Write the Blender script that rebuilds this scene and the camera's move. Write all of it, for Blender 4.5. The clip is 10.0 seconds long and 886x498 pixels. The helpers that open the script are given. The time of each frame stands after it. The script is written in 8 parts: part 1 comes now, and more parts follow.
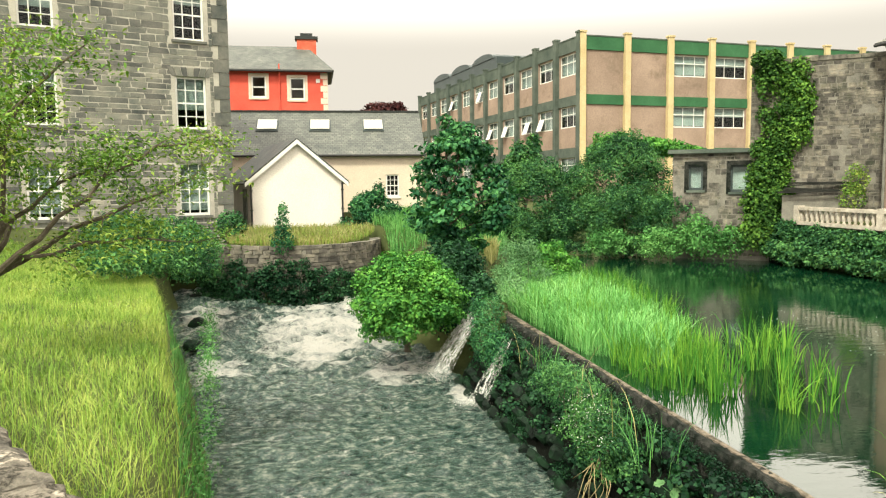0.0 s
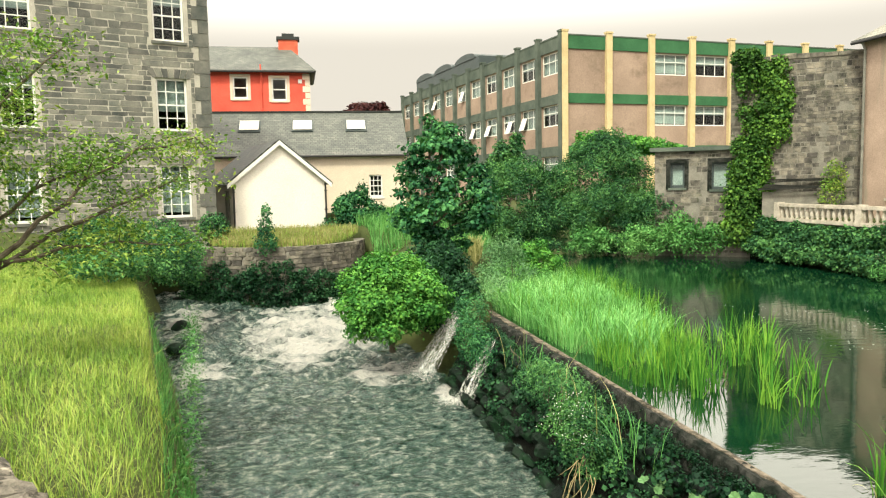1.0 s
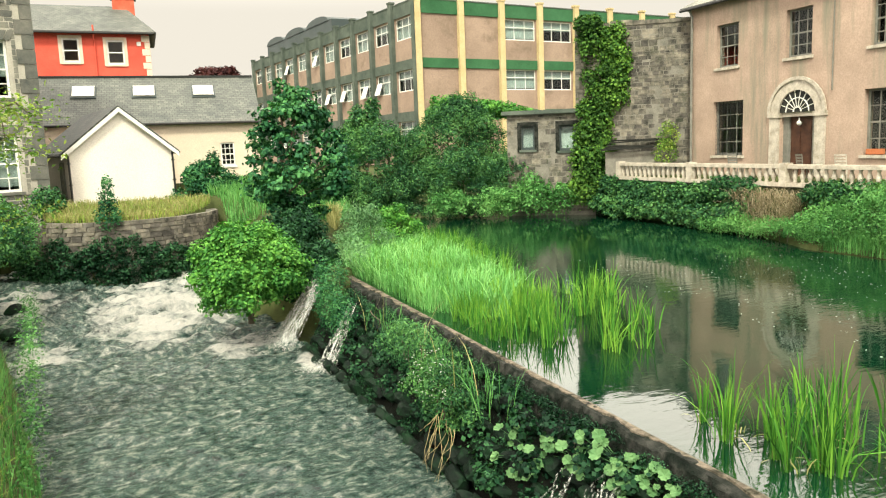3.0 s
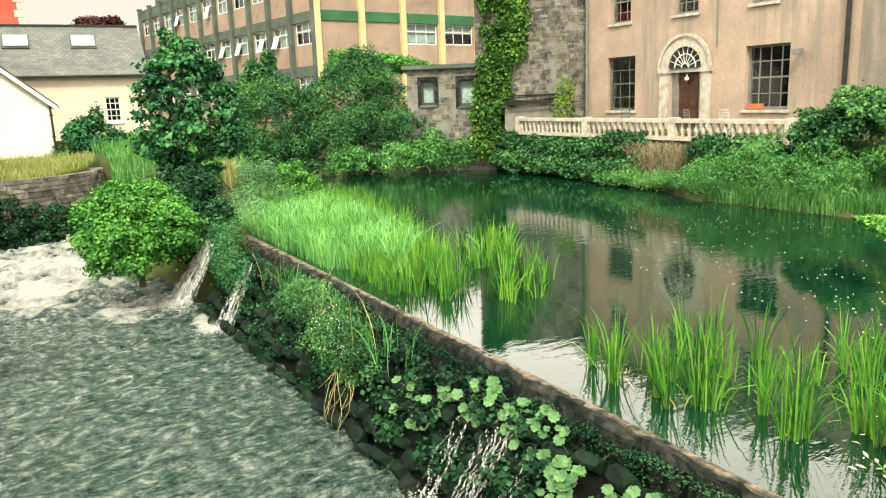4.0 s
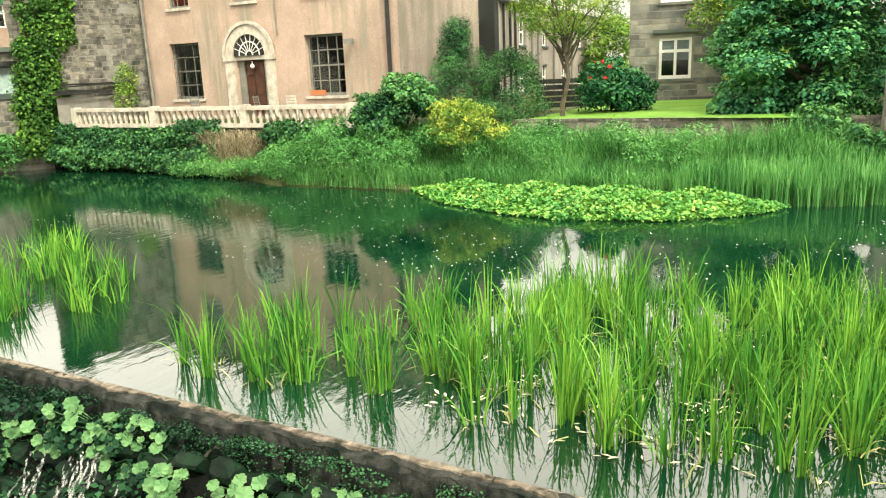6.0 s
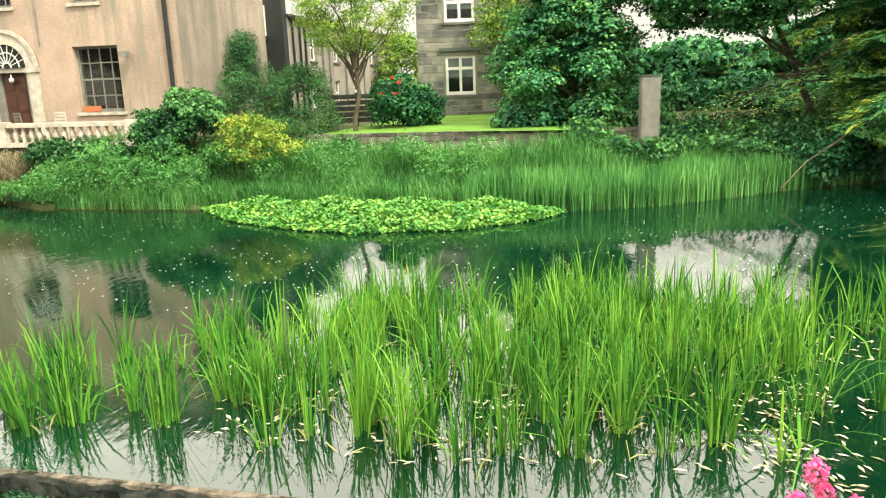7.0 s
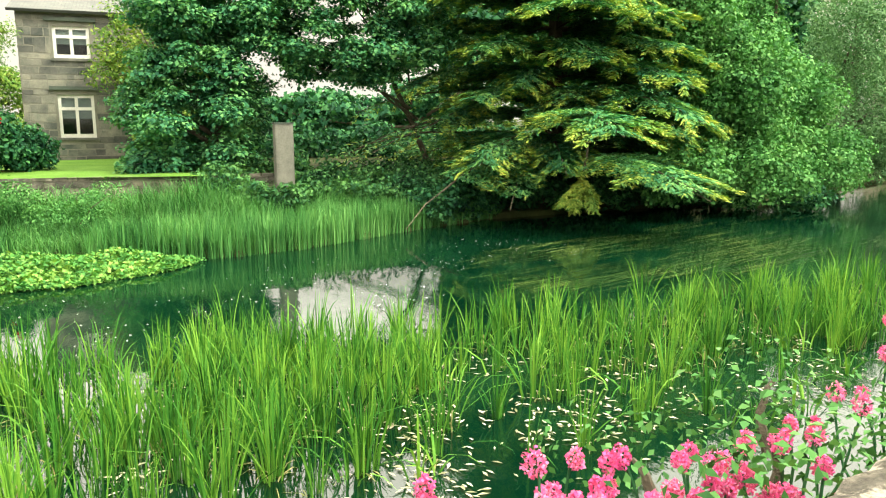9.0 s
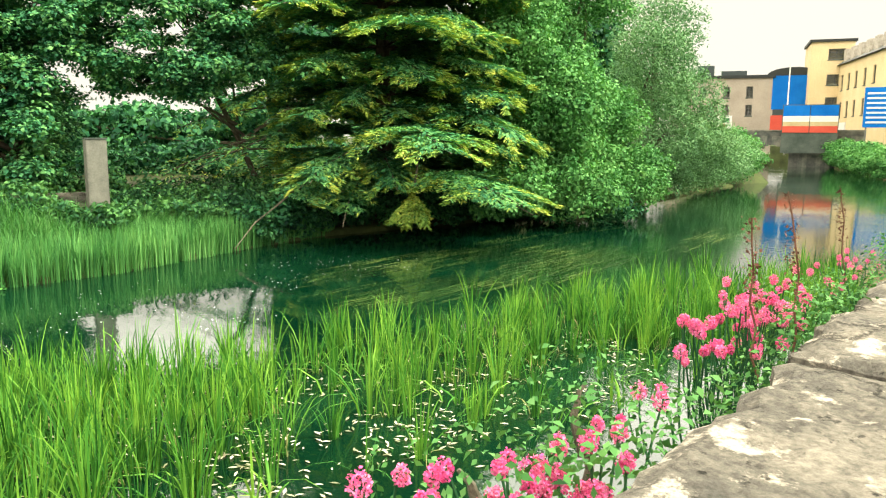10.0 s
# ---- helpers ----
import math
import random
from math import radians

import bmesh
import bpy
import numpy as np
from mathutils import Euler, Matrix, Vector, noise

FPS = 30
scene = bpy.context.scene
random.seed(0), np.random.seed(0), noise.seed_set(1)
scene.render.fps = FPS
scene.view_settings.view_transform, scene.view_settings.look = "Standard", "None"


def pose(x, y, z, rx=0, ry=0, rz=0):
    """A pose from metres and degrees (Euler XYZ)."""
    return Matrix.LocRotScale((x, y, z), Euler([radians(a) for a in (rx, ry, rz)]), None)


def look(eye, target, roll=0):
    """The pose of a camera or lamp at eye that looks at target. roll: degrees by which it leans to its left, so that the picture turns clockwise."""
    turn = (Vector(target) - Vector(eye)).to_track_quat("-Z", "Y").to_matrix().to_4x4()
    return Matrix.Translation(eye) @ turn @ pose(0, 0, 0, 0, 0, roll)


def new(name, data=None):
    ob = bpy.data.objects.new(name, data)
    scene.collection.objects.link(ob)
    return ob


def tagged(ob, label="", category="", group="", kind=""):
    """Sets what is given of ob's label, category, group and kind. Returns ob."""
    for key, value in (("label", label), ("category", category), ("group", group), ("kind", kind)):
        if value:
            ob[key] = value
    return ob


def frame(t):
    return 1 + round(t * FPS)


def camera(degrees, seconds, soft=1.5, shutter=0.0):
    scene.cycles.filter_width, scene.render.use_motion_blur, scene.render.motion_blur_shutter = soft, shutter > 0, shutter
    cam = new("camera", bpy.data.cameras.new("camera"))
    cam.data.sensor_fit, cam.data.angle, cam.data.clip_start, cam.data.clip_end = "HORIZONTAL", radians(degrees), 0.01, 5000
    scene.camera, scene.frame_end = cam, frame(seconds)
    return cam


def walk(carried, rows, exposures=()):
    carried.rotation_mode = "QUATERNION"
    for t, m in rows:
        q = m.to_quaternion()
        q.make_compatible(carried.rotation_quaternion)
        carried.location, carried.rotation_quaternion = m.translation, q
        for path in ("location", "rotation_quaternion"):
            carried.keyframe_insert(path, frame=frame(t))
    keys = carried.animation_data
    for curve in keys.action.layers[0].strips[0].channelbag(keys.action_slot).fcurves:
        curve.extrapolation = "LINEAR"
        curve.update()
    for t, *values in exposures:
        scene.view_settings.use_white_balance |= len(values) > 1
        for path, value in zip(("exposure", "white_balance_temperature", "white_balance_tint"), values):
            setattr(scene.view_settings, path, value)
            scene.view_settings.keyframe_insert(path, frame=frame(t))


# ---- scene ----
cam = camera(61.8, 10.0, 1.2)
PATH = [
    (0, (0.824, 1.096, 3.965), (1.198, 3.053, 3.789), -0.6),
    (0.5, (0.833, 1.093, 3.97), (1.216, 3.048, 3.791), -0.8),
    (1, (0.834, 1.067, 3.982), (1.249, 3.015, 3.804), -1.1),
    (1.5, (0.858, 1.044, 3.963), (1.336, 2.977, 3.777), -1.3),
    (2, (0.9, 1.048, 3.952), (1.459, 2.957, 3.747), -1.6),
    (3.3, (0.978, 0.938, 3.91), (1.806, 2.731, 3.594), -2.0),
    (3.5, (1.021, 0.949, 3.894), (1.893, 2.716, 3.549), -1.8),
    (4, (1.112, 0.918, 3.854), (2.087, 2.617, 3.454), -2.1),
    (4.5, (1.182, 0.873, 3.836), (2.285, 2.483, 3.398), -2.7),
    (5, (1.217, 0.878, 3.812), (2.527, 2.32, 3.358), -3.0),
    (5.5, (1.266, 0.924, 3.77), (2.805, 2.118, 3.315), -2.5),
    (6, (1.283, 0.868, 3.768), (2.989, 1.801, 3.3), -2.3),
    (6.2, (1.26, 0.807, 3.782), (3.019, 1.632, 3.308), -2.3),
    (7.3, (1.381, 0.669, 3.705), (3.309, 0.992, 3.28), -1.9),
    (7.5, (1.359, 0.675, 3.717), (3.302, 0.914, 3.304), -1.9),
    (8, (1.382, 0.65, 3.706), (3.343, 0.662, 3.317), -1.7),
    (8.5, (1.401, 0.626, 3.695), (3.353, 0.39, 3.326), -0.9),
    (9, (1.402, 0.602, 3.696), (3.312, 0.116, 3.356), -0.0),
    (9.5, (1.411, 0.579, 3.694), (3.253, -0.132, 3.374), 0.3),
    (10, (1.386, 0.577, 3.706), (3.145, -0.327, 3.411), 0.4),
]
walk(cam, [(t, look(eye, target, roll)) for t, eye, target, roll in PATH], exposures=[(0, 0.34, 6400, -3), (3.5, 0.48, 6400, -3), (5, 0.72, 6400, -3), (8, 0.7, 6400, -5), (10, 0.78, 6400, -6)])

# ---- light ----
world = bpy.data.worlds.new("overcast_sky")
scene.world = world
world.use_nodes = True
wn, wl = world.node_tree.nodes, world.node_tree.links
wn.clear()
w_out = wn.new("ShaderNodeOutputWorld")
w_bg = wn.new("ShaderNodeBackground")
w_sky = wn.new("ShaderNodeTexSky")
w_sky.sky_type = "NISHITA"
w_sky.sun_disc = False
w_sky.sun_elevation = radians(48)
w_sky.sun_rotation = radians(213)
w_sky.air_density, w_sky.dust_density, w_sky.ozone_density = 1.0, 6.0, 1.0
w_mul = wn.new("ShaderNodeMix")
w_mul.data_type = "RGBA"
w_mul.blend_type = "MULTIPLY"
w_mul.inputs["Factor"].default_value = 1.0
w_mul.inputs["B"].default_value = (0.10, 0.10, 0.10, 1)
w_cloud = wn.new("ShaderNodeMix")
w_cloud.data_type = "RGBA"
w_cloud.inputs["Factor"].default_value = 0.96
w_cloud.inputs["B"].default_value = (1.0, 0.855, 0.77, 1)
wl.new(w_sky.outputs["Color"], w_mul.inputs["A"])
wl.new(w_mul.outputs["Result"], w_cloud.inputs["A"])
wl.new(w_cloud.outputs["Result"], w_bg.inputs["Color"])
# overcast: the cloud deck is brighter overhead than at the horizon
w_co = wn.new("ShaderNodeTexCoord")
w_sep = wn.new("ShaderNodeSeparateXYZ")
w_map = wn.new("ShaderNodeMapRange")
w_map.interpolation_type = "SMOOTHSTEP"
for key, value in (("From Min", 0.17), ("From Max", 0.32), ("To Min", 0.74), ("To Max", 2.7)):
    w_map.inputs[key].default_value = value
wl.new(w_co.outputs["Generated"], w_sep.inputs[0])
wl.new(w_sep.outputs["Z"], w_map.inputs["Value"])
wl.new(w_map.outputs["Result"], w_bg.inputs["Strength"])
wl.new(w_bg.outputs["Background"], w_out.inputs["Surface"])

sun_data = bpy.data.lights.new("sun", "SUN")
sun_data.energy, sun_data.angle, sun_data.color = 3.6, radians(8), (1.0, 0.93, 0.78)
sun = new("sun", sun_data)
sun.matrix_world = look((-16, -22, 56), (8, 15, 0))

# ---- materials ----
def nodes_of(name):
    m = bpy.data.materials.new(name)
    m.use_nodes = True
    nt = m.node_tree
    return m, nt, nt.nodes["Principled BSDF"], nt.nodes["Material Output"]


def noise_tex(nt, scale, detail=6, rough=0.6, co=None):
    n = nt.nodes.new("ShaderNodeTexNoise")
    n.inputs["Scale"].default_value, n.inputs["Detail"].default_value, n.inputs["Roughness"].default_value = scale, detail, rough
    if co:
        nt.links.new(co, n.inputs["Vector"])
    return n


def ramp(nt, fac, stops):
    r = nt.nodes.new("ShaderNodeValToRGB")
    nt.links.new(fac, r.inputs["Fac"])
    while len(r.color_ramp.elements) < len(stops):
        r.color_ramp.elements.new(0.5)
    for e, (p, c) in zip(r.color_ramp.elements, stops):
        e.position, e.color = p, (*c, 1)
    return r


def blend(nt, fac, a, b, mode="MIX"):
    m = nt.nodes.new("ShaderNodeMix")
    m.data_type, m.blend_type = "RGBA", mode
    for socket, v in ((m.inputs["Factor"], fac), (m.inputs["A"], a), (m.inputs["B"], b)):
        if isinstance(v, (int, float)):
            socket.default_value = v
        elif isinstance(v, tuple):
            socket.default_value = (*v, 1)
        else:
            nt.links.new(v, socket)
    return m.outputs["Result"]


def bump(nt, bsdf, height, strength, dist=0.02):
    b = nt.nodes.new("ShaderNodeBump")
    b.inputs["Strength"].default_value, b.inputs["Distance"].default_value = strength, dist
    nt.links.new(height, b.inputs["Height"])
    nt.links.new(b.outputs["Normal"], bsdf.inputs["Normal"])
    return b


def coords(nt):
    return nt.nodes.new("ShaderNodeNewGeometry").outputs["Position"]


def surface(name, dark, light, scale=2.0, fine=30.0, rough=0.85, bumpy=0.3, stain=None, stain_scale=0.5, stain_lo=0.55, piece=0.0, island=0.0, metal=0.0, streak=False):
    """A two-scale weathered surface: broad blotches, fine grain, and stains of another colour."""
    m, nt, b, out = nodes_of(name)
    co = coords(nt)
    broad = noise_tex(nt, scale, 5, 0.6, co)
    grain = noise_tex(nt, fine, 4, 0.7, co)
    col = ramp(nt, broad.outputs["Fac"], [(0.3, dark), (0.7, light)]).outputs["Color"]
    g = ramp(nt, grain.outputs["Fac"], [(0.3, (0.72, 0.72, 0.72)), (0.7, (1.12, 1.12, 1.12))]).outputs["Color"]
    col = blend(nt, 0.8, col, g, "MULTIPLY")
    if piece or island:
        rnd = nt.nodes.new("ShaderNodeObjectInfo").outputs["Random"] if piece else nt.nodes.new("ShaderNodeNewGeometry").outputs["Random Per Island"]
        k = piece or island
        v = ramp(nt, rnd, [(0.0, (1 - k, 1 - k, 1 - k * 0.9)), (0.5, (1, 1, 1)), (1.0, (1 + k, 1 + k * 0.93, 1 + k * 0.8))]).outputs["Color"]
        col = blend(nt, 1.0, col, v, "MULTIPLY")
    if stain:
        sco = co
        if streak:
            mp = nt.nodes.new("ShaderNodeMapping")
            mp.inputs["Scale"].default_value = (1.6, 1.6, 0.16)
            nt.links.new(co, mp.inputs["Vector"])
            sco = mp.outputs["Vector"]
        s = noise_tex(nt, stain_scale, 7, 0.68, sco)
        f = ramp(nt, s.outputs["Fac"], [(stain_lo, (0, 0, 0)), (min(stain_lo + 0.18, 1), (1, 1, 1))]).outputs["Color"]
        col = blend(nt, f, col, stain)
    nt.links.new(col, b.inputs["Base Color"])
    b.inputs["Roughness"].default_value, b.inputs["Metallic"].default_value = rough, metal
    b.inputs["Specular IOR Level"].default_value = 0.4 if rough < 0.55 else 0.08
    if bumpy:
        add = nt.nodes.new("ShaderNodeMath")
        add.operation = "ADD"
        nt.links.new(broad.outputs["Fac"], add.inputs[0])
        nt.links.new(grain.outputs["Fac"], add.inputs[1])
        bump(nt, b, add.outputs["Value"], bumpy)
    return m


def lichened(name):
    """Rough grey coping stone: pale lichen crusts, dark pits, hairline cracks."""
    m, nt, b, out = nodes_of(name)
    co = coords(nt)
    broad = noise_tex(nt, 3.5, 8, 0.7, co)
    grain = noise_tex(nt, 38.0, 8, 0.75, co)
    crust = noise_tex(nt, 6.5, 10, 0.72, co)
    pits = noise_tex(nt, 24.0, 6, 0.7, co)
    vor = nt.nodes.new("ShaderNodeTexVoronoi")
    vor.feature = "DISTANCE_TO_EDGE"
    vor.inputs["Scale"].default_value = 1.7
    warp = blend(nt, 0.25, co, broad.outputs["Color"])
    nt.links.new(warp, vor.inputs["Vector"])
    col = ramp(nt, broad.outputs["Fac"], [(0.35, (0.10, 0.095, 0.085)), (0.65, (0.30, 0.27, 0.225))]).outputs["Color"]
    g = ramp(nt, grain.outputs["Fac"], [(0.34, (0.45, 0.45, 0.45)), (0.66, (1.35, 1.33, 1.28))]).outputs["Color"]
    col = blend(nt, 1.0, col, g, "MULTIPLY")
    f = ramp(nt, crust.outputs["Fac"], [(0.545, (0, 0, 0)), (0.60, (0.85, 0.85, 0.85))]).outputs["Color"]
    col = blend(nt, f, col, (0.60, 0.53, 0.43))
    f = ramp(nt, pits.outputs["Fac"], [(0.33, (0.9, 0.9, 0.9)), (0.41, (0, 0, 0))]).outputs["Color"]
    col = blend(nt, f, col, (0.025, 0.024, 0.02))
    f = ramp(nt, vor.outputs["Distance"], [(0.0, (0.9, 0.9, 0.9)), (0.014, (0, 0, 0))]).outputs["Color"]
    col = blend(nt, f, col, (0.03, 0.028, 0.022))
    nt.links.new(col, b.inputs["Base Color"])
    b.inputs["Roughness"].default_value = 0.95
    b.inputs["Specular IOR Level"].default_value = 0.1
    add = nt.nodes.new("ShaderNodeMath")
    add.operation = "ADD"
    nt.links.new(grain.outputs["Fac"], add.inputs[0])
    nt.links.new(pits.outputs["Fac"], add.inputs[1])
    bump(nt, b, add.outputs["Value"], 0.9)
    return m


def leafy(name, dark, mid, light, patch=0.35, gloss=0.55, through_light=0.15, green=True):
    """Leaves: each blade or leaf its own tint, broad patches of lighter growth, some light let through."""
    if green:
        dark, mid, light = [(r * 0.90, g * 1.02, bl * 1.04) for r, g, bl in (dark, mid, light)]
    m, nt, b, out = nodes_of(name)
    geo = nt.nodes.new("ShaderNodeNewGeometry")
    n = noise_tex(nt, patch, 3, 0.5, geo.outputs["Position"])
    a = nt.nodes.new("ShaderNodeMath")
    a.operation = "MULTIPLY_ADD"
    nt.links.new(geo.outputs["Random Per Island"], a.inputs[0])
    a.inputs[1].default_value = 0.6
    s = nt.nodes.new("ShaderNodeMath")
    s.operation = "MULTIPLY_ADD"
    nt.links.new(n.outputs["Fac"], s.inputs[0])
    s.inputs[1].default_value, s.inputs[2].default_value = 1.3, -0.45
    nt.links.new(s.outputs["Value"], a.inputs[2])
    col = ramp(nt, a.outputs["Value"], [(0.05, dark), (0.45, mid), (0.9, light)]).outputs["Color"]
    nt.links.new(col, b.inputs["Base Color"])
    b.inputs["Roughness"].default_value = gloss
    b.inputs["Specular IOR Level"].default_value = 0.1
    tr = nt.nodes.new("ShaderNodeBsdfTranslucent")
    bright = blend(nt, 1.0, col, (1.25, 1.35, 0.6), "MULTIPLY")
    nt.links.new(bright, tr.inputs["Color"])
    mix = nt.nodes.new("ShaderNodeMixShader")
    mix.inputs["Fac"].default_value = through_light
    nt.links.new(b.outputs["BSDF"], mix.inputs[1])
    nt.links.new(tr.outputs["BSDF"], mix.inputs[2])
    nt.links.new(mix.outputs["Shader"], out.inputs["Surface"])
    return m


def slates(name, dark, light, row=0.22):
    """Slate courses: thin joints along the slope, tone by slate."""
    m, nt, b, out = nodes_of(name)
    tc = nt.nodes.new("ShaderNodeTexCoord")
    br = nt.nodes.new("ShaderNodeTexBrick")
    nt.links.new(tc.outputs["UV"], br.inputs["Vector"])
    for k, v in (("Scale", 1.0), ("Mortar Size", 0.012), ("Brick Width", 0.30), ("Row Height", row), ("Bias", 0.0)):
        br.inputs[k].default_value = v
    br.inputs["Color1"].default_value, br.inputs["Color2"].default_value = (*dark, 1), (*light, 1)
    br.inputs["Mortar"].default_value = tuple(c * 0.35 for c in dark) + (1,)
    n = noise_tex(nt, 0.9, 6, 0.65, coords(nt))
    f = ramp(nt, n.outputs["Fac"], [(0.3, (0.6, 0.62, 0.6)), (0.7, (1.25, 1.2, 1.1))]).outputs["Color"]
    nt.links.new(blend(nt, 1.0, br.outputs["Color"], f, "MULTIPLY"), b.inputs["Base Color"])
    b.inputs["Roughness"].default_value = 0.6
    bump(nt, b, br.outputs["Fac"], -0.5, 0.02)
    return m


def pane_glass(name, tint=(0.55, 0.62, 0.6)):
    m, nt, b, out = nodes_of(name)
    b.inputs["Base Color"].default_value = (*tint, 1)
    b.inputs["Roughness"].default_value = 0.03
    b.inputs["Transmission Weight"].default_value = 1.0
    b.inputs["IOR"].default_value = 1.45
    n = noise_tex(nt, 1.5, 2, 0.5, coords(nt))
    bump(nt, b, n.outputs["Fac"], 0.06, 0.05)
    return m


def water_upper():
    """Slow dark green river, faint drift lines."""
    m, nt, b, out = nodes_of("river_water")
    co = coords(nt)
    n = noise_tex(nt, 0.25, 5, 0.6, co)
    col = ramp(nt, n.outputs["Fac"], [(0.35, (0.001, 0.011, 0.005)), (0.7, (0.004, 0.027, 0.011))]).outputs["Color"]
    nt.links.new(col, b.inputs["Base Color"])
    b.inputs["Roughness"].default_value = 0.03
    b.inputs["IOR"].default_value = 1.85
    mp = nt.nodes.new("ShaderNodeMapping")
    mp.inputs["Rotation"].default_value = (0, 0, radians(-25))
    mp.inputs["Scale"].default_value = (1.0, 2.6, 1.0)
    nt.links.new(co, mp.inputs["Vector"])
    w1 = noise_tex(nt, 1.6, 3, 0.55, mp.outputs["Vector"])
    w2 = noise_tex(nt, 7.0, 2, 0.5, mp.outputs["Vector"])
    calm = noise_tex(nt, 0.12, 2, 0.5, co)
    k = ramp(nt, calm.outputs["Fac"], [(0.4, (0.25, 0.25, 0.25)), (0.65, (1, 1, 1))]).outputs["Color"]
    mul = nt.nodes.new("ShaderNodeMath")
    mul.operation = "MULTIPLY_ADD"
    nt.links.new(w2.outputs["Fac"], mul.inputs[0])
    mul.inputs[1].default_value = 0.2
    nt.links.new(w1.outputs["Fac"], mul.inputs[2])
    hm = nt.nodes.new("ShaderNodeMath")
    hm.operation = "MULTIPLY"
    nt.links.new(mul.outputs["Value"], hm.inputs[0])
    nt.links.new(k, hm.inputs[1])
    bump(nt, b, hm.outputs["Value"], 0.075, 0.1)
    return m


def water_lower():
    """Fast shallow water over stones: grey-green body with sky glints and dark troughs put into its colour, broken foam
    near the rapids.
    """
    m, nt, b, out = nodes_of("stream_water")
    co = coords(nt)
    sep = nt.nodes.new("ShaderNodeSeparateXYZ")
    nt.links.new(co, sep.inputs[0])
    mp = nt.nodes.new("ShaderNodeMapping")
    mp.inputs["Rotation"].default_value = (0, 0, radians(-14))
    mp.inputs["Scale"].default_value = (1.3, 1.9, 1.0)
    nt.links.new(co, mp.inputs["Vector"])
    n1 = noise_tex(nt, 0.75, 9, 0.70, mp.outputs["Vector"])
    n2 = noise_tex(nt, 4.2, 6, 0.72, mp.outputs["Vector"])
    n3 = noise_tex(nt, 8.0, 3, 0.6, mp.outputs["Vector"])
    # ripples by colour: reflected sky as pale tones, troughs as dark ones
    ripple_tone = noise_tex(nt, 3.0, 7, 0.72, mp.outputs["Vector"])
    col = ramp(nt, ripple_tone.outputs["Fac"], [(0.37, (0.007, 0.034, 0.030)), (0.52, (0.110, 0.178, 0.148)), (0.64, (0.45, 0.49, 0.41))]).outputs["Color"]

    def spot(x, y, rx, ry, strength):
        """How strongly the water breaks round one drop of the stream floor: full in its middle, none at its rim."""
        d = nt.nodes.new("ShaderNodeMapping")
        d.vector_type = "TEXTURE"
        d.inputs["Location"].default_value, d.inputs["Scale"].default_value = (x, y, 0), (rx, ry, 1e6)
        nt.links.new(co, d.inputs["Vector"])
        ln = nt.nodes.new("ShaderNodeVectorMath")
        ln.operation = "LENGTH"
        nt.links.new(d.outputs["Vector"], ln.inputs[0])
        r = nt.nodes.new("ShaderNodeMapRange")
        r.interpolation_type = "SMOOTHSTEP"
        for key, value in (("From Min", 0.25), ("From Max", 1.0), ("To Min", strength), ("To Max", 0.0)):
            r.inputs[key].default_value = value
        nt.links.new(ln.outputs["Value"], r.inputs["Value"])
        return r.outputs["Result"]

    amount = None
    for drop in ((1.5, 28.8, 3.6, 7.4, 0.27), (2.9, 33.5, 1.4, 3.4, 0.28), (-2.9, 31.5, 1.6, 3.4, 0.25), (-1.75, 24.6, 1.5, 2.6, 0.24), (3.4, 22.9, 1.3, 2.0, 0.25), (5.1, 20.4, 0.7, 0.9, 0.30), (5.0, 23.6, 0.7, 1.0, 0.25), (-4.4, 37.5, 1.0, 4.0, 0.20), (5.3, 8.5, 0.5, 1.2, 0.28)):
        near = spot(*drop)
        if amount is not None:
            top = nt.nodes.new("ShaderNodeMath")
            top.operation = "MAXIMUM"
            nt.links.new(amount, top.inputs[0])
            nt.links.new(near, top.inputs[1])
            near = top.outputs["Value"]
        amount = near
    add = nt.nodes.new("ShaderNodeMath")
    add.operation = "ADD"
    nt.links.new(n1.outputs["Fac"], add.inputs[0])
    nt.links.new(amount, add.inputs[1])
    foam = ramp(nt, add.outputs["Value"], [(0.60, (0, 0, 0)), (0.80, (1, 1, 1))]).outputs["Color"]
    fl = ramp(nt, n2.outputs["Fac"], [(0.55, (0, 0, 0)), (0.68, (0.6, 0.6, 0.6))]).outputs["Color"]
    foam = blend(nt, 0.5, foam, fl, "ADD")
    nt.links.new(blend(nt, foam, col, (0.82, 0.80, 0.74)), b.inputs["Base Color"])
    rr = blend(nt, foam, (0.06, 0.06, 0.06), (0.75, 0.75, 0.75))
    nt.links.new(rr, b.inputs["Roughness"])
    hsum = nt.nodes.new("ShaderNodeMath")
    hsum.operation = "ADD"
    nt.links.new(n1.outputs["Fac"], hsum.inputs[0])
    nt.links.new(n2.outputs["Fac"], hsum.inputs[1])
    h3 = nt.nodes.new("ShaderNodeMath")
    h3.operation = "MULTIPLY_ADD"
    nt.links.new(n3.outputs["Fac"], h3.inputs[0])
    h3.inputs[1].default_value = 0.7
    nt.links.new(hsum.outputs["Value"], h3.inputs[2])
    b.inputs["IOR"].default_value = 1.8
    bump(nt, b, h3.outputs["Value"], 1.0, 0.55)
    return m


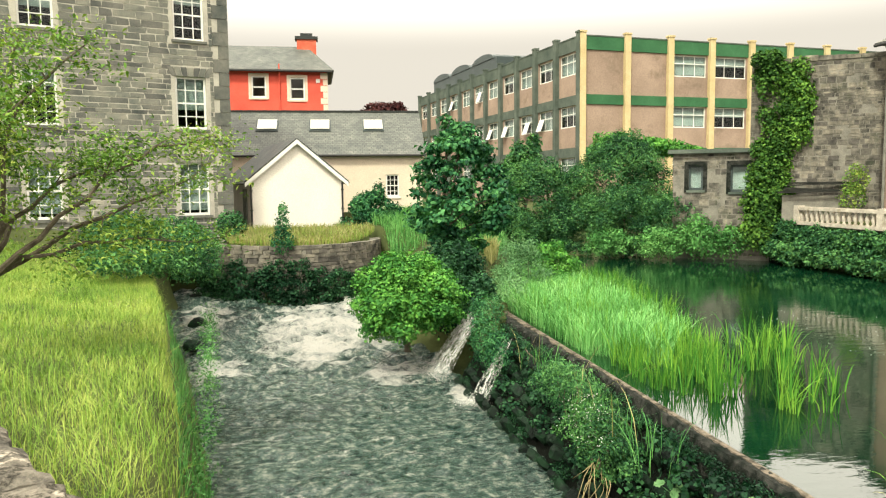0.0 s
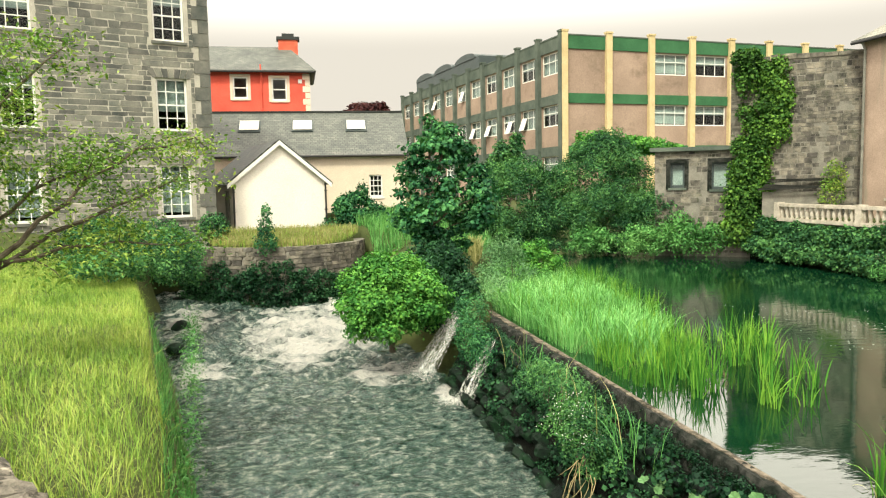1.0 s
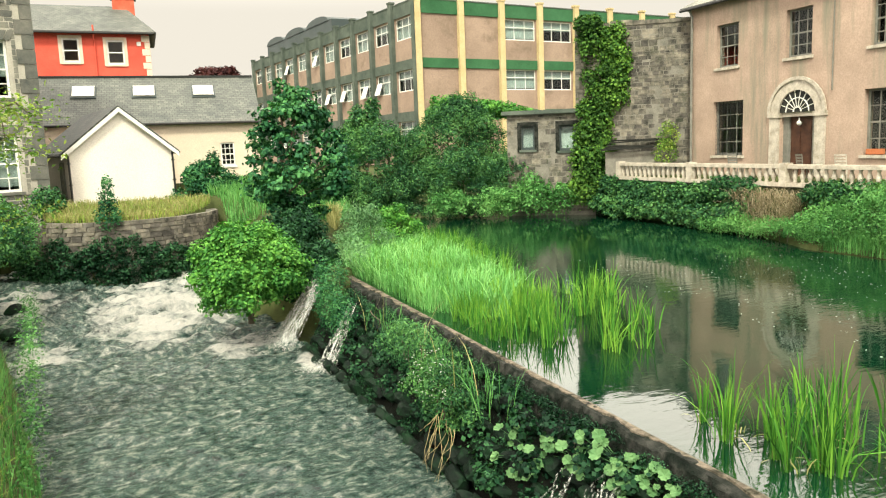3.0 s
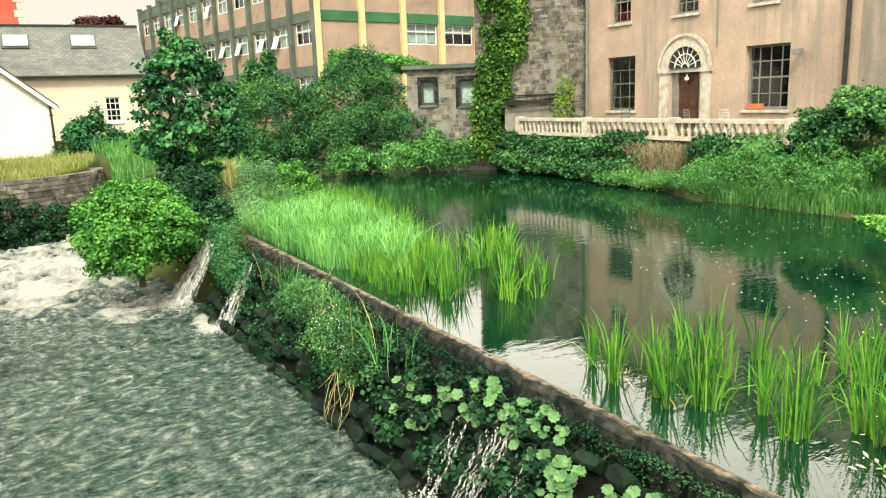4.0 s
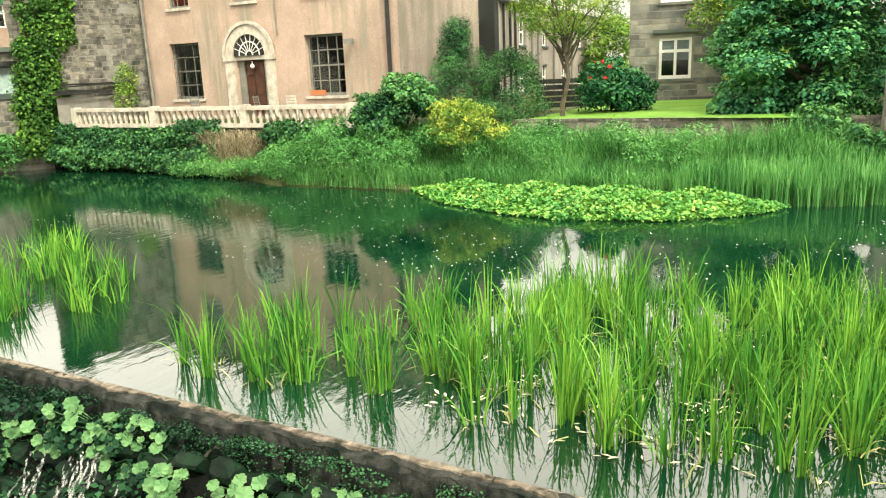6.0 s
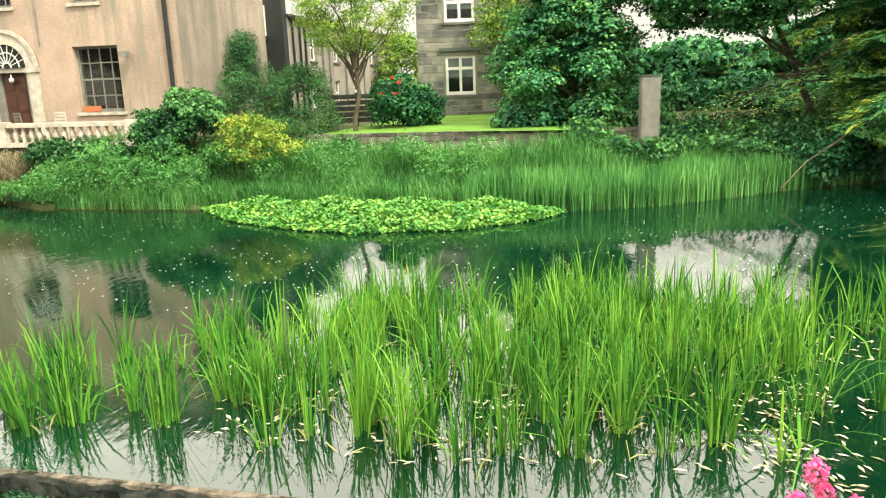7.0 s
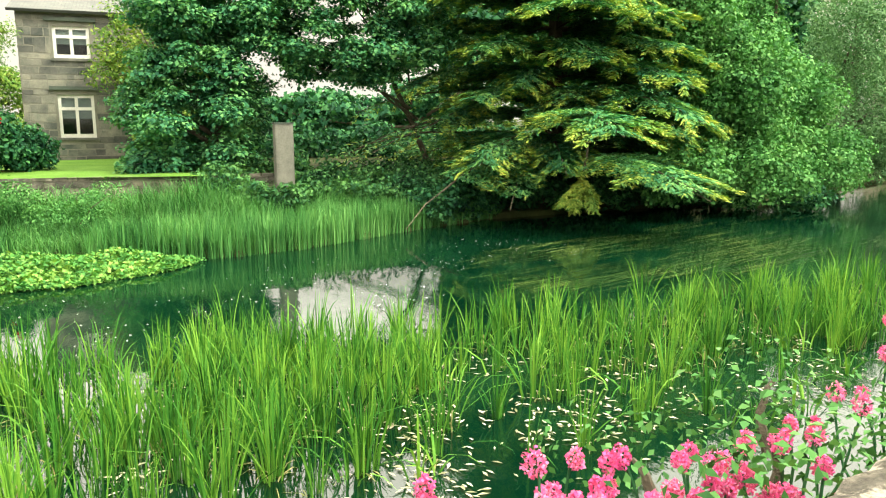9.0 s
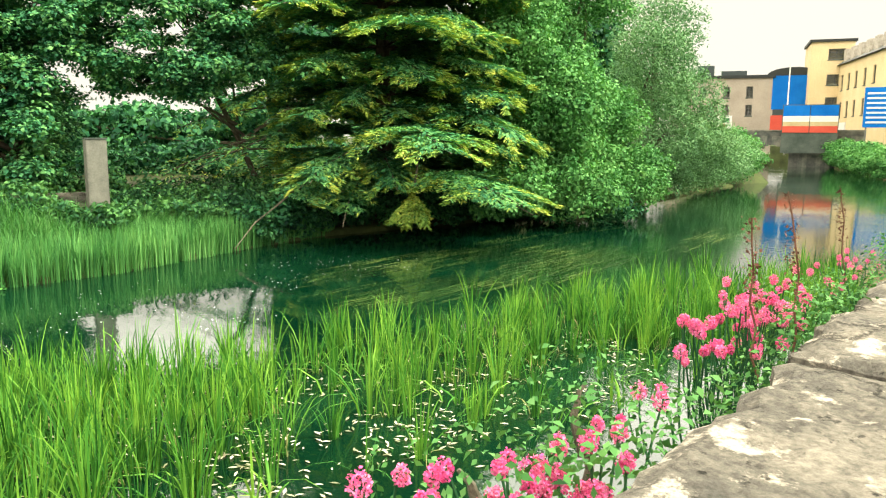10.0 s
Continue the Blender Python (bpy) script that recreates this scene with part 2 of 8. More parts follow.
M = {}
M["mill_stone"] = surface("grey_coursed_limestone", (0.085, 0.095, 0.088), (0.24, 0.23, 0.195), 1.2, 22, piece=0.4, bumpy=0.5)
M["mill_rest"] = surface("grey_coursed_limestone_rest", (0.085, 0.095, 0.088), (0.24, 0.23, 0.195), 1.2, 22, island=0.4, bumpy=0.5)
M["mortar"] = surface("pale_lime_mortar", (0.34, 0.32, 0.28), (0.50, 0.47, 0.40), 1.5, 30)
M["rubble"] = surface("rubble_stone", (0.045, 0.045, 0.04), (0.26, 0.235, 0.195), 2.6, 18, piece=0.45, bumpy=0.6, stain=(0.05, 0.06, 0.035), stain_scale=0.9)
M["rubble_rest"] = surface("rubble_stone_rest", (0.045, 0.045, 0.04), (0.26, 0.235, 0.195), 2.6, 18, island=0.45, bumpy=0.6, stain=(0.05, 0.06, 0.035), stain_scale=0.9)
M["rubble_mortar"] = surface("old_lime_mortar", (0.12, 0.115, 0.10), (0.29, 0.27, 0.23), 1.5, 24)
# wet mossy weir stone and its joints, shade of the gaps put into both tones
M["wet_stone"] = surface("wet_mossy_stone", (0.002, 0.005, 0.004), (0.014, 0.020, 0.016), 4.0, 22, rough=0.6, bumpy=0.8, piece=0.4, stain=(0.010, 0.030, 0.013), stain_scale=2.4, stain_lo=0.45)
M["wet_rest"] = surface("wet_joint_shade", (0.002, 0.003, 0.002), (0.007, 0.008, 0.006), 4.0, 22, rough=0.6, bumpy=0.8)
M["crest"] = surface("weathered_mossy_crest", (0.007, 0.009, 0.008), (0.060, 0.060, 0.053), 7.0, 55, rough=0.9, bumpy=1.0, stain=(0.006, 0.010, 0.007), stain_scale=3.2, stain_lo=0.45)
M["lip"] = surface("worn_pale_crest_edge", (0.045, 0.038, 0.03), (0.27, 0.225, 0.175), 7.0, 50, rough=0.85, bumpy=0.8, stain=(0.012, 0.015, 0.008), stain_scale=4.0, stain_lo=0.48)
M["mansion"] = surface("weathered_pinkish_render", (0.33, 0.245, 0.195), (0.50, 0.37, 0.295), 0.5, 14, bumpy=0.12, stain=(0.22, 0.21, 0.16), stain_scale=0.8, stain_lo=0.5, streak=True)
# house render again, greyer and darker: the unlit end's shade put into colour
M["screen"] = surface("unlit_streaked_render", (0.25, 0.205, 0.17), (0.38, 0.31, 0.255), 0.5, 14, bumpy=0.12, stain=(0.17, 0.155, 0.125), stain_scale=0.8, stain_lo=0.48, streak=True)
M["cream"] = surface("cream_render", (0.62, 0.52, 0.42), (0.72, 0.60, 0.48), 0.6, 20, bumpy=0.1)
M["white_render"] = surface("white_render", (0.72, 0.665, 0.60), (0.80, 0.74, 0.67), 0.5, 20, bumpy=0.08)
M["white_paint"] = surface("white_gloss_paint", (0.72, 0.71, 0.66), (0.82, 0.80, 0.75), 3, 40, rough=0.5, bumpy=0.05)
M["old_white"] = surface("flaking_white_limewash", (0.34, 0.30, 0.25), (0.62, 0.56, 0.475), 3, 18, rough=0.8, bumpy=0.3, stain=(0.25, 0.22, 0.15), stain_scale=1.8, stain_lo=0.56)
M["red"] = surface("coral_red_render", (0.56, 0.085, 0.06), (0.68, 0.125, 0.085), 0.5, 20, bumpy=0.08)
M["brick_red"] = surface("red_painted_chimney", (0.5, 0.10, 0.06), (0.62, 0.15, 0.09), 2, 20)
M["panel"] = surface("brown_roughcast_panel", (0.26, 0.19, 0.15), (0.38, 0.28, 0.22), 0.35, 9, bumpy=0.3, stain=(0.16, 0.12, 0.09), stain_scale=0.4, stain_lo=0.55)
M["green"] = surface("green_fascia_panel", (0.035, 0.105, 0.048), (0.06, 0.16, 0.075), 0.5, 10, rough=0.6, bumpy=0.1)
M["yellow"] = surface("yellow_painted_concrete", (0.50, 0.39, 0.21), (0.62, 0.50, 0.29), 0.7, 10, bumpy=0.1)
M["concrete"] = surface("dark_stained_concrete", (0.06, 0.078, 0.066), (0.13, 0.15, 0.125), 0.6, 10, bumpy=0.2)
M["dark_metal"] = surface("dark_roof_cladding", (0.03, 0.045, 0.045), (0.055, 0.07, 0.07), 0.5, 10, rough=0.5)
M["black"] = surface("black_cast_iron", (0.012, 0.012, 0.012), (0.03, 0.03, 0.03), 4, 40, rough=0.45, bumpy=0.05)
M["grey_frame"] = surface("dull_grey_frame", (0.16, 0.16, 0.14), (0.26, 0.25, 0.22), 3, 30, rough=0.6)
M["door_wood"] = surface("dark_brown_door", (0.045, 0.018, 0.010), (0.095, 0.04, 0.022), 3, 30, rough=0.5)
M["slate"] = slates("grey_slate", (0.075, 0.084, 0.080), (0.125, 0.132, 0.122))
M["slate_dark"] = slates("dark_slate", (0.035, 0.045, 0.042), (0.065, 0.073, 0.068))
M["slate_pale"] = slates("pale_grey_slate", (0.19, 0.19, 0.17), (0.26, 0.25, 0.22))
M["glass"] = pane_glass("window_glass")
# pale sheet behind panes, sky reflection put into its colour; also the outhouse boards
M["pale_backing"] = surface("pale_pane_backing", (0.42, 0.47, 0.46), (0.60, 0.63, 0.60), 2, 20)
# near-black inner walls and fanlight sheet: darkness of unlit rooms put into colour
M["room_shade"] = surface("painted_room_shade", (0.02, 0.022, 0.02), (0.05, 0.05, 0.045), 1, 10)
M["water"] = water_upper()
M["stream"] = water_lower()
M["earth"] = surface("damp_earth_and_moss", (0.035, 0.045, 0.018), (0.085, 0.10, 0.035), 0.6, 8, bumpy=0.6, stain=(0.05, 0.08, 0.02), stain_scale=0.3)
M["lawn"] = surface("mown_lawn", (0.10, 0.20, 0.03), (0.16, 0.29, 0.05), 0.8, 30, bumpy=0.5)
M["bark"] = surface("grey_brown_bark", (0.06, 0.05, 0.035), (0.16, 0.135, 0.10), 4, 30, bumpy=0.7)
M["parapet"] = lichened("lichened_limestone")
M["timber"] = surface("weathered_grey_post", (0.13, 0.128, 0.11), (0.24, 0.23, 0.195), 2, 25)
M["rotten"] = surface("blackened_boards", (0.012, 0.013, 0.012), (0.04, 0.04, 0.035), 2, 20)

L = {}
L["ivy"] = leafy("ivy_leaves", (0.008, 0.022, 0.006), (0.055, 0.125, 0.024), (0.209, 0.334, 0.052))
L["shrub"] = leafy("shrub_leaves", (0.006, 0.024, 0.012), (0.040, 0.112, 0.042), (0.150, 0.285, 0.080), patch=0.7)
L["dark"] = leafy("dark_green_leaves", (0.006, 0.026, 0.014), (0.030, 0.105, 0.044), (0.115, 0.265, 0.085), patch=0.8)
L["bright"] = leafy("bright_green_leaves", (0.022, 0.085, 0.018), (0.068, 0.190, 0.036), (0.165, 0.335, 0.055), patch=1.2)
L["yellow"] = leafy("yellow_green_leaves", (0.045, 0.12, 0.025), (0.13, 0.24, 0.04), (0.42, 0.43, 0.07), patch=1.6, green=False)
L["conifer"] = leafy("conifer_sprays", (0.022, 0.100, 0.052), (0.092, 0.250, 0.098), (0.26, 0.42, 0.11), patch=0.9)
L["tips"] = leafy("yellow_conifer_tips", (0.10, 0.22, 0.06), (0.23, 0.36, 0.07), (0.50, 0.52, 0.10), patch=0.9, green=False)
L["maple"] = leafy("maple_leaves", (0.013, 0.058, 0.031), (0.065, 0.195, 0.083), (0.21, 0.385, 0.12), patch=0.8)
# dark creeper and moss green, taken near black to carry shade among the leaves
L["deep"] = leafy("shade_toned_dark_leaves", (0.003, 0.013, 0.007), (0.014, 0.045, 0.020), (0.065, 0.150, 0.058))
L["silver"] = leafy("grey_green_leaves", (0.050, 0.105, 0.045), (0.115, 0.215, 0.085), (0.220, 0.335, 0.140))
L["weedleaf"] = leafy("small_weed_leaves", (0.017, 0.051, 0.013), (0.075, 0.180, 0.045), (0.160, 0.290, 0.085), patch=4.0)
L["olive"] = leafy("thin_olive_leaves", (0.045, 0.105, 0.018), (0.135, 0.255, 0.045), (0.33, 0.40, 0.085), patch=0.8, green=False)
L["reed"] = leafy("reed_blades", (0.012, 0.058, 0.010), (0.068, 0.205, 0.028), (0.215, 0.39, 0.052), patch=0.8, green=False)
L["meadow"] = leafy("long_meadow_grass", (0.075, 0.155, 0.024), (0.20, 0.33, 0.055), (0.42, 0.47, 0.12), patch=0.7, green=False)
L["soft"] = leafy("pale_soft_grass", (0.050, 0.137, 0.031), (0.157, 0.355, 0.094), (0.339, 0.544, 0.194), patch=0.6)
L["bank"] = leafy("bank_grass", (0.030, 0.095, 0.026), (0.095, 0.235, 0.062), (0.21, 0.38, 0.11), patch=0.7)
L["straw"] = leafy("dry_seeding_grass", (0.13, 0.15, 0.05), (0.26, 0.26, 0.10), (0.42, 0.37, 0.18), patch=0.6, green=False)
L["copper"] = leafy("copper_leaves", (0.03, 0.012, 0.014), (0.06, 0.02, 0.022), (0.10, 0.035, 0.03), green=False)
L["cress"] = leafy("watercress_leaves", (0.035, 0.125, 0.03), (0.115, 0.275, 0.058), (0.33, 0.45, 0.10), patch=2.2)
L["weed"] = leafy("trailing_river_weed", (0.014, 0.040, 0.010), (0.055, 0.105, 0.022), (0.19, 0.23, 0.055))
L["pink"] = leafy("pink_valerian_flowers", (0.58, 0.06, 0.25), (0.74, 0.13, 0.38), (0.85, 0.33, 0.55), patch=6.0, through_light=0.25, green=False)
L["redflower"] = leafy("red_rose_flowers", (0.5, 0.02, 0.03), (0.7, 0.03, 0.04), (0.8, 0.08, 0.06), patch=6.0, green=False)
L["pads"] = leafy("floating_leaves", (0.166, 0.166, 0.083), (0.432, 0.399, 0.270), (0.685, 0.630, 0.486), patch=3.0, gloss=0.3, through_light=0.1, green=False)


# ---- building blocks ----
def mesh_from(bm, name):
    me = bpy.data.meshes.new(name)
    bm.to_mesh(me)
    bm.free()
    return me


def part(name, bm, material, parent, label=""):
    """One mesh object under a thing or a part."""
    me = bm if isinstance(bm, bpy.types.Mesh) else mesh_from(bm, name)
    if not me.materials:
        me.materials.append(material)
    ob = new(name, me)
    ob.parent = parent
    return tagged(ob, label)


def thing(name, m, label, category, group="", kind=""):
    ob = new(name)
    ob.matrix_world = m
    return tagged(ob, label, category, group, kind)


def along(x, y, az, z=0.0):
    """A frame at (x, y): its x runs along the azimuth az (0 is +y, 90 is +x), its y leads into the building."""
    return pose(x, y, z, 0, 0, 90 - az)


def box(bm, x0, x1, y0, y1, z0, z1):
    v = [bm.verts.new((x, y, z)) for z in (z0, z1) for y in (y0, y1) for x in (x0, x1)]
    for f in ((0, 2, 3, 1), (4, 5, 7, 6), (0, 1, 5, 4), (2, 6, 7, 3), (0, 4, 6, 2), (1, 3, 7, 5)):
        bm.faces.new([v[i] for i in f])
    return v


def boxes(*dims):
    bm = bmesh.new()
    for d in dims:
        box(bm, *d)
    return bm


def tube(bm, pts, r0, r1=None, sides=7):
    """A tapered round bar along points."""
    r1 = r0 if r1 is None else r1
    pts = [Vector(p) for p in pts]
    rings = []
    for i, p in enumerate(pts):
        d = (pts[min(i + 1, len(pts) - 1)] - pts[max(i - 1, 0)]).normalized()
        a = d.orthogonal().normalized()
        b = d.cross(a)
        r = r0 + (r1 - r0) * i / max(1, len(pts) - 1)
        rings.append([bm.verts.new(p + (a * math.cos(k * 2 * math.pi / sides) + b * math.sin(k * 2 * math.pi / sides)) * r) for k in range(sides)])
    for a, b in zip(rings, rings[1:]):
        for k in range(sides):
            bm.faces.new((a[k], a[(k + 1) % sides], b[(k + 1) % sides], b[k]))
    bm.faces.new(rings[0][::-1])
    bm.faces.new(rings[-1])
    return bm


def pierced(x0, x1, z0, z1, holes, thick=0.35):
    """A wall in its own frame, outer face at y = 0, with rectangular openings right through it."""
    bm = bmesh.new()
    xs = sorted({x0, x1, *[h[0] for h in holes], *[h[1] for h in holes]})
    zs = sorted({z0, z1, *[h[2] for h in holes], *[h[3] for h in holes]})
    xs = [x for x in xs if x0 <= x <= x1]
    zs = [z for z in zs if z0 <= z <= z1]
    for a, b in zip(xs, xs[1:]):
        for c, d in zip(zs, zs[1:]):
            mx, mz = (a + b) / 2, (c + d) / 2
            if any(h[0] < mx < h[1] and h[2] < mz < h[3] for h in holes):
                continue
            for y, flip in ((0, 1), (thick, 0)):
                q = [bm.verts.new(p) for p in ((a, y, c), (b, y, c), (b, y, d), (a, y, d))]
                bm.faces.new(q if flip else q[::-1])
    for a, b, c, d in [(x0, x1, z0, z1)] + [tuple(h) for h in holes]:
        ring = ((a, c), (b, c), (b, d), (a, d))
        for (p, q), (r, s) in zip(ring, ring[1:] + ring[:1]):
            bm.faces.new([bm.verts.new(v) for v in ((p, 0, q), (p, thick, q), (r, thick, s), (r, 0, s))])
    bmesh.ops.remove_doubles(bm, verts=bm.verts, dist=0.001)
    bmesh.ops.recalc_face_normals(bm, faces=bm.faces)
    return bm


def window(parent, x0, x1, z0, z1, cols, rows, mat, deep=0.14, bar=0.035, frame_w=0.07, mid=True, sill=None, pale_backing=0.0, tint=None):
    """A window set into its opening: frame, glazing bars, pane, sill, and where asked a pale sheet behind that stands
    in for sky reflected in the pane.
    """
    bm = pierced(x0, x1, z0, z1, [(x0 + frame_w, x1 - frame_w, z0 + frame_w * 1.3, z1 - frame_w)], 0.08)
    for v in bm.verts:
        v.co.y += deep
    w = part("window", bm, mat, parent)
    for i in range(1, cols):
        x = x0 + (x1 - x0) * i / cols
        part("glazing_bar", boxes((x - bar / 2, x + bar / 2, deep + 0.02, deep + 0.06, z0 + frame_w, z1 - frame_w)), mat, w)
    for i in range(1, rows):
        z = z0 + (z1 - z0) * i / rows
        k = bar * (1.7 if mid and i * 2 == rows else 1) / 2
        part("glazing_bar", boxes((x0 + frame_w, x1 - frame_w, deep + 0.018, deep + 0.062, z - k, z + k)), mat, w)
    g = part("pane", boxes((x0 + 0.02, x1 - 0.02, deep + 0.035, deep + 0.045, z0 + 0.02, z1 - 0.02)), M["glass"], w, "reflecting window glass")
    g.visible_shadow = False
    if pale_backing:
        part("pale_backing", boxes((x0 + 0.05, x1 - 0.05, deep + 0.16, deep + 0.17, z1 - (z1 - z0) * pale_backing, z1 - 0.03)), M["pale_backing"], w, "pale sheet standing in for sky reflected in the pane")
    if sill:
        part("sill", boxes((x0 - 0.1, x1 + 0.1, -0.08, deep + 0.02, z0 - 0.12, z0)), sill, w)
    return w


def sheet(quads, mat_uv=True):
    """Thick-less roof planes turned into slabs: each quad is four corners, eaves first; UV in metres."""
    bm = bmesh.new()
    uv = bm.loops.layers.uv.new("UVMap")
    for q in quads:
        q = [Vector(p) for p in q]
        n = (q[1] - q[0]).cross(q[2] - q[0]).normalized()
        if n.z < 0:
            q, n = q[::-1], -n
        u = (q[1] - q[0]).normalized()
        v = n.cross(u)
        top = [bm.verts.new(p + n * 0.06) for p in q]
        low = [bm.verts.new(p - n * 0.06) for p in q]
        faces = [bm.faces.new(top), bm.faces.new(low[::-1])]
        for i in range(len(q)):
            j = (i + 1) % len(q)
            faces.append(bm.faces.new((low[i], low[j], top[j], top[i])))
        for f in faces:
            for lp in f.loops:
                d = lp.vert.co - q[0]
                lp[uv].uv = (d.dot(u), d.dot(v))
    return bm


rng = random.Random(7)
nrng = np.random.default_rng(11)


def stone_mesh(w, h, d, seed):
    """A rough-faced block about its face centre, face towards -y."""
    r = random.Random(seed)
    bm = bmesh.new()
    v = box(bm, -w / 2, w / 2, -d * 0.25, d, -h / 2, h / 2)
    for k in v:
        k.co.x += r.uniform(-0.06, 0.06) * w
        k.co.z += r.uniform(-0.11, 0.11) * h
        if k.co.y < 0:
            k.co.x *= 0.965
            k.co.z *= 0.93
            k.co.y *= r.uniform(0.3, 1.3)
    return bm


def masonry(parent, x0, x1, z0, z1, holes, row, length, mats, spread=0.35, proud=0.05, limit=300, pick=None, seed=1, where=None):
    """Coursed stones on a wall's face: the first `limit` (by `pick`) as pieces, the rest joined."""
    r = random.Random(seed)
    kinds = [mesh_from(stone_mesh(1, 1, proud, seed * 50 + i), "stone") for i in range(10)]
    for k in kinds:
        k.materials.append(mats[0])
    spots = []
    z = z0
    while z < z1 - row * 0.3:
        h = min(row * r.uniform(1 - spread, 1 + spread), z1 - z)
        x = x0 - r.uniform(0, length * 0.6)
        while x < x1:
            w = length * r.uniform(0.5, 1.6)
            a, b = max(x, x0), min(x + w, x1)
            x += w
            for c0, c1, d0, d1 in holes:
                if z + h * 0.6 > d0 and z + h * 0.4 < d1:
                    if a < c0 < b and b <= c1 + (b - a):
                        b = c0 if (c0 - a) > (b - c1) else b
                    if a < c1 < b:
                        a = c1
                    if a >= c0 and b <= c1:
                        a = b
            if b - a > 0.08 and (where is None or where((a + b) / 2, z + h / 2)):
                spots.append(((a + b) / 2, z + h / 2, b - a - 0.025, h - 0.022))
        z += h
    if pick:
        spots.sort(key=pick)
    for x, z, w, h in spots[:limit]:
        ob = new("stone", r.choice(kinds))
        ob.parent = parent
        ob.matrix_basis = Matrix.LocRotScale((x, 0, z), None, (w, 1, h))
    if spots[limit:]:
        vs, fs = [], []
        for x, z, w, h in spots[limit:]:
            k = r.choice(kinds)
            o = len(vs)
            vs += [(v.co.x * w + x, v.co.y, v.co.z * h + z) for v in k.vertices]
            fs += [[o + i for i in p.vertices] for p in k.polygons]
        me = bpy.data.meshes.new("stone_rest")
        me.from_pydata(vs, [], fs)
        tagged(part("stonework", me, mats[1], parent), kind="stuff")


# ---- ground and water ----
UPPER = [(6.9, -14), (6.9, 22), (7.2, 24), (9, 33), (11.5, 39), (14, 47), (17, 45), (20, 40.5), (24.2, 37), (23.9, 32.5), (23.2, 22.6), (21.6, 18.8), (21.6, 14.4),
         (22.6, 12), (22.8, 6), (22.2, 1.8), (23, -0.4), (25.8, -4.2), (28.2, -8.2), (29.5, -13), (30.5, -19), (32, -25), (37, -34), (47, -53), (70, -78), (96, -114), (88, -122), (60, -95), (14, -30), (7.6, -15)]
LOWER = [(5.4, -12), (5.3, 12.3), (5.0, 20), (4.6, 24.5), (4.4, 28), (4.4, 33), (3.8, 35), (2.6, 33.2), (0.4, 32.4), (-1.9, 33.6), (-3.2, 38.5), (-5.0, 38.5), (-4.0, 30), (-2.7, 24.8), (-1.5, 18.3),
         (-0.7, 14), (-0.1, 9), (0.3, 3.9), (3.2, -2.0), (5.0, -7)]


def poly_distance(pts, poly):
    """Signed distance of points to a polygon, negative inside."""
    p = np.array(poly, float)
    q = np.roll(p, -1, 0)
    best = np.full(len(pts), 1e9)
    inside = np.zeros(len(pts), bool)
    for (ax, ay), (bx, by) in zip(p, q):
        e = np.array((bx - ax, by - ay))
        d = pts - (ax, ay)
        k = np.clip((d @ e) / (e @ e), 0, 1)
        best = np.minimum(best, np.hypot(*(d - k[:, None] * e).T))
        cross = ((ay > pts[:, 1]) != (by > pts[:, 1]))
        with np.errstate(divide="ignore", invalid="ignore"):
            xi = ax + (pts[:, 1] - ay) * (bx - ax) / (by - ay if by != ay else 1e-9)
        inside ^= cross & (pts[:, 0] < xi)
    return np.where(inside, -best, best)


def smooth(a):
    a = np.clip(a, 0, 1)
    return a * a * (3 - 2 * a)


def ground_height(x, y):
    """Height of the land: banks rise from both waters to lawns, terrace and mill yard."""
    x, y = np.asarray(x, float), np.asarray(y, float)
    pts = np.stack([x, y], 1)
    du, dl = poly_distance(pts, UPPER), poly_distance(pts, LOWER)
    z = 0.12 + 1.75 * smooth(du / 6.5)
    left = x < 4.6 - 0.02 * y
    bank = -1.75 + 2.55 * smooth(dl / 1.0) + 0.6 * smooth((dl - 1) / 6) + 1.0 * smooth((y - 27) / 10)
    z = np.where(left & (y < 45), bank, z)
    mound = np.hypot(x - 0.5, y - 38.2)
    z = np.where(mound < 3.9, 1.25 + 0.5 * smooth((y - 34) / 5), z)
    isle = (x > 3.6) & (x < 14.5) & (y > 21) & (y < 48) & (mound > 4.4)
    z = np.where(isle, np.minimum(0.25 + 1.1 * smooth(np.minimum(du, dl) / 3.5) + 0.6 * smooth((y - 34) / 8), -1.75 + 6 * np.maximum(dl, 0)), z)
    z = np.where((x > 23.7) & (y > 16.6) & (y < 34), np.maximum(z, 2.05), z)
    z = np.where((mound >= 3.9) & (mound < 6.2) & (y < 38.5) & (x < 4.9), -2.0, z)
    z = np.where((x > 3.9) & (x < 6.35) & (y < 26.5) & (y > 19), -2.0 + 0.5 * smooth((y - 24.5) / 2), z)
    z = np.where(du < 0, -1.2, z)
    z = np.where(dl < 0, -2.3, z)
    z = np.where((x > 5.0) & (x < 7.2) & (y < 21.5) & (y > -14), -2.0, z)
    side = (x - 0.0) * 0.849 + (y - 3.5) * 0.528
    z = np.where((side < -0.1) & (y < 6) & (x < 9) & (y > -40), np.where(side < -0.5, 2.2, z), z)
    far = np.hypot(x - 10, y - 15)
    z = np.where((far > 75) & (du > 0), np.maximum(z, 1.9 + 0.8 * smooth((far - 75) / 60)), z)
    return z


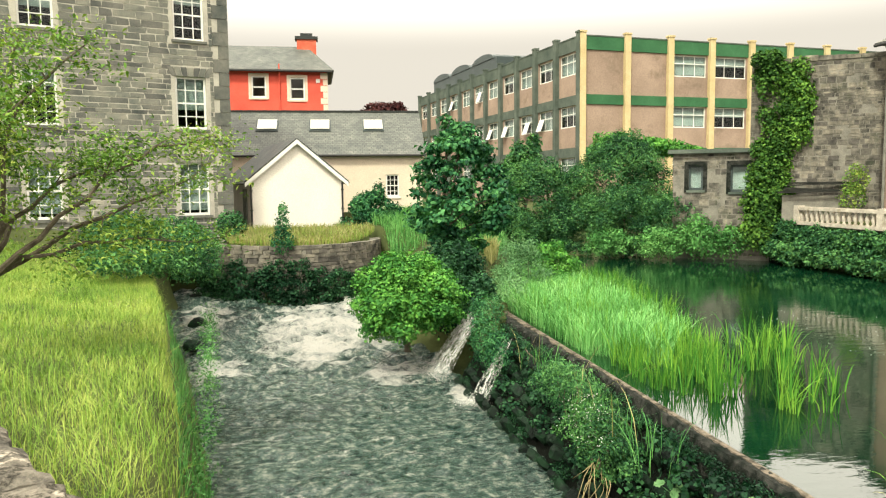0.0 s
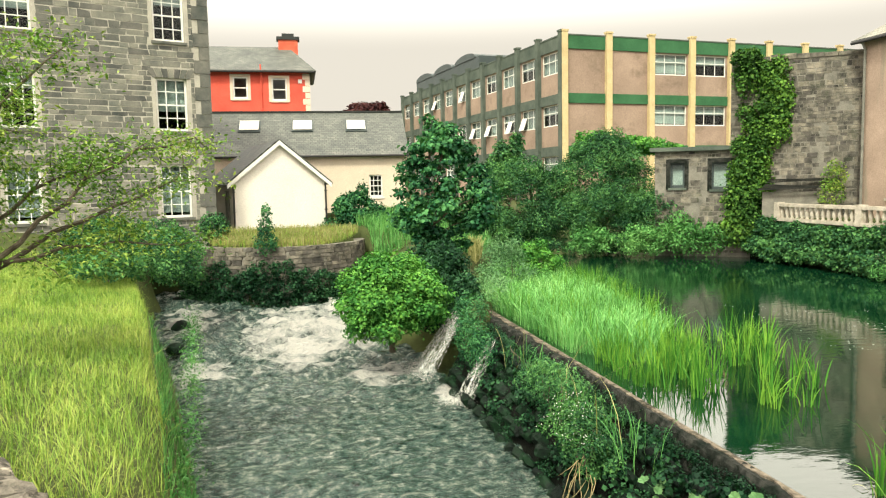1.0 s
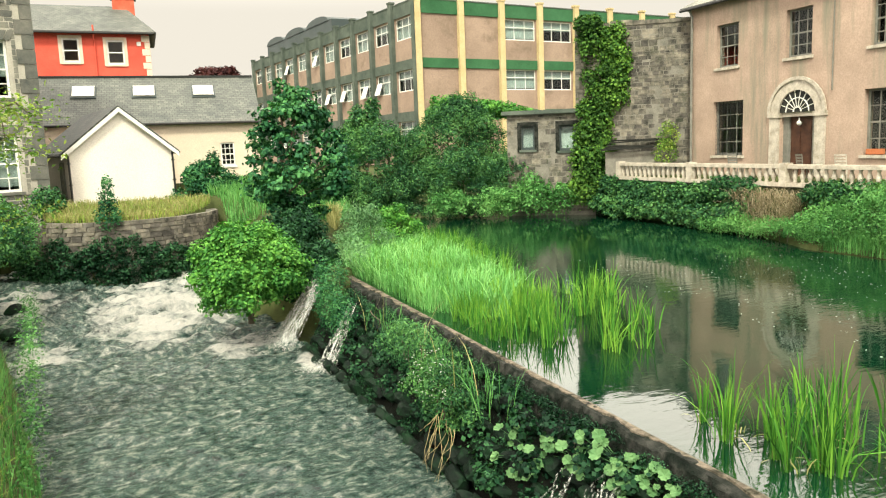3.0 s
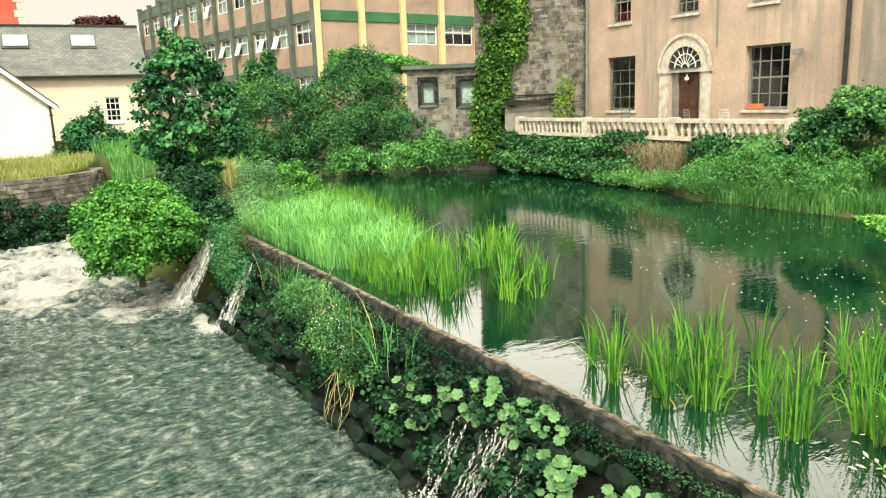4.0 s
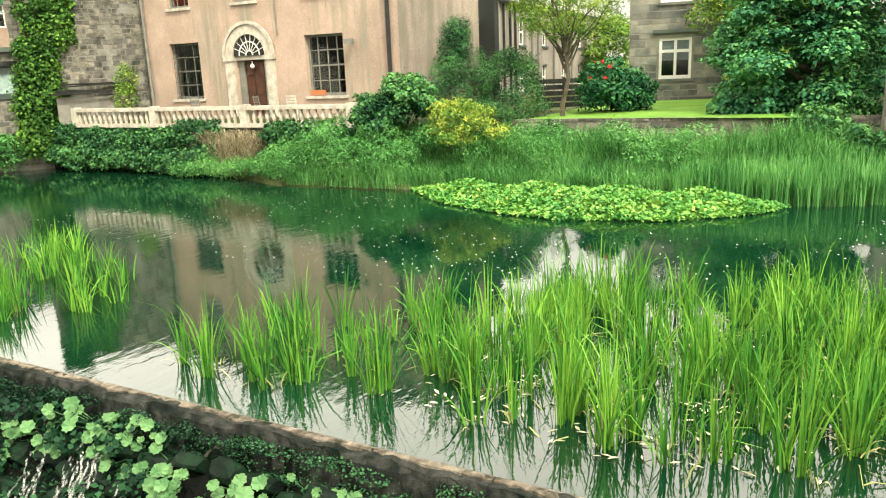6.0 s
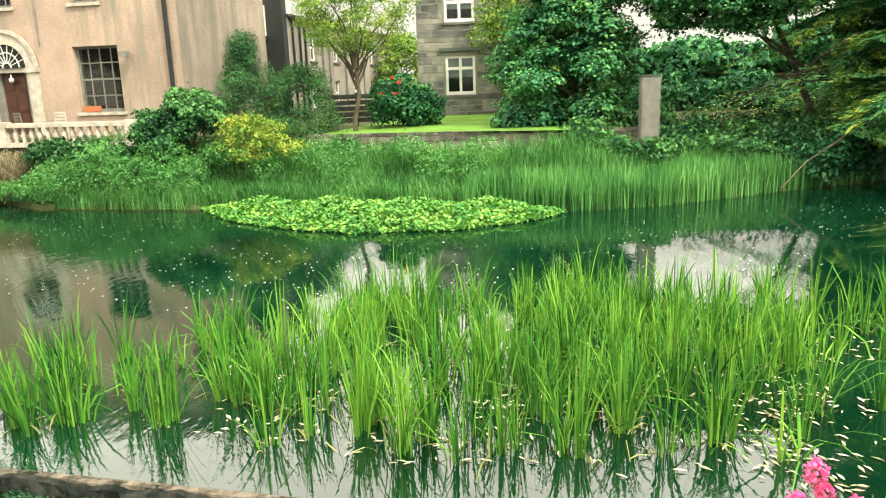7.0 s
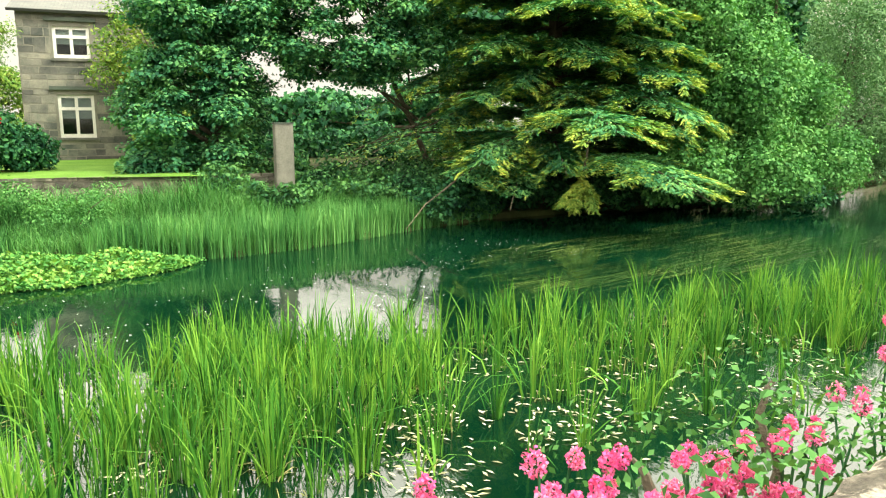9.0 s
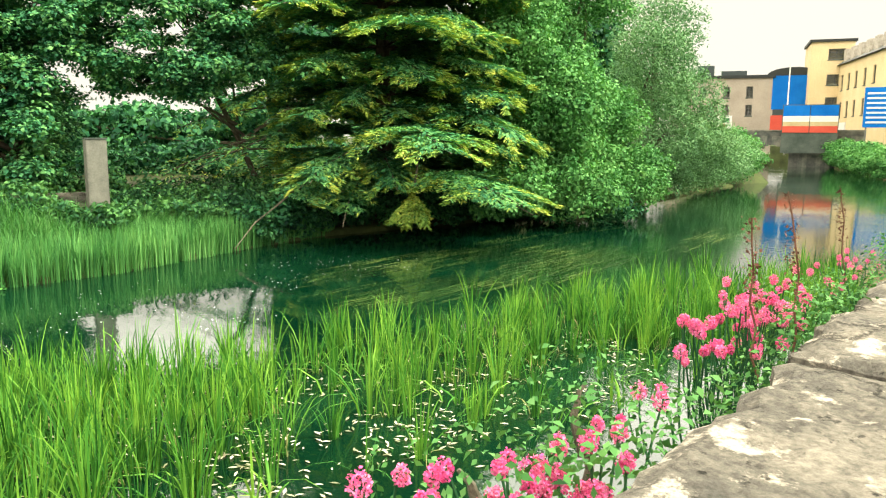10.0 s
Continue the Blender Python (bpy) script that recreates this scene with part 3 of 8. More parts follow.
def build_ground():
    xs = np.concatenate([[-2500, -900, -400, -200, -120, -70, -45, -30], np.arange(-20, 46, 0.5), np.arange(46, 110, 2.0), [130, 180, 300, 600, 1200, 2500]])
    ys = np.concatenate([[-2500, -1000, -500, -300, -200, -160], np.arange(-140, -40, 2.0), np.arange(-40, 54, 0.5), [58, 64, 72, 84, 100, 130, 180, 300, 700, 2500]])
    gx, gy = np.meshgrid(xs, ys)
    z = ground_height(gx.ravel(), gy.ravel())
    z = z + 0.05 * np.sin(gx.ravel() * 1.3) * np.cos(gy.ravel() * 1.7)
    n, m = len(ys), len(xs)
    v = np.stack([gx.ravel(), gy.ravel(), z], 1)
    i = (np.arange(n - 1)[:, None] * m + np.arange(m - 1)[None]).ravel()
    f = np.stack([i, i + 1, i + m + 1, i + m], 1)
    me = bpy.data.meshes.new("ground")
    me.from_pydata(v.tolist(), [], f.tolist())
    me.materials.append(M["earth"])
    for p in me.polygons:
        p.use_smooth = True
    tagged(new("ground", me), "grassy river banks of damp earth and moss", "ground", kind="structure")


build_ground()


def water_sheet(name, poly, z, mat, label):
    bm = bmesh.new()
    bm.faces.new([bm.verts.new((x, y, z)) for x, y in poly])
    bmesh.ops.triangulate(bm, faces=bm.faces)
    bmesh.ops.recalc_face_normals(bm, faces=bm.faces)
    if bm.faces[:][0].normal.z < 0:
        bmesh.ops.reverse_faces(bm, faces=bm.faces)
    me = mesh_from(bm, name)
    me.materials.append(mat)
    return tagged(new(name, me), label, "water", kind="structure")


water_sheet("water_upper", UPPER, 0.0, M["water"], "slow dark green river with still reflections")


def stream_height(x, y):
    """Standing waves of the stream, and the rapids that come down round the walled mound."""
    z = np.full(x.shape, -1.7)
    z += smooth((y - 25.5) / 9) * 0.55
    a = 0.55 + 1.1 * smooth((y - 19) / 9)
    rr = np.random.default_rng(4)
    for k in range(22):
        wave = rr.uniform(0.28, 1.3)
        turn = rr.normal(0.0, 0.6)
        z += a * 0.021 * math.sqrt(wave) * np.sin(2 * math.pi / wave * (x * math.sin(turn) * 0.8 + y * math.cos(turn)) + rr.uniform(0, 6.28) + 0.8 * np.sin(x * 1.7 + k) * np.sin(y * 1.1 - k))
    return z


def build_stream():
    xs, ys = np.arange(-6.5, 7.0, 0.10), np.arange(-12, 39.5, 0.10)
    gx, gy = np.meshgrid(xs, ys)
    v = np.stack([gx.ravel(), gy.ravel(), stream_height(gx.ravel(), gy.ravel())], 1)
    ok = poly_distance(v[:, :2], LOWER) < 0.5
    n, m = gx.shape
    i = (np.arange(n - 1)[:, None] * m + np.arange(m - 1)[None]).ravel()
    f = np.stack([i, i + 1, i + m + 1, i + m], 1)
    f = f[ok[f].all(1)]
    me = bpy.data.meshes.new("water_stream")
    me.from_pydata(v.tolist(), [], f.tolist())
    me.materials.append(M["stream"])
    for p in me.polygons:
        p.use_smooth = True
    tagged(new("water_stream", me), "fast shallow grey-green stream breaking into white foam", "water", kind="structure")


build_stream()

# ---- weir ----
def build_weir():
    weir = thing("weir_wall", pose(6.45, 0, 0), "mossy battered stone weir wall with a worn concrete crest", "weir")
    # core behind the facing: battered section
    bm = bmesh.new()
    prev = None
    for y in np.arange(-14, 22.4, 0.4):
        wob = 0.05 * math.sin(y * 1.7) + 0.04 * math.sin(y * 4.1 + 1) - (0.25 * smooth((y - 14) / 6))
        sec = [(-1.12 + wob, y, -2.2), (-0.52 + wob, y, -1.15), (0.22 + wob * 0.5, y, -0.40), (0.30 + wob * 0.4, y, -0.06), (0.52, y, -0.06), (0.56, y, -1.3)]
        cur = [bm.verts.new(p) for p in sec]
        if prev:
            for a in range(len(sec) - 1):
                bm.faces.new((prev[a], prev[a + 1], cur[a + 1], cur[a]))
        prev = cur
    part("core", bm, M["wet_rest"], weir, "wet joints toned near-black for the shade in the gaps")
    r = random.Random(3)
    y = -2.0
    while y < 22:
        ln = r.uniform(2.2, 3.6)
        bm = bmesh.new()
        n = 34
        shift = -0.22 * float(smooth((y - 14) / 6))
        rows = []
        for k in range(n + 1):
            yy = y + 0.003 + (ln - 0.006) * k / n
            j = [0.09 * noise.noise((yy * 2.3, q * 3.1, 0)) + 0.06 * noise.noise((yy * 8, q * 5.7, 4)) for q in range(5)]
            rows.append([bm.verts.new(p) for p in ((0.20 + shift + j[0], yy, -0.46 + j[4]), (0.27 + shift + j[1], yy, 0.0 + j[2] * 0.5), (0.31 + shift, yy, 0.055 + j[3] * 0.7), (0.47 + 0.4 * shift, yy, 0.045 + j[4] * 0.4), (0.56, yy, 0.004), (0.58, yy, -0.4))])
        for a, b in zip(rows, rows[1:]):
            for k in range(5):
                bm.faces.new((a[k], a[k + 1], b[k + 1], b[k]))
        bm.faces.new(rows[0][::-1])
        bm.faces.new(rows[-1])
        bmesh.ops.recalc_face_normals(bm, faces=bm.faces)
        slab = part("crest_slab", bm, M["crest"], weir)
        bm = bmesh.new()
        prev = None
        for k in range(n + 1):
            yy = y + 0.006 + (ln - 0.012) * k / n
            w0 = 0.39 + 0.4 * shift + 0.07 * noise.noise((yy * 1.9, 2, 1)) + 0.03 * noise.noise((yy * 11, 2, 1))
            cur = [bm.verts.new(p) for p in ((w0, yy, 0.02), (w0 + 0.015, yy, 0.066), (0.50, yy, 0.058), (0.575, yy, 0.012), (0.585, yy, -0.1))]
            if prev:
                for q in range(4):
                    bm.faces.new((prev[q], prev[q + 1], cur[q + 1], cur[q]))
            prev = cur
        part("worn_edge", bm, M["lip"], slab, "paler worn edge at the waterline")
        y += ln
    kinds = []
    for i in range(8):
        bm = bmesh.new()
        bmesh.ops.create_icosphere(bm, subdivisions=2, radius=0.5)
        for v in bm.verts:
            v.co *= 1.15 + 0.5 * noise.noise(v.co * 3.0 + Vector((i * 7.0, 0, 0)))
            v.co = Vector([max(-0.40, min(0.40, c)) for c in v.co])
        k = mesh_from(bm, "stone")
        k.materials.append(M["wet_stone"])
        kinds.append(k)
    for row in range(5):
        t = (row + 0.5) / 5
        y = 2.4 + r.uniform(0, 0.4)
        while y < 21.5:
            ln = r.uniform(0.28, 0.62)
            off = -0.25 * float(smooth((y - 14) / 6))
            ob = new("stone", r.choice(kinds))
            ob.parent = weir
            ob.matrix_basis = Matrix.LocRotScale((0.20 - 1.30 * t + off + r.uniform(-0.06, 0.05), y + ln / 2, -0.36 - 1.45 * t + r.uniform(-0.1, 0.1)), Euler((r.uniform(-0.5, 0.5), -0.75 + r.uniform(-0.35, 0.35), r.uniform(-0.25, 0.25))), (0.27 * r.uniform(0.7, 1.3), ln * 1.15, 0.46 * r.uniform(0.7, 1.2)))
            y += ln * r.uniform(0.9, 1.25)


build_weir()

# ---- parapet under the camera ----
EDGE = [(-4.6, 11.0), (-1.5, 5.9), (-0.1, 3.6), (1.1, 1.7), (2.1, 0.05), (2.45, -0.75), (3.05, -2.1), (3.95, -4.2), (5.2, -7.0), (7.5, -12.0), (12.0, -22.0)]


def edge_point(s):
    """Point at s metres along the parapet's outer edge, and its heading."""
    for (ax, ay), (bx, by) in zip(EDGE, EDGE[1:]):
        ln = math.hypot(bx - ax, by - ay)
        if s <= ln:
            return Vector((ax + (bx - ax) * s / ln, ay + (by - ay) * s / ln, 0)), Vector(((bx - ax) / ln, (by - ay) / ln, 0))
        s -= ln
    return Vector((bx, by, 0)), Vector(((bx - ax) / ln, (by - ay) / ln, 0))


PARAPET_TOP = 3.2


def build_parapet():
    par = thing("bridge_parapet", pose(0, 0, 0), "low limestone parapet wall spotted with pale lichen", "wall", kind="structure")
    r = random.Random(5)
    s, total = 0.0, sum(math.dist(a, b) for a, b in zip(EDGE, EDGE[1:]))
    bm = bmesh.new()
    prev = None
    k = 0.0
    while k <= total + 0.01:
        p, d = edge_point(k)
        n = Vector((d.y, -d.x, 0))
        cur = [bm.verts.new(p + n * o + Vector((0, 0, z))) for o, z in ((-0.06, -2.4), (-0.06 + 0.0, PARAPET_TOP - 0.22), (0.52, PARAPET_TOP - 0.22), (0.52, 1.0))]
        if prev:
            for a in range(3):
                bm.faces.new((prev[a], prev[a + 1], cur[a + 1], cur[a]))
        prev = cur
        k += 0.5
    bmesh.ops.recalc_face_normals(bm, faces=bm.faces)
    part("wall_core", bm, M["rubble_mortar"], par)
    while s < total - 0.3:
        ln = r.uniform(0.55, 1.25)
        gap = 0.026
        top = PARAPET_TOP + r.uniform(-0.02, 0.015)
        bm = bmesh.new()
        nu, nv = 20, 13
        grid = []
        jag = [r.uniform(-0.022, 0.022) for _ in range(nu + 1)]
        for i in range(nu + 1):
            p, d = edge_point(s + gap + (ln - 2 * gap) * i / nu)
            n = Vector((d.y, -d.x, 0))
            row = [bm.verts.new(p + n * (jag[i] - 0.01) + Vector((0, 0, top - 0.24)))]
            for j in range(nv + 1):
                o = jag[i] * (1 - j / nv) + 0.56 * j / nv
                q = p + n * o
                h = 0.010 * noise.noise(Vector((q.x * 4, q.y * 4, 3.1))) + 0.012 * noise.noise(Vector((q.x * 15, q.y * 15, 1.1)))
                edge = min(i, nu - i, j, nv - j)
                if edge == 0:
                    h -= 0.018 + r.uniform(0, 0.012)
                row.append(bm.verts.new(q + Vector((0, 0, top + h))))
            row.append(bm.verts.new(p + n * 0.56 + Vector((0, 0, top - 0.24))))
            grid.append(row)
        for a, b in zip(grid, grid[1:]):
            for j in range(len(a) - 1):
                bm.faces.new((a[j], a[j + 1], b[j + 1], b[j]))
        bm.faces.new(grid[0])
        bm.faces.new(grid[-1][::-1])
        bmesh.ops.recalc_face_normals(bm, faces=bm.faces)
        part("coping_stone", bm, M["parapet"], par)
        s += ln


build_parapet()

# ---- college ----
def build_college():
    col = thing("college_building", along(27.5, 69.3, 82.7), "three-storey concrete block with yellow pilasters and green fascias", "building")
    top, base, pitch = 17.9, 2.0, 4.9
    wide, deep = 62, 56

    def face(parent, bays, post_mat, blank, post_w, levels, win_frac, xa=0.0, open_tops=()):
        holes, wins = [], []
        for i in range(bays):
            if i in blank:
                continue
            for z0, z1 in levels:
                a, b = xa + i * pitch + win_frac[0] * pitch, xa + i * pitch + win_frac[1] * pitch
                holes.append((a, b, z0, z1))
        part("wall_panel", pierced(xa, xa + bays * pitch, base, top - 1.3, holes, 0.3), M["panel"], parent)
        for a, b, z0, z1 in holes:
            w = window(parent, a, b, z0, z1, 3, 1, M["white_paint"], 0.1, 0.07, 0.09, pale_backing=rng.choice((0.45, 0.9, 0.95)), sill=None)
            zt = z0 + (z1 - z0) * 0.62
            part("transom", boxes((a, b, 0.09, 0.19, zt - 0.04, zt + 0.04)), M["white_paint"], w)
            if rng.random() < 0.3:
                c = a + (b - a) * rng.choice((0.34, 0.0))
                bm = bmesh.new()
                fr = box(bm, c + 0.1, c + (b - a) / 3 - 0.05, -0.02, 0.04, z0 + 0.05, zt)
                for v in fr:
                    if v.co.z < z0 + 0.2:
                        v.co.y -= 0.45
                part("open_casement", bm, M["white_paint"], w, "white casement tilted open")
        for z, h in ((top - 1.3, 1.3), (11.45, 1.0), (6.4, 1.0)):
            for i in range(bays):
                part("fascia", boxes((xa + i * pitch + post_w / 2, xa + (i + 1) * pitch - post_w / 2, -0.12, 0.3, z, z + h - 0.06)), M["green"] if post_mat is M["yellow"] else M["concrete"], parent)
        part("coping", boxes((xa, xa + bays * pitch, -0.16, 0.4, top - 0.04, top + 0.08)), M["concrete"], parent)
        for i in range(bays + 1):
            part("pilaster", boxes((xa + i * pitch - post_w / 2, xa + i * pitch + post_w / 2, -0.42, 0.05, base, top + 0.25)), post_mat, parent)
            part("pilaster_cap", boxes((xa + i * pitch - post_w / 2 - 0.06, xa + i * pitch + post_w / 2 + 0.06, -0.48, 0.1, top + 0.25, top + 0.42)), M["concrete"] if post_mat is not M["yellow"] else M["yellow"], parent)

    levels = ((14.4, 16.5), (9.35, 11.42), (4.4, 6.4))
    face(col, 12, M["yellow"], (0, 1), 0.62, levels, (0.10, 0.90))
    wing = thing("college_wing", along(27.5, 69.3, 82.7) @ pose(0, 11 * pitch, 0, 0, 0, -90), "long college wing with dark concrete piers and ribbon windows", "building")
    face(wing, 11, M["concrete"], (), 0.62, levels, (0.12, 0.90))
    part("roof", boxes((0.3, 58, 0.3, 53, top - 0.5, top - 0.2)), M["dark_metal"], col)
    part("floor_slab", boxes((0.5, 58, 0.5, 53, 12.0, 12.3)), M["room_shade"], col)
    part("back_wall", boxes((58, 58.6, 0.3, 53.6, base, top), (0.3, 58.6, 53.6, 54.0, base, top), (0.5, 58, 6, 6.2, base, top - 0.5), (6, 6.2, 6.2, 53, base, top - 0.5)), M["room_shade"], col)
    # plant room with segmental gables
    bm = boxes((2, 11, 26, 53, top - 0.1, top + 2.4))
    part("plant_room", bm, M["dark_metal"], col, "dark clad plant room")
    for y0 in (27, 36, 45):
        bm = bmesh.new()
        ring = [(1.9, y0 + 4 - 4 * math.cos(a), top + 2.35 + 0.9 * math.sin(a)) for a in np.linspace(0, math.pi, 12)]
        f0 = [bm.verts.new(p) for p in ring]
        f1 = [bm.verts.new((11, p[1], p[2])) for p in ring]
        bm.faces.new(f0)
        bm.faces.new(f1[::-1])
        for i in range(12):
            bm.faces.new((f0[i], f0[(i + 1) % 12], f1[(i + 1) % 12], f1[i]))
        bmesh.ops.recalc_face_normals(bm, faces=bm.faces)
        part("vault_roof", bm, M["dark_metal"], col)


build_college()


# ---- mill ----
def build_mill():
    mill = thing("stone_mill", along(-3.46, 37.7, 69), "tall grey coursed limestone mill with white sash windows", "building")
    holes = []
    for xa, xb in ((-1.3, 0.08), (-7.5, -6.15), (-13.6, -12.2)):
        for z0, z1 in ((2.6, 5.05), (6.6, 9.0), (10.65, 13.0)):
            holes.append((xa, xb, z0, z1))
    part("wall", pierced(-16, 1.15, 0.5, 15.5, holes, 0.5), M["mortar"], mill)
    part("side_wall", boxes((0.75, 1.15, 0.5, 12, 0.5, 15.5), (-16, 1.15, 12, 12.4, 0.5, 15.5), (-16, -15.6, 0.5, 12, 0.5, 15.5)), M["mill_rest"], mill)
    part("interior", boxes((-15.6, 0.75, 4, 4.2, 0.5, 15.5), (-15.6, 0.75, 0.5, 4, 5.8, 6.0), (-15.6, 0.75, 0.5, 4, 9.8, 10.0)), M["room_shade"], mill)
    part("roof", sheet([((-16.2, -0.3, 15.5), (1.4, -0.3, 15.5), (1.4, 6.2, 19), (-16.2, 6.2, 19)), ((1.4, 12.6, 15.5), (-16.2, 12.6, 15.5), (-16.2, 6.2, 19), (1.4, 6.2, 19))]), M["slate"], mill)
    for i, (a, b, z0, z1) in enumerate(holes):
        window(mill, a, b, z0, z1, 3, 4, M["white_paint"], 0.12, 0.04, 0.09, sill=M["mill_rest"], pale_backing=0.9 if z0 < 3 else (0.3, 0.62)[i % 2])
        n = 7
        for k in range(n):
            x = a - 0.15 + (b - a + 0.3) * k / n
            bm = bmesh.new()
            v = box(bm, x + 0.015, x + (b - a + 0.3) / n - 0.015, -0.03, 0.1, z1 + 0.01, z1 + 0.42)
            for p in v:
                if p.co.z > z1 + 0.2:
                    p.co.x += (p.co.x - (a + b) / 2) * 0.28
            part("voussoir", bm, M["mill_stone"], mill)
    for z in np.arange(0.6, 15.2, 0.62):
        part("quoin", boxes((0.45 + 0.25 * (int(z / 0.62) % 2), 1.18, -0.045, 0.4, z + 0.012, z + 0.608)), M["mill_rest"], mill)
    pads = [(a - 0.18, b + 0.18, z0 - 0.14, z1 + 0.44) for a, b, z0, z1 in holes]
    masonry(mill, -16, 0.45, 0.6, 15.4, pads, 0.27, 0.6, (M["mill_stone"], M["mill_rest"]), 0.3, 0.045, 300, lambda s: abs(s[0] + 3) + abs(s[1] - 8), seed=2)
    # blocked arch low in the wall
    bm = bmesh.new()
    for k in range(9):
        a0, a1 = math.pi * k / 9 + 0.02, math.pi * (k + 1) / 9 - 0.02
        q = [(-4.3 + r * math.cos(t), y, 0.95 + r * math.sin(t)) for y in (-0.06, 0.2) for t in (a0, a1) for r in (0.75, 1.15)]
        v = [bm.verts.new(p) for p in q]
        for f in ((0, 1, 3, 2), (4, 6, 7, 5), (0, 4, 5, 1), (2, 3, 7, 6), (0, 2, 6, 4), (1, 5, 7, 3)):
            bm.faces.new([v[i] for i in f])
    bmesh.ops.recalc_face_normals(bm, faces=bm.faces)
    part("arch_ring", bm, M["mill_rest"], mill)


build_mill()


# ---- white gabled shed ----
def gutter_pipe(parent, x, y, z0, z1):
    bm = bmesh.new()
    tube(bm, [(x, y - 0.06, z0), (x, y - 0.06, z1 - 0.25), (x - 0.02, y - 0.1, z1)], 0.05)
    for z in (z0 + 0.5, (z0 + z1) / 2, z1 - 0.4):
        box(bm, x - 0.08, x + 0.08, y - 0.1, y, z, z + 0.05)
    part("downpipe", bm, M["black"], parent, "black downpipe")


def build_shed():
    shed = thing("gabled_annex", along(-1.65, 39.9, 77, 0.08), "small white-rendered annex with a slate gable roof", "annex")
    w, ze, zr, dp = 4.75, 4.2, 6.15, 8.0
    bm = bmesh.new()
    f = [(0, 0, 1.0), (w, 0, 1.0), (w, 0, ze), (w / 2, 0, zr), (0, 0, ze)]
    a = [bm.verts.new(p) for p in f]
    b = [bm.verts.new((p[0], dp, p[2])) for p in f]
    bm.faces.new(a)
    bm.faces.new(b[::-1])
    for i in range(5):
        bm.faces.new((a[i], a[(i + 1) % 5], b[(i + 1) % 5], b[i]))
    bmesh.ops.recalc_face_normals(bm, faces=bm.faces)
    part("wall", bm, M["white_render"], shed)
    s = (zr - ze) / (w / 2)
    o = 0.32
    part("roof", sheet([((-o, -0.2, ze - s * o + 0.1), (-o, dp, ze - s * o + 0.1), (w / 2, dp, zr + 0.1), (w / 2, -0.2, zr + 0.1)),
                        ((w + o, dp, ze - s * o + 0.1), (w + o, -0.2, ze - s * o + 0.1), (w / 2, -0.2, zr + 0.1), (w / 2, dp, zr + 0.1))]), M["slate_dark"], shed)
    for sgn, x0 in ((1, -o), (-1, w + o)):
        bm = bmesh.new()
        v = box(bm, 0, 1, -0.24, -0.16, -0.22, 0.0)
        for p in v:
            k = p.co.x
            p.co.x = x0 + sgn * k * (w / 2 + o)
            p.co.z += ze - s * o + k * (zr - ze + s * o) + 0.08
        bmesh.ops.recalc_face_normals(bm, faces=bm.faces)
        part("bargeboard", bm, M["white_paint"], shed)
        bm = bmesh.new()
        tube(bm, [(x0, -0.2, ze - s * o + 0.06), (x0, dp, ze - s * o + 0.06)], 0.07)
        part("gutter", bm, M["black"], shed)
    gutter_pipe(shed, 0.0, -0.02, 1.2, ze - 0.2)
    gutter_pipe(shed, w + 0.02, -0.02, 1.2, ze - 0.2)
    bm = boxes((-0.06, 0.0, 1.2, 2.1, 2.0, 3.7), (-0.09, -0.055, 1.2, 1.28, 2.0, 3.7), (-0.09, -0.055, 2.02, 2.1, 2.0, 3.7), (-0.09, -0.055, 1.2, 2.1, 2.8, 2.88))
    part("side_window", bm, M["grey_frame"], shed)


build_shed()


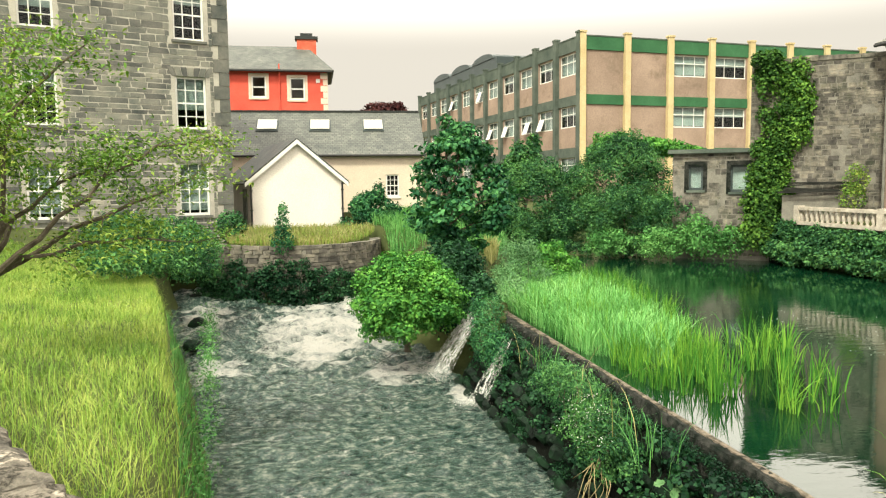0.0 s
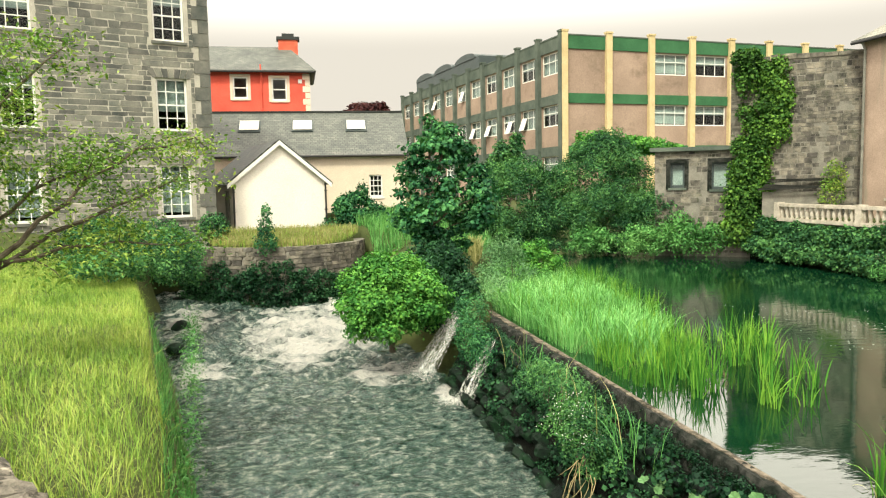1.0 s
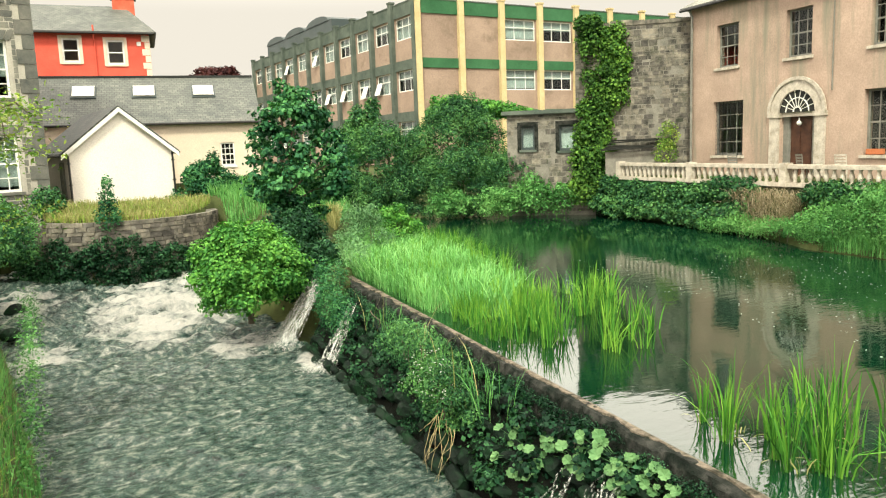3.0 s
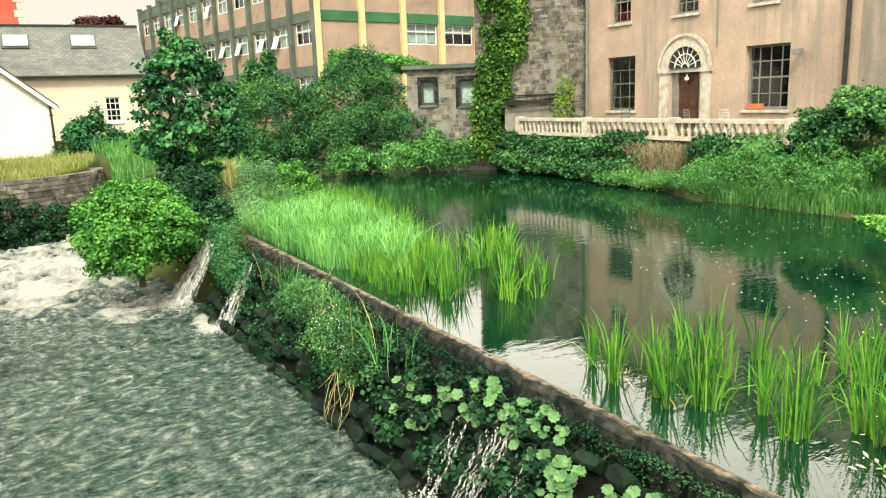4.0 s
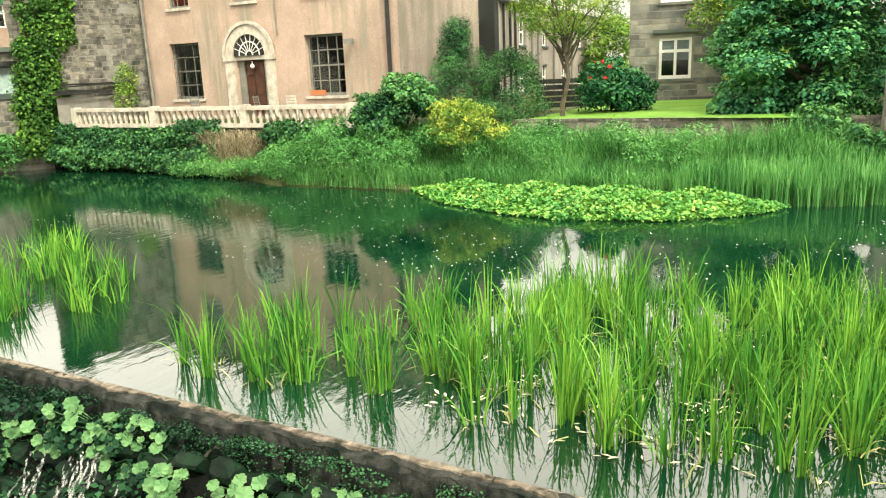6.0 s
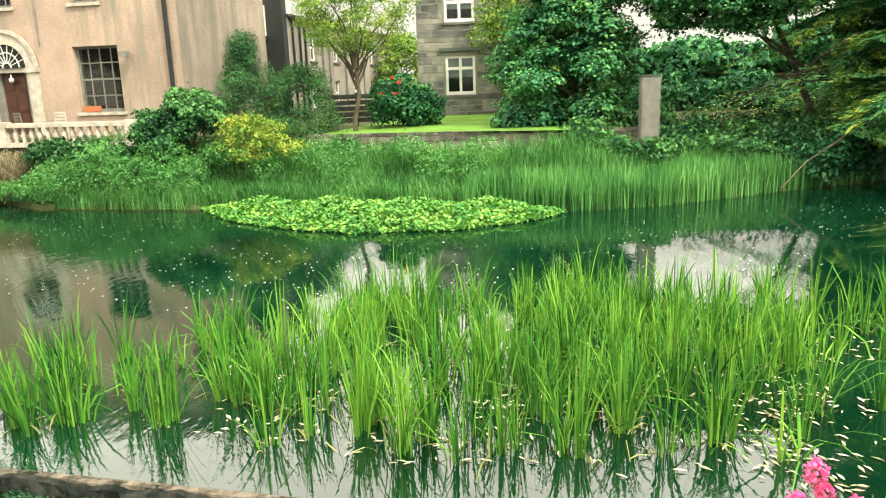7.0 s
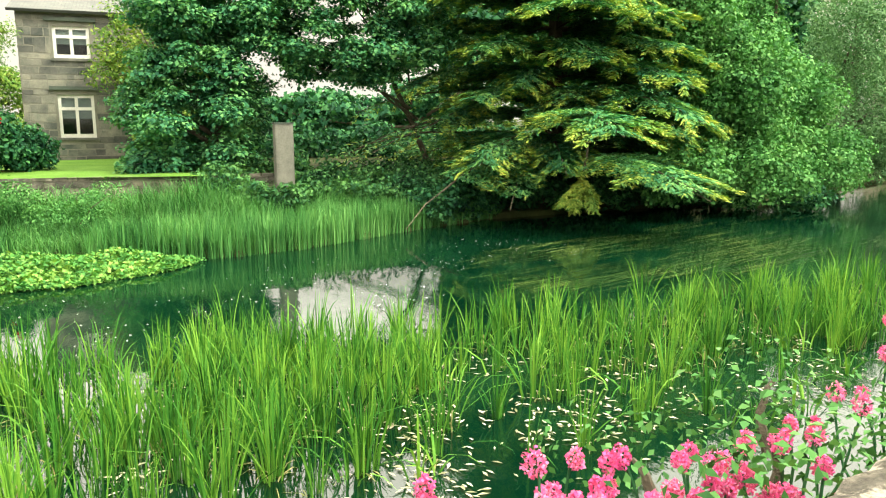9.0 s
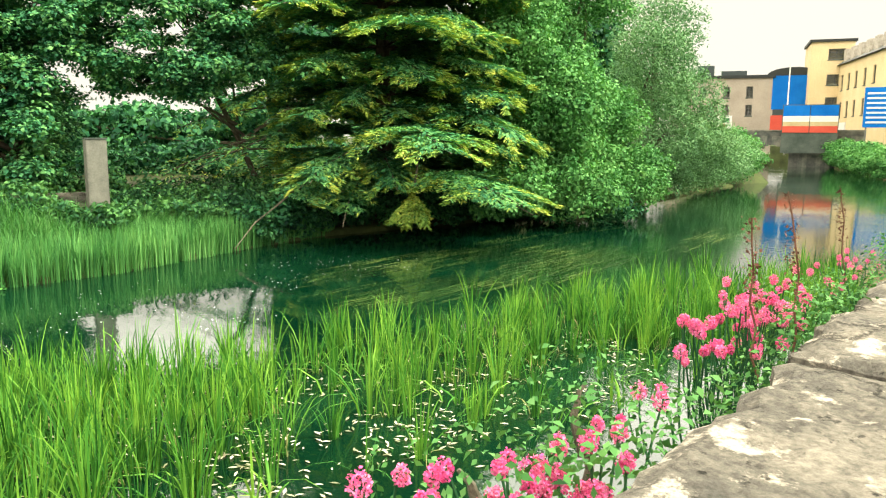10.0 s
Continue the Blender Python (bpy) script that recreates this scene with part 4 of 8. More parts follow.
# ---- cream range with slate roof and rooflights ----
def build_range():
    ran = thing("cream_outbuilding", along(-6.0, 50.6, 93), "long low cream building with a grey slate roof", "building")
    x1, ze, zr = 14.8, 5.9, 9.0
    hole = [(12.4, 13.25, 3.15, 4.6)]
    part("wall", pierced(0, x1, 1.0, ze, hole, 0.35), M["cream"], ran)
    bm = bmesh.new()
    for x in (x1 - 0.35, 0):
        f = [(x, 0.35, 1.0), (x, 8, 1.0), (x, 8, ze), (x, 4, zr - 0.15), (x, 0.35, ze)]
        a = [bm.verts.new(p) for p in f]
        b = [bm.verts.new((p[0] + 0.35, p[1], p[2])) for p in f]
        bm.faces.new(a)
        bm.faces.new(b[::-1])
        for i in range(5):
            bm.faces.new((a[i], a[(i + 1) % 5], b[(i + 1) % 5], b[i]))
    bmesh.ops.recalc_face_normals(bm, faces=bm.faces)
    part("gable_wall", bm, M["cream"], ran)
    part("roof", sheet([((-0.2, -0.3, ze - 0.05), (x1 + 0.25, -0.3, ze - 0.05), (x1 + 0.25, 4.0, zr), (-0.2, 4.0, zr)), ((x1 + 0.25, 8.3, ze), (-0.2, 8.3, ze), (-0.2, 4.0, zr), (x1 + 0.25, 4.0, zr))]), M["slate"], ran)
    bm = bmesh.new()
    tube(bm, [(-0.2, -0.34, ze - 0.05), (x1 + 0.2, -0.34, ze - 0.05)], 0.08)
    part("gutter", bm, M["black"], ran)
    window(ran, *hole[0], 3, 4, M["white_paint"], 0.08, 0.04, 0.08, sill=M["white_paint"])
    part("interior", boxes((12, 13.8, 1.5, 1.6, 2.8, 5.0)), M["room_shade"], ran)
    part("ridge", boxes((-0.2, x1 + 0.25, 3.85, 4.15, zr + 0.02, zr + 0.14)), M["slate_dark"], ran)
    sl = (zr - ze) / 4.3
    for x in (3.9, 7.4, 11.0):
        def on(dx, y):
            return (x + dx, y, ze - 0.05 + (y + 0.3) * sl + 0.12)
        g = [on(0, 1.9), on(1.45, 1.9), on(1.45, 3.0), on(0, 3.0)]
        fr = part("rooflight", sheet([g]), M["dark_metal"], ran, "sloping rooflight")
        g2 = [Vector(p) + Vector((0, -0.08, 0.13)) for p in (on(0.09, 1.98), on(1.36, 1.98), on(1.36, 2.92), on(0.09, 2.92))]
        bm = bmesh.new()
        bm.faces.new([bm.verts.new(p) for p in g2])
        bmesh.ops.solidify(bm, geom=bm.faces[:], thickness=0.03)
        m = part("pane", bm, M["skyglass"], fr, "sky-reflecting glass")


sg, snt, sb, sout = nodes_of("rooflight_glass")
sb.inputs["Base Color"].default_value = (0.85, 0.83, 0.77, 1)
sb.inputs["Roughness"].default_value = 0.35
sb.inputs["Metallic"].default_value = 0.9
M["skyglass"] = sg
build_range()


# ---- red house ----
def build_red():
    red = thing("red_house", along(-8.0, 63.0, 91), "coral red rendered house with slate roof and cream window surrounds", "house")
    x1 = 11.2
    holes = [(5.2, 6.35, 10.95, 12.7), (8.2, 9.4, 10.8, 12.6)]
    part("wall", pierced(0, x1, 2.0, 13.2, holes, 0.35), M["red"], red)
    part("gable_wall", boxes((x1 - 0.35, x1, 0.35, 7, 2.0, 13.2), (0, 0.35, 0.35, 7, 2, 13.2), (0, x1, 7, 7.3, 2, 13.2), (0.35, x1 - 0.35, 3, 3.1, 2, 13.2)), M["cream"], red)
    part("roof", sheet([((-0.2, -0.5, 13.1), (x1 + 0.5, -0.5, 13.1), (x1 - 1.6, 3.5, 15.6), (-0.2, 3.5, 15.6)), ((x1 + 0.5, -0.5, 13.1), (x1 + 0.5, 7.6, 13.1), (x1 - 1.6, 3.5, 15.6)), ((x1 + 0.5, 7.6, 13.1), (-0.2, 7.6, 13.1), (-0.2, 3.5, 15.6), (x1 - 1.6, 3.5, 15.6))]), M["slate"], red)
    bm = boxes((8.8, 10.4, 3.0, 4.0, 14.2, 16.2))
    part("chimney", bm, M["brick_red"], red, "red chimney stack")
    part("chimney_cap", boxes((8.65, 10.55, 2.9, 4.1, 16.2, 16.45), (9.1, 10.1, 3.2, 3.8, 16.45, 16.75)), M["slate_dark"], red)
    bm = bmesh.new()
    tube(bm, [(-0.2, -0.5, 13.05), (x1 + 0.4, -0.5, 13.05)], 0.09)
    part("gutter", bm, M["black"], red)
    bm = bmesh.new()
    tube(bm, [(7.4, -0.08, 9), (7.4, -0.08, 12.6), (7.4, -0.4, 13.0), (7.4, -0.4, 13.6)], 0.06)
    part("downpipe", bm, M["red"], red)
    for a, b, z0, z1 in holes:
        w = window(red, a, b, z0, z1, 1, 2, M["white_paint"], 0.06, 0.05, 0.12, sill=M["cream"])
        part("surround", boxes((a - 0.22, a, -0.05, 0.1, z0 - 0.1, z1 + 0.2), (b, b + 0.22, -0.05, 0.1, z0 - 0.1, z1 + 0.2), (a, b, -0.05, 0.1, z1, z1 + 0.2)), M["cream"], w)
    for z in np.arange(9.0, 13.0, 0.5):
        part("quoin", boxes((x1 - (0.55 if int(z * 2) % 2 else 0.35), x1 + 0.03, -0.05, 0.3, z, z + 0.46)), M["cream"], red)
    part("vent_cover", boxes((10.3, 10.6, -0.06, 0.02, 12.2, 12.5)), M["white_paint"], red)


build_red()


# ---- mansion ----
def arch_band(bm, cx, cz, r0, r1, y0, y1, n=16):
    prev = None
    for k in range(n + 1):
        a = math.pi * k / n
        cur = [bm.verts.new((cx + r * math.cos(a), y, cz + r * math.sin(a))) for y in (y0, y1) for r in (r0, r1)]
        if prev:
            for i, j in ((0, 1), (1, 3), (3, 2), (2, 0)):
                bm.faces.new((prev[i], prev[j], cur[j], cur[i]))
        prev = cur
    bmesh.ops.recalc_face_normals(bm, faces=bm.faces)


def build_mansion():
    man = thing("georgian_house", along(26.8, 0, 180), "weathered pinkish rendered house with sash windows and slate roof", "house")
    xa, xb, z0, z1 = -30.5, -16.4, 1.5, 10.0
    lower = [(-28.9, -27.05, 2.95, 5.45), (-21.0, -19.05, 2.95, 5.42)]
    upper = [(-28.75, -27.4, 7.0, 8.95), (-24.75, -23.45, 7.0, 8.95), (-20.85, -19.65, 7.0, 8.95)]
    door = (-24.95, -23.15, 2.1, 4.75)
    holes = lower + upper + [door]
    part("wall", pierced(xa, xb, z0, z1, holes, 0.5), M["mansion"], man)
    part("screen_wall", boxes((xb + 0.003, -13.2, 0.003, 0.5, z0, 9.9)), M["screen"], man, "blank rendered screen wall")
    for d in ((xa, xa + 0.4, 0.5, 6.2, z0, z1), (xb - 0.4, xb, 0.5, 6.2, z0, z1), (xa, xb, 6.2, 6.6, z0, z1)):
        part("side_wall", boxes(d), M["mansion"], man)
    part("interior", boxes((xa + 0.4, xb - 0.4, 3.0, 3.2, z0, z1), (xa + 0.4, xb - 0.4, 0.5, 3.0, 6.0, 6.2)), M["room_shade"], man)
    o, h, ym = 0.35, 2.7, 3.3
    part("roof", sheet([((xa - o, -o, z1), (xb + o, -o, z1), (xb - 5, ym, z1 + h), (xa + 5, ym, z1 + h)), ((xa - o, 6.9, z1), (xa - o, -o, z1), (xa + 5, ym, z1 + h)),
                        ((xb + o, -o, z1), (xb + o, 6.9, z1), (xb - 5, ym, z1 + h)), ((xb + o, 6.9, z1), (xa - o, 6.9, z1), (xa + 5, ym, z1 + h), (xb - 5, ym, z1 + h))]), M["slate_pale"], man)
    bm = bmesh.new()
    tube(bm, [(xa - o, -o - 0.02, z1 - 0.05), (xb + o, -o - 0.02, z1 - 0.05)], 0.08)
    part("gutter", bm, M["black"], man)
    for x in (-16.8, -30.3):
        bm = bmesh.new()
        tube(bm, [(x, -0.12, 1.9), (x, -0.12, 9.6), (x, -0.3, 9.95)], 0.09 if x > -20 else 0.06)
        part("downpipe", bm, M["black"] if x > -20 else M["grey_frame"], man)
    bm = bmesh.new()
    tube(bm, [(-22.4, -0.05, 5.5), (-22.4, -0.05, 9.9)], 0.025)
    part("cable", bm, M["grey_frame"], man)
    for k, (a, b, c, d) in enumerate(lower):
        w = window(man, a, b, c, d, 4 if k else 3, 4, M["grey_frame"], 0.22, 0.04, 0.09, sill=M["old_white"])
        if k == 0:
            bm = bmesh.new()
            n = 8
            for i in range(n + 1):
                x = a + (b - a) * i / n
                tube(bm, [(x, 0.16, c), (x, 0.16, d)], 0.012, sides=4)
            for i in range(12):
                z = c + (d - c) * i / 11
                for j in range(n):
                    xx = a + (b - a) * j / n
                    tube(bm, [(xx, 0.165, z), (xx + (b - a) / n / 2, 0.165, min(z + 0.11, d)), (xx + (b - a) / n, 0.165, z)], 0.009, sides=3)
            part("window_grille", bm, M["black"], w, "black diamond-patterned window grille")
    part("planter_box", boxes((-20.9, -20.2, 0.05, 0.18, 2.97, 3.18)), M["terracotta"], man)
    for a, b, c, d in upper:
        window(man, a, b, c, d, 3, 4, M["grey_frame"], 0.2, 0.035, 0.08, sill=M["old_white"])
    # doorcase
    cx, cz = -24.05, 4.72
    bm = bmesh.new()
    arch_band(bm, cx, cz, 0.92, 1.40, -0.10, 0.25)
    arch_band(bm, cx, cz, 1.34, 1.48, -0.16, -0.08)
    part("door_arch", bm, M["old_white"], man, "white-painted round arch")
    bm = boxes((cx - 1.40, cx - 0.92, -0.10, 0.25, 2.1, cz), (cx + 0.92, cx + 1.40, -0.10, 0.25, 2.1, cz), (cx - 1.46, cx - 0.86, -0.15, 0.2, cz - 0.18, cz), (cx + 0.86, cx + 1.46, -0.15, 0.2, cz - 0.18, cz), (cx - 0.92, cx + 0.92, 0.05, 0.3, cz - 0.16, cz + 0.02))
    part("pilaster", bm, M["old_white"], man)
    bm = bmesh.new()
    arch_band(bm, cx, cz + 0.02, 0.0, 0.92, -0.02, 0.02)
    fan = part("fanlight", bm, M["room_shade"], man)
    bm = bmesh.new()
    for k in range(1, 9):
        a = math.pi * k / 9
        tube(bm, [(cx + 0.2 * math.cos(a), -0.03, cz + 0.04 + 0.2 * math.sin(a)), (cx + 0.88 * math.cos(a), -0.03, cz + 0.04 + 0.88 * math.sin(a))], 0.017, sides=4)
    arch_band(bm, cx, cz + 0.03, 0.17, 0.22, -0.05, -0.01)
    arch_band(bm, cx, cz + 0.03, 0.56, 0.60, -0.05, -0.01)
    part("fan_bars", bm, M["white_paint"], fan, "radiating white glazing bars")
    part("jamb", boxes((cx - 0.92, cx - 0.58, 0.2, 0.36, 2.1, cz - 0.16), (cx + 0.58, cx + 0.92, 0.2, 0.36, 2.1, cz - 0.16)), M["grey_frame"], man)
    bm = boxes((cx - 0.58, cx + 0.58, 0.30, 0.38, 2.1, cz - 0.16))
    dr = part("door", bm, M["door_wood"], man, "dark brown panelled front door")
    for dx in (-0.28, 0.28):
        for a, b in ((2.3, 2.9), (3.05, 3.75), (3.9, 4.4)):
            part("door_panel", boxes((cx + dx - 0.2, cx + dx + 0.2, 0.27, 0.31, a, b)), M["door_wood"], dr)
    bm = bmesh.new()
    tube(bm, [(cx, 0.1, 4.5), (cx, 0.1, 4.35)], 0.02)
    bmesh.ops.create_uvsphere(bm, u_segments=10, v_segments=6, radius=0.1, matrix=Matrix.Translation((cx, 0.1, 4.28)))
    part("porch_lamp", bm, M["white_paint"], man, "white globe porch lamp")
    bm = bmesh.new()
    tube(bm, [(-18.55, 0, 5.1), (-18.55, -0.25, 5.15), (-18.55, -0.3, 5.05)], 0.03)
    box(bm, -18.72, -18.38, -0.42, -0.2, 4.95, 5.15)
    part("wall_lamp", bm, M["grey_frame"], man, "bracketed outdoor wall lamp")


M["terracotta"] = surface("terracotta", (0.42, 0.14, 0.06), (0.52, 0.20, 0.10), 4, 30)
build_mansion()


# ---- balustrade ----
def build_balustrade():
    bal = thing("stone_balustrade", along(23.65, 0, 180), "flaking white stone balustrade on the terrace edge", "balustrade")
    xa, xb = -31.9, -16.6
    prof = [(0.06, 0.0), (0.085, 0.03), (0.05, 0.07), (0.075, 0.14), (0.10, 0.22), (0.085, 0.32), (0.05, 0.42), (0.045, 0.46), (0.07, 0.50), (0.075, 0.53)]
    bm = bmesh.new()
    n = 8
    rings = [[bm.verts.new((r * math.cos(2 * math.pi * k / n), r * math.sin(2 * math.pi * k / n), z)) for k in range(n)] for r, z in prof]
    for a, b in zip(rings, rings[1:]):
        for k in range(n):
            bm.faces.new((a[k], a[(k + 1) % n], b[(k + 1) % n], b[k]))
    me = mesh_from(bm, "baluster")
    me.materials.append(M["old_white"])
    for p in me.polygons:
        p.use_smooth = True
    x = xa + 0.25
    while x < xb:
        ob = new("baluster", me)
        ob.parent = bal
        ob.matrix_basis = pose(x, 0, 2.05)
        x += 0.335
    part("rail", boxes((xa, xb, -0.15, 0.15, 2.58, 2.70), (xa, xb, -0.11, 0.11, 2.70, 2.73)), M["old_white"], bal)
    part("plinth", boxes((xa, xb, -0.15, 0.16, 1.90, 2.05)), M["old_white"], bal)
    for x in (xa, -26.8, -21.7, xb):
        part("pier", boxes((x - 0.16, x + 0.16, -0.18, 0.18, 1.9, 2.78)), M["old_white"], bal)
    wall = thing("terrace_wall", along(23.95, 0, 180), "rubble retaining wall of the terrace above the river", "wall", kind="structure")
    part("core", boxes((-33.5, -16.0, 0.0, 0.5, -1.0, 1.95)), M["rubble_mortar"], wall)
    masonry(wall, -33.5, -16.0, -0.3, 1.9, [], 0.28, 0.5, (M["rubble"], M["rubble_rest"]), 0.3, 0.06, 160, seed=8)
    part("pier_block", boxes((-34.6, -33.3, -0.5, 0.5, -0.6, 0.65)), M["crest"], wall, "limestone end block at the waterline")


build_balustrade()


# ---- roofless stone walls beside the house ----
def build_ruin():
    low = thing("stone_outhouse", along(19.6, 36.3, 124), "low flat-roofed rubble outhouse with two windows", "outbuilding")
    holes = [(0.75, 1.45, 3.5, 4.75), (2.75, 3.6, 3.4, 4.75)]
    part("wall", pierced(0, 4.6, 0.0, 5.35, holes, 0.4), M["rubble_mortar"], low)
    part("side_wall", boxes((0, 0.4, 0.4, 4, 0, 5.3), (0.4, 4.6, 3.6, 4.0, 0, 5.3), (4.2, 4.6, 0.4, 3.6, 0, 5.3)), M["rubble_rest"], low)
    part("roof_slab", boxes((-0.25, 4.8, -0.25, 4.2, 5.35, 5.55)), M["concrete"], low)
    for h in holes:
        window(low, *h, 1, 1, M["dark_metal"], 0.12, 0.05, 0.1, sill=M["concrete"])
        part("surround", boxes((h[0] - 0.2, h[0], -0.06, 0.2, h[2] - 0.1, h[3] + 0.2), (h[1], h[1] + 0.2, -0.06, 0.2, h[2] - 0.1, h[3] + 0.2), (h[0], h[1], -0.06, 0.2, h[3], h[3] + 0.2)), M["crest"], low)
        part("board", boxes((h[0], h[1], 0.3, 0.32, h[2], h[3])), M["pale_backing"], low)
    masonry(low, 0, 4.6, 0.2, 5.3, [(h[0] - 0.2, h[1] + 0.2, h[2] - 0.15, h[3] + 0.2) for h in holes], 0.22, 0.32, (M["rubble"], M["rubble_rest"]), 0.5, 0.05, 200, seed=4, where=lambda x, z: noise.noise((x * 0.9, z * 0.9, 3.0)) > -0.12)
    tall = thing("ivy_clad_gable", along(22.6, 34.3, 126), "tall rubble stone gable wall, part clad in ivy", "wall")
    part("core", boxes((0, 6.3, 0.0, 0.6, 0.5, 9.55)), M["rubble_mortar"], tall)
    masonry(tall, 0, 6.3, 0.6, 9.5, [], 0.21, 0.32, (M["rubble"], M["rubble_rest"]), 0.55, 0.08, 300, seed=6, where=lambda x, z: noise.noise((x * 1.1, z * 1.1, 7.0)) > -0.35)
    for i in range(10):
        part("coping_stone", boxes((i * 0.58 + 0.01, i * 0.58 + 0.57, -0.06, 0.66, 9.55, 9.68 + 0.14 * rng.random())), M["rubble"], tall)
    lean = thing("timber_lean_to", along(23.2, 32.9, 124), "collapsed lean-to of blackened boards on a pale wall", "lean-to")
    part("wall", boxes((0.2, 3.6, 0, 0.3, 2.0, 3.25)), M["rubble_mortar"], lean)
    for k in range(7):
        bm = boxes((0.0 + 0.1 * k, 2.6 + 0.2 * (k % 3), -0.35 + 0.12 * k, -0.25 + 0.12 * k, 0, 0.06))
        ob = part("board", bm, M["rotten"], lean)
        ob.matrix_basis = pose(0, 0, 3.3 + 0.09 * k, 6 * (k % 3) - 6, -2 + 1.5 * (k % 4), 2 * (k % 3))


build_ruin()


# ---- grey stone lodge beyond the lawn, far wing ----
def build_lodge():
    lodge = thing("grey_stone_lodge", along(38.9, 9.0, 172), "grey stone lodge with white mullioned window", "building")
    holes = [(-0.1, 1.4, 2.95, 4.88), (-0.1, 1.4, 6.5, 7.9)]
    part("wall", pierced(-1.5, 5, 0.8, 8.5, holes, 0.4), M["mortar_dark"], lodge)
    part("side_wall", boxes((-1.5, -1.1, 0.4, 9, 0.8, 8.5), (4.6, 5, 0.4, 9, 0.8, 8.5), (-1.5, 5, 9, 9.4, 0.8, 8.5), (-1.1, 4.6, 2.5, 2.6, 0.8, 8.5)), M["mill_rest"], lodge)
    part("roof", sheet([((-1.8, -0.3, 8.5), (5.3, -0.3, 8.5), (5.3, 4.6, 9.9), (-1.8, 4.6, 9.9)), ((5.3, 9.7, 8.5), (-1.8, 9.7, 8.5), (-1.8, 4.6, 9.9), (5.3, 4.6, 9.9))]), M["slate"], lodge)
    for h in holes:
        window(lodge, *h, 2, 1, M["white_paint"], 0.08, 0.13, 0.13, sill=M["mill_rest"], pale_backing=0.55)
        zt = h[2] + (h[3] - h[2]) * 0.68
        part("transom", boxes((h[0], h[1], 0.07, 0.17, zt - 0.07, zt + 0.07)), M["white_paint"], lodge)
        part("hood_mould", boxes((h[0] - 0.3, h[1] + 0.3, -0.12, 0.05, h[3] + 0.22, h[3] + 0.38)), M["concrete"], lodge)
    masonry(lodge, -1.5, 5, 0.9, 8.4, [(h[0] - 0.1, h[1] + 0.1, h[2] - 0.12, h[3] + 0.1) for h in holes], 0.32, 0.65, (M["mill_stone"], M["mill_rest"]), 0.3, 0.05, 200, lambda s: abs(s[0]) + abs(s[1] - 3), seed=9)
    wing = thing("weathered_rear_wing", along(38.4, 17.3, 87), "stained pale rear wing with rows of downpipes", "building")
    holes = [(x, x + 1.0, z, z + 1.5) for x in (3.2, 7.4, 11.6, 15.8) for z in (2.4, 5.0)]
    part("wall", pierced(0, 22, 1.0, 7.2, holes, 0.35), M["wing"], wing)
    part("end_wall", boxes((0, 0.3, 0.35, 7, 1, 7.2), (21.7, 22, 0.35, 7, 1, 7.2), (0.3, 21.7, 2.4, 2.5, 1, 7.2), (0, 22, 7, 7.3, 1, 7.2)), M["wing"], wing)
    part("slate_hung_corner", boxes((-0.6, -0.004, 0, 3.4, 1, 9.8)), M["slate_dark"], wing, "slate-hung end wall")
    part("roof", sheet([((0, -0.3, 7.2), (22.2, -0.3, 7.2), (22.2, 3.6, 7.9), (0, 3.6, 7.9)), ((22.2, 7.4, 7.2), (0, 7.4, 7.2), (0, 3.6, 7.9), (22.2, 3.6, 7.9))]), M["slate"], wing)
    for h in holes:
        window(wing, *h, 2, 2, M["white_paint"], 0.12, 0.05, 0.08, sill=M["concrete"])
    for x in (0.5, 1.5, 2.3, 5.2, 6.4, 9.6, 13.8):
        bm = bmesh.new()
        tube(bm, [(x, -0.1, 1.5), (x, -0.1, 7.1)], 0.07)
        part("downpipe", bm, M["black"] if x < 3 else M["grey_frame"], wing)
    unit_box = part("cooling_unit", boxes((-1.2, -0.61, 0.9, 1.9, 6.2, 7.7)), M["white_paint"], wing, "white air-conditioning unit on brackets")
    part("bracket", boxes((-1.25, -0.6, 0.8, 2.0, 6.02, 6.2)), M["black"], unit_box)
    bm = bmesh.new()
    tube(bm, [(-1.22, 1.4, 7.0), (-1.2, 1.4, 7.0)], 0.4, sides=16)
    part("fan_guard", bm, M["grey_frame"], unit_box)
    fence = thing("slatted_fence", along(31.6, 12.6, 150), "dark horizontal-slatted garden fence beside the bush", "fence")
    for x in (0.05, 1.2, 2.35):
        part("post", boxes((x - 0.05, x + 0.05, 0.03, 0.13, 1.8, 3.3)), M["rotten"], fence)
    for k in range(5):
        part("slat", boxes((0, 2.4, 0, 0.03, 2.05 + 0.25 * k, 2.24 + 0.25 * k)), M["rotten"], fence)


M["wing"] = surface("stained_grey_render", (0.24, 0.21, 0.18), (0.40, 0.35, 0.30), 0.5, 12, stain=(0.16, 0.15, 0.13), stain_scale=1.2, stain_lo=0.52, streak=True)
M["mortar_dark"] = surface("grey_lime_mortar", (0.16, 0.155, 0.13), (0.26, 0.25, 0.21), 1.5, 30)
build_lodge()

# lawn, low garden wall and gate pillar
bm = bmesh.new()
gl = [(26.6 + 12.2 * i / 20, 11 - 9 * j / 16) for j in range(17) for i in range(21)]
lv = [bm.verts.new((x, y, 1.96 + 0.03 * math.sin(x * 2) * math.cos(y))) for x, y in gl]
for j in range(16):
    for i in range(20):
        a = j * 21 + i
        bm.faces.new((lv[a], lv[a + 1], lv[a + 22], lv[a + 21]))
bmesh.ops.recalc_face_normals(bm, faces=bm.faces)
me = mesh_from(bm, "lawn")
me.materials.append(M["lawn"])
tagged(new("lawn", me), "smooth mown lawn in front of the lodge", "lawn", kind="structure")
gw = thing("garden_wall", along(26.3, 11.5, 176), "low dry-stone wall at the lawn's edge", "wall", kind="structure")
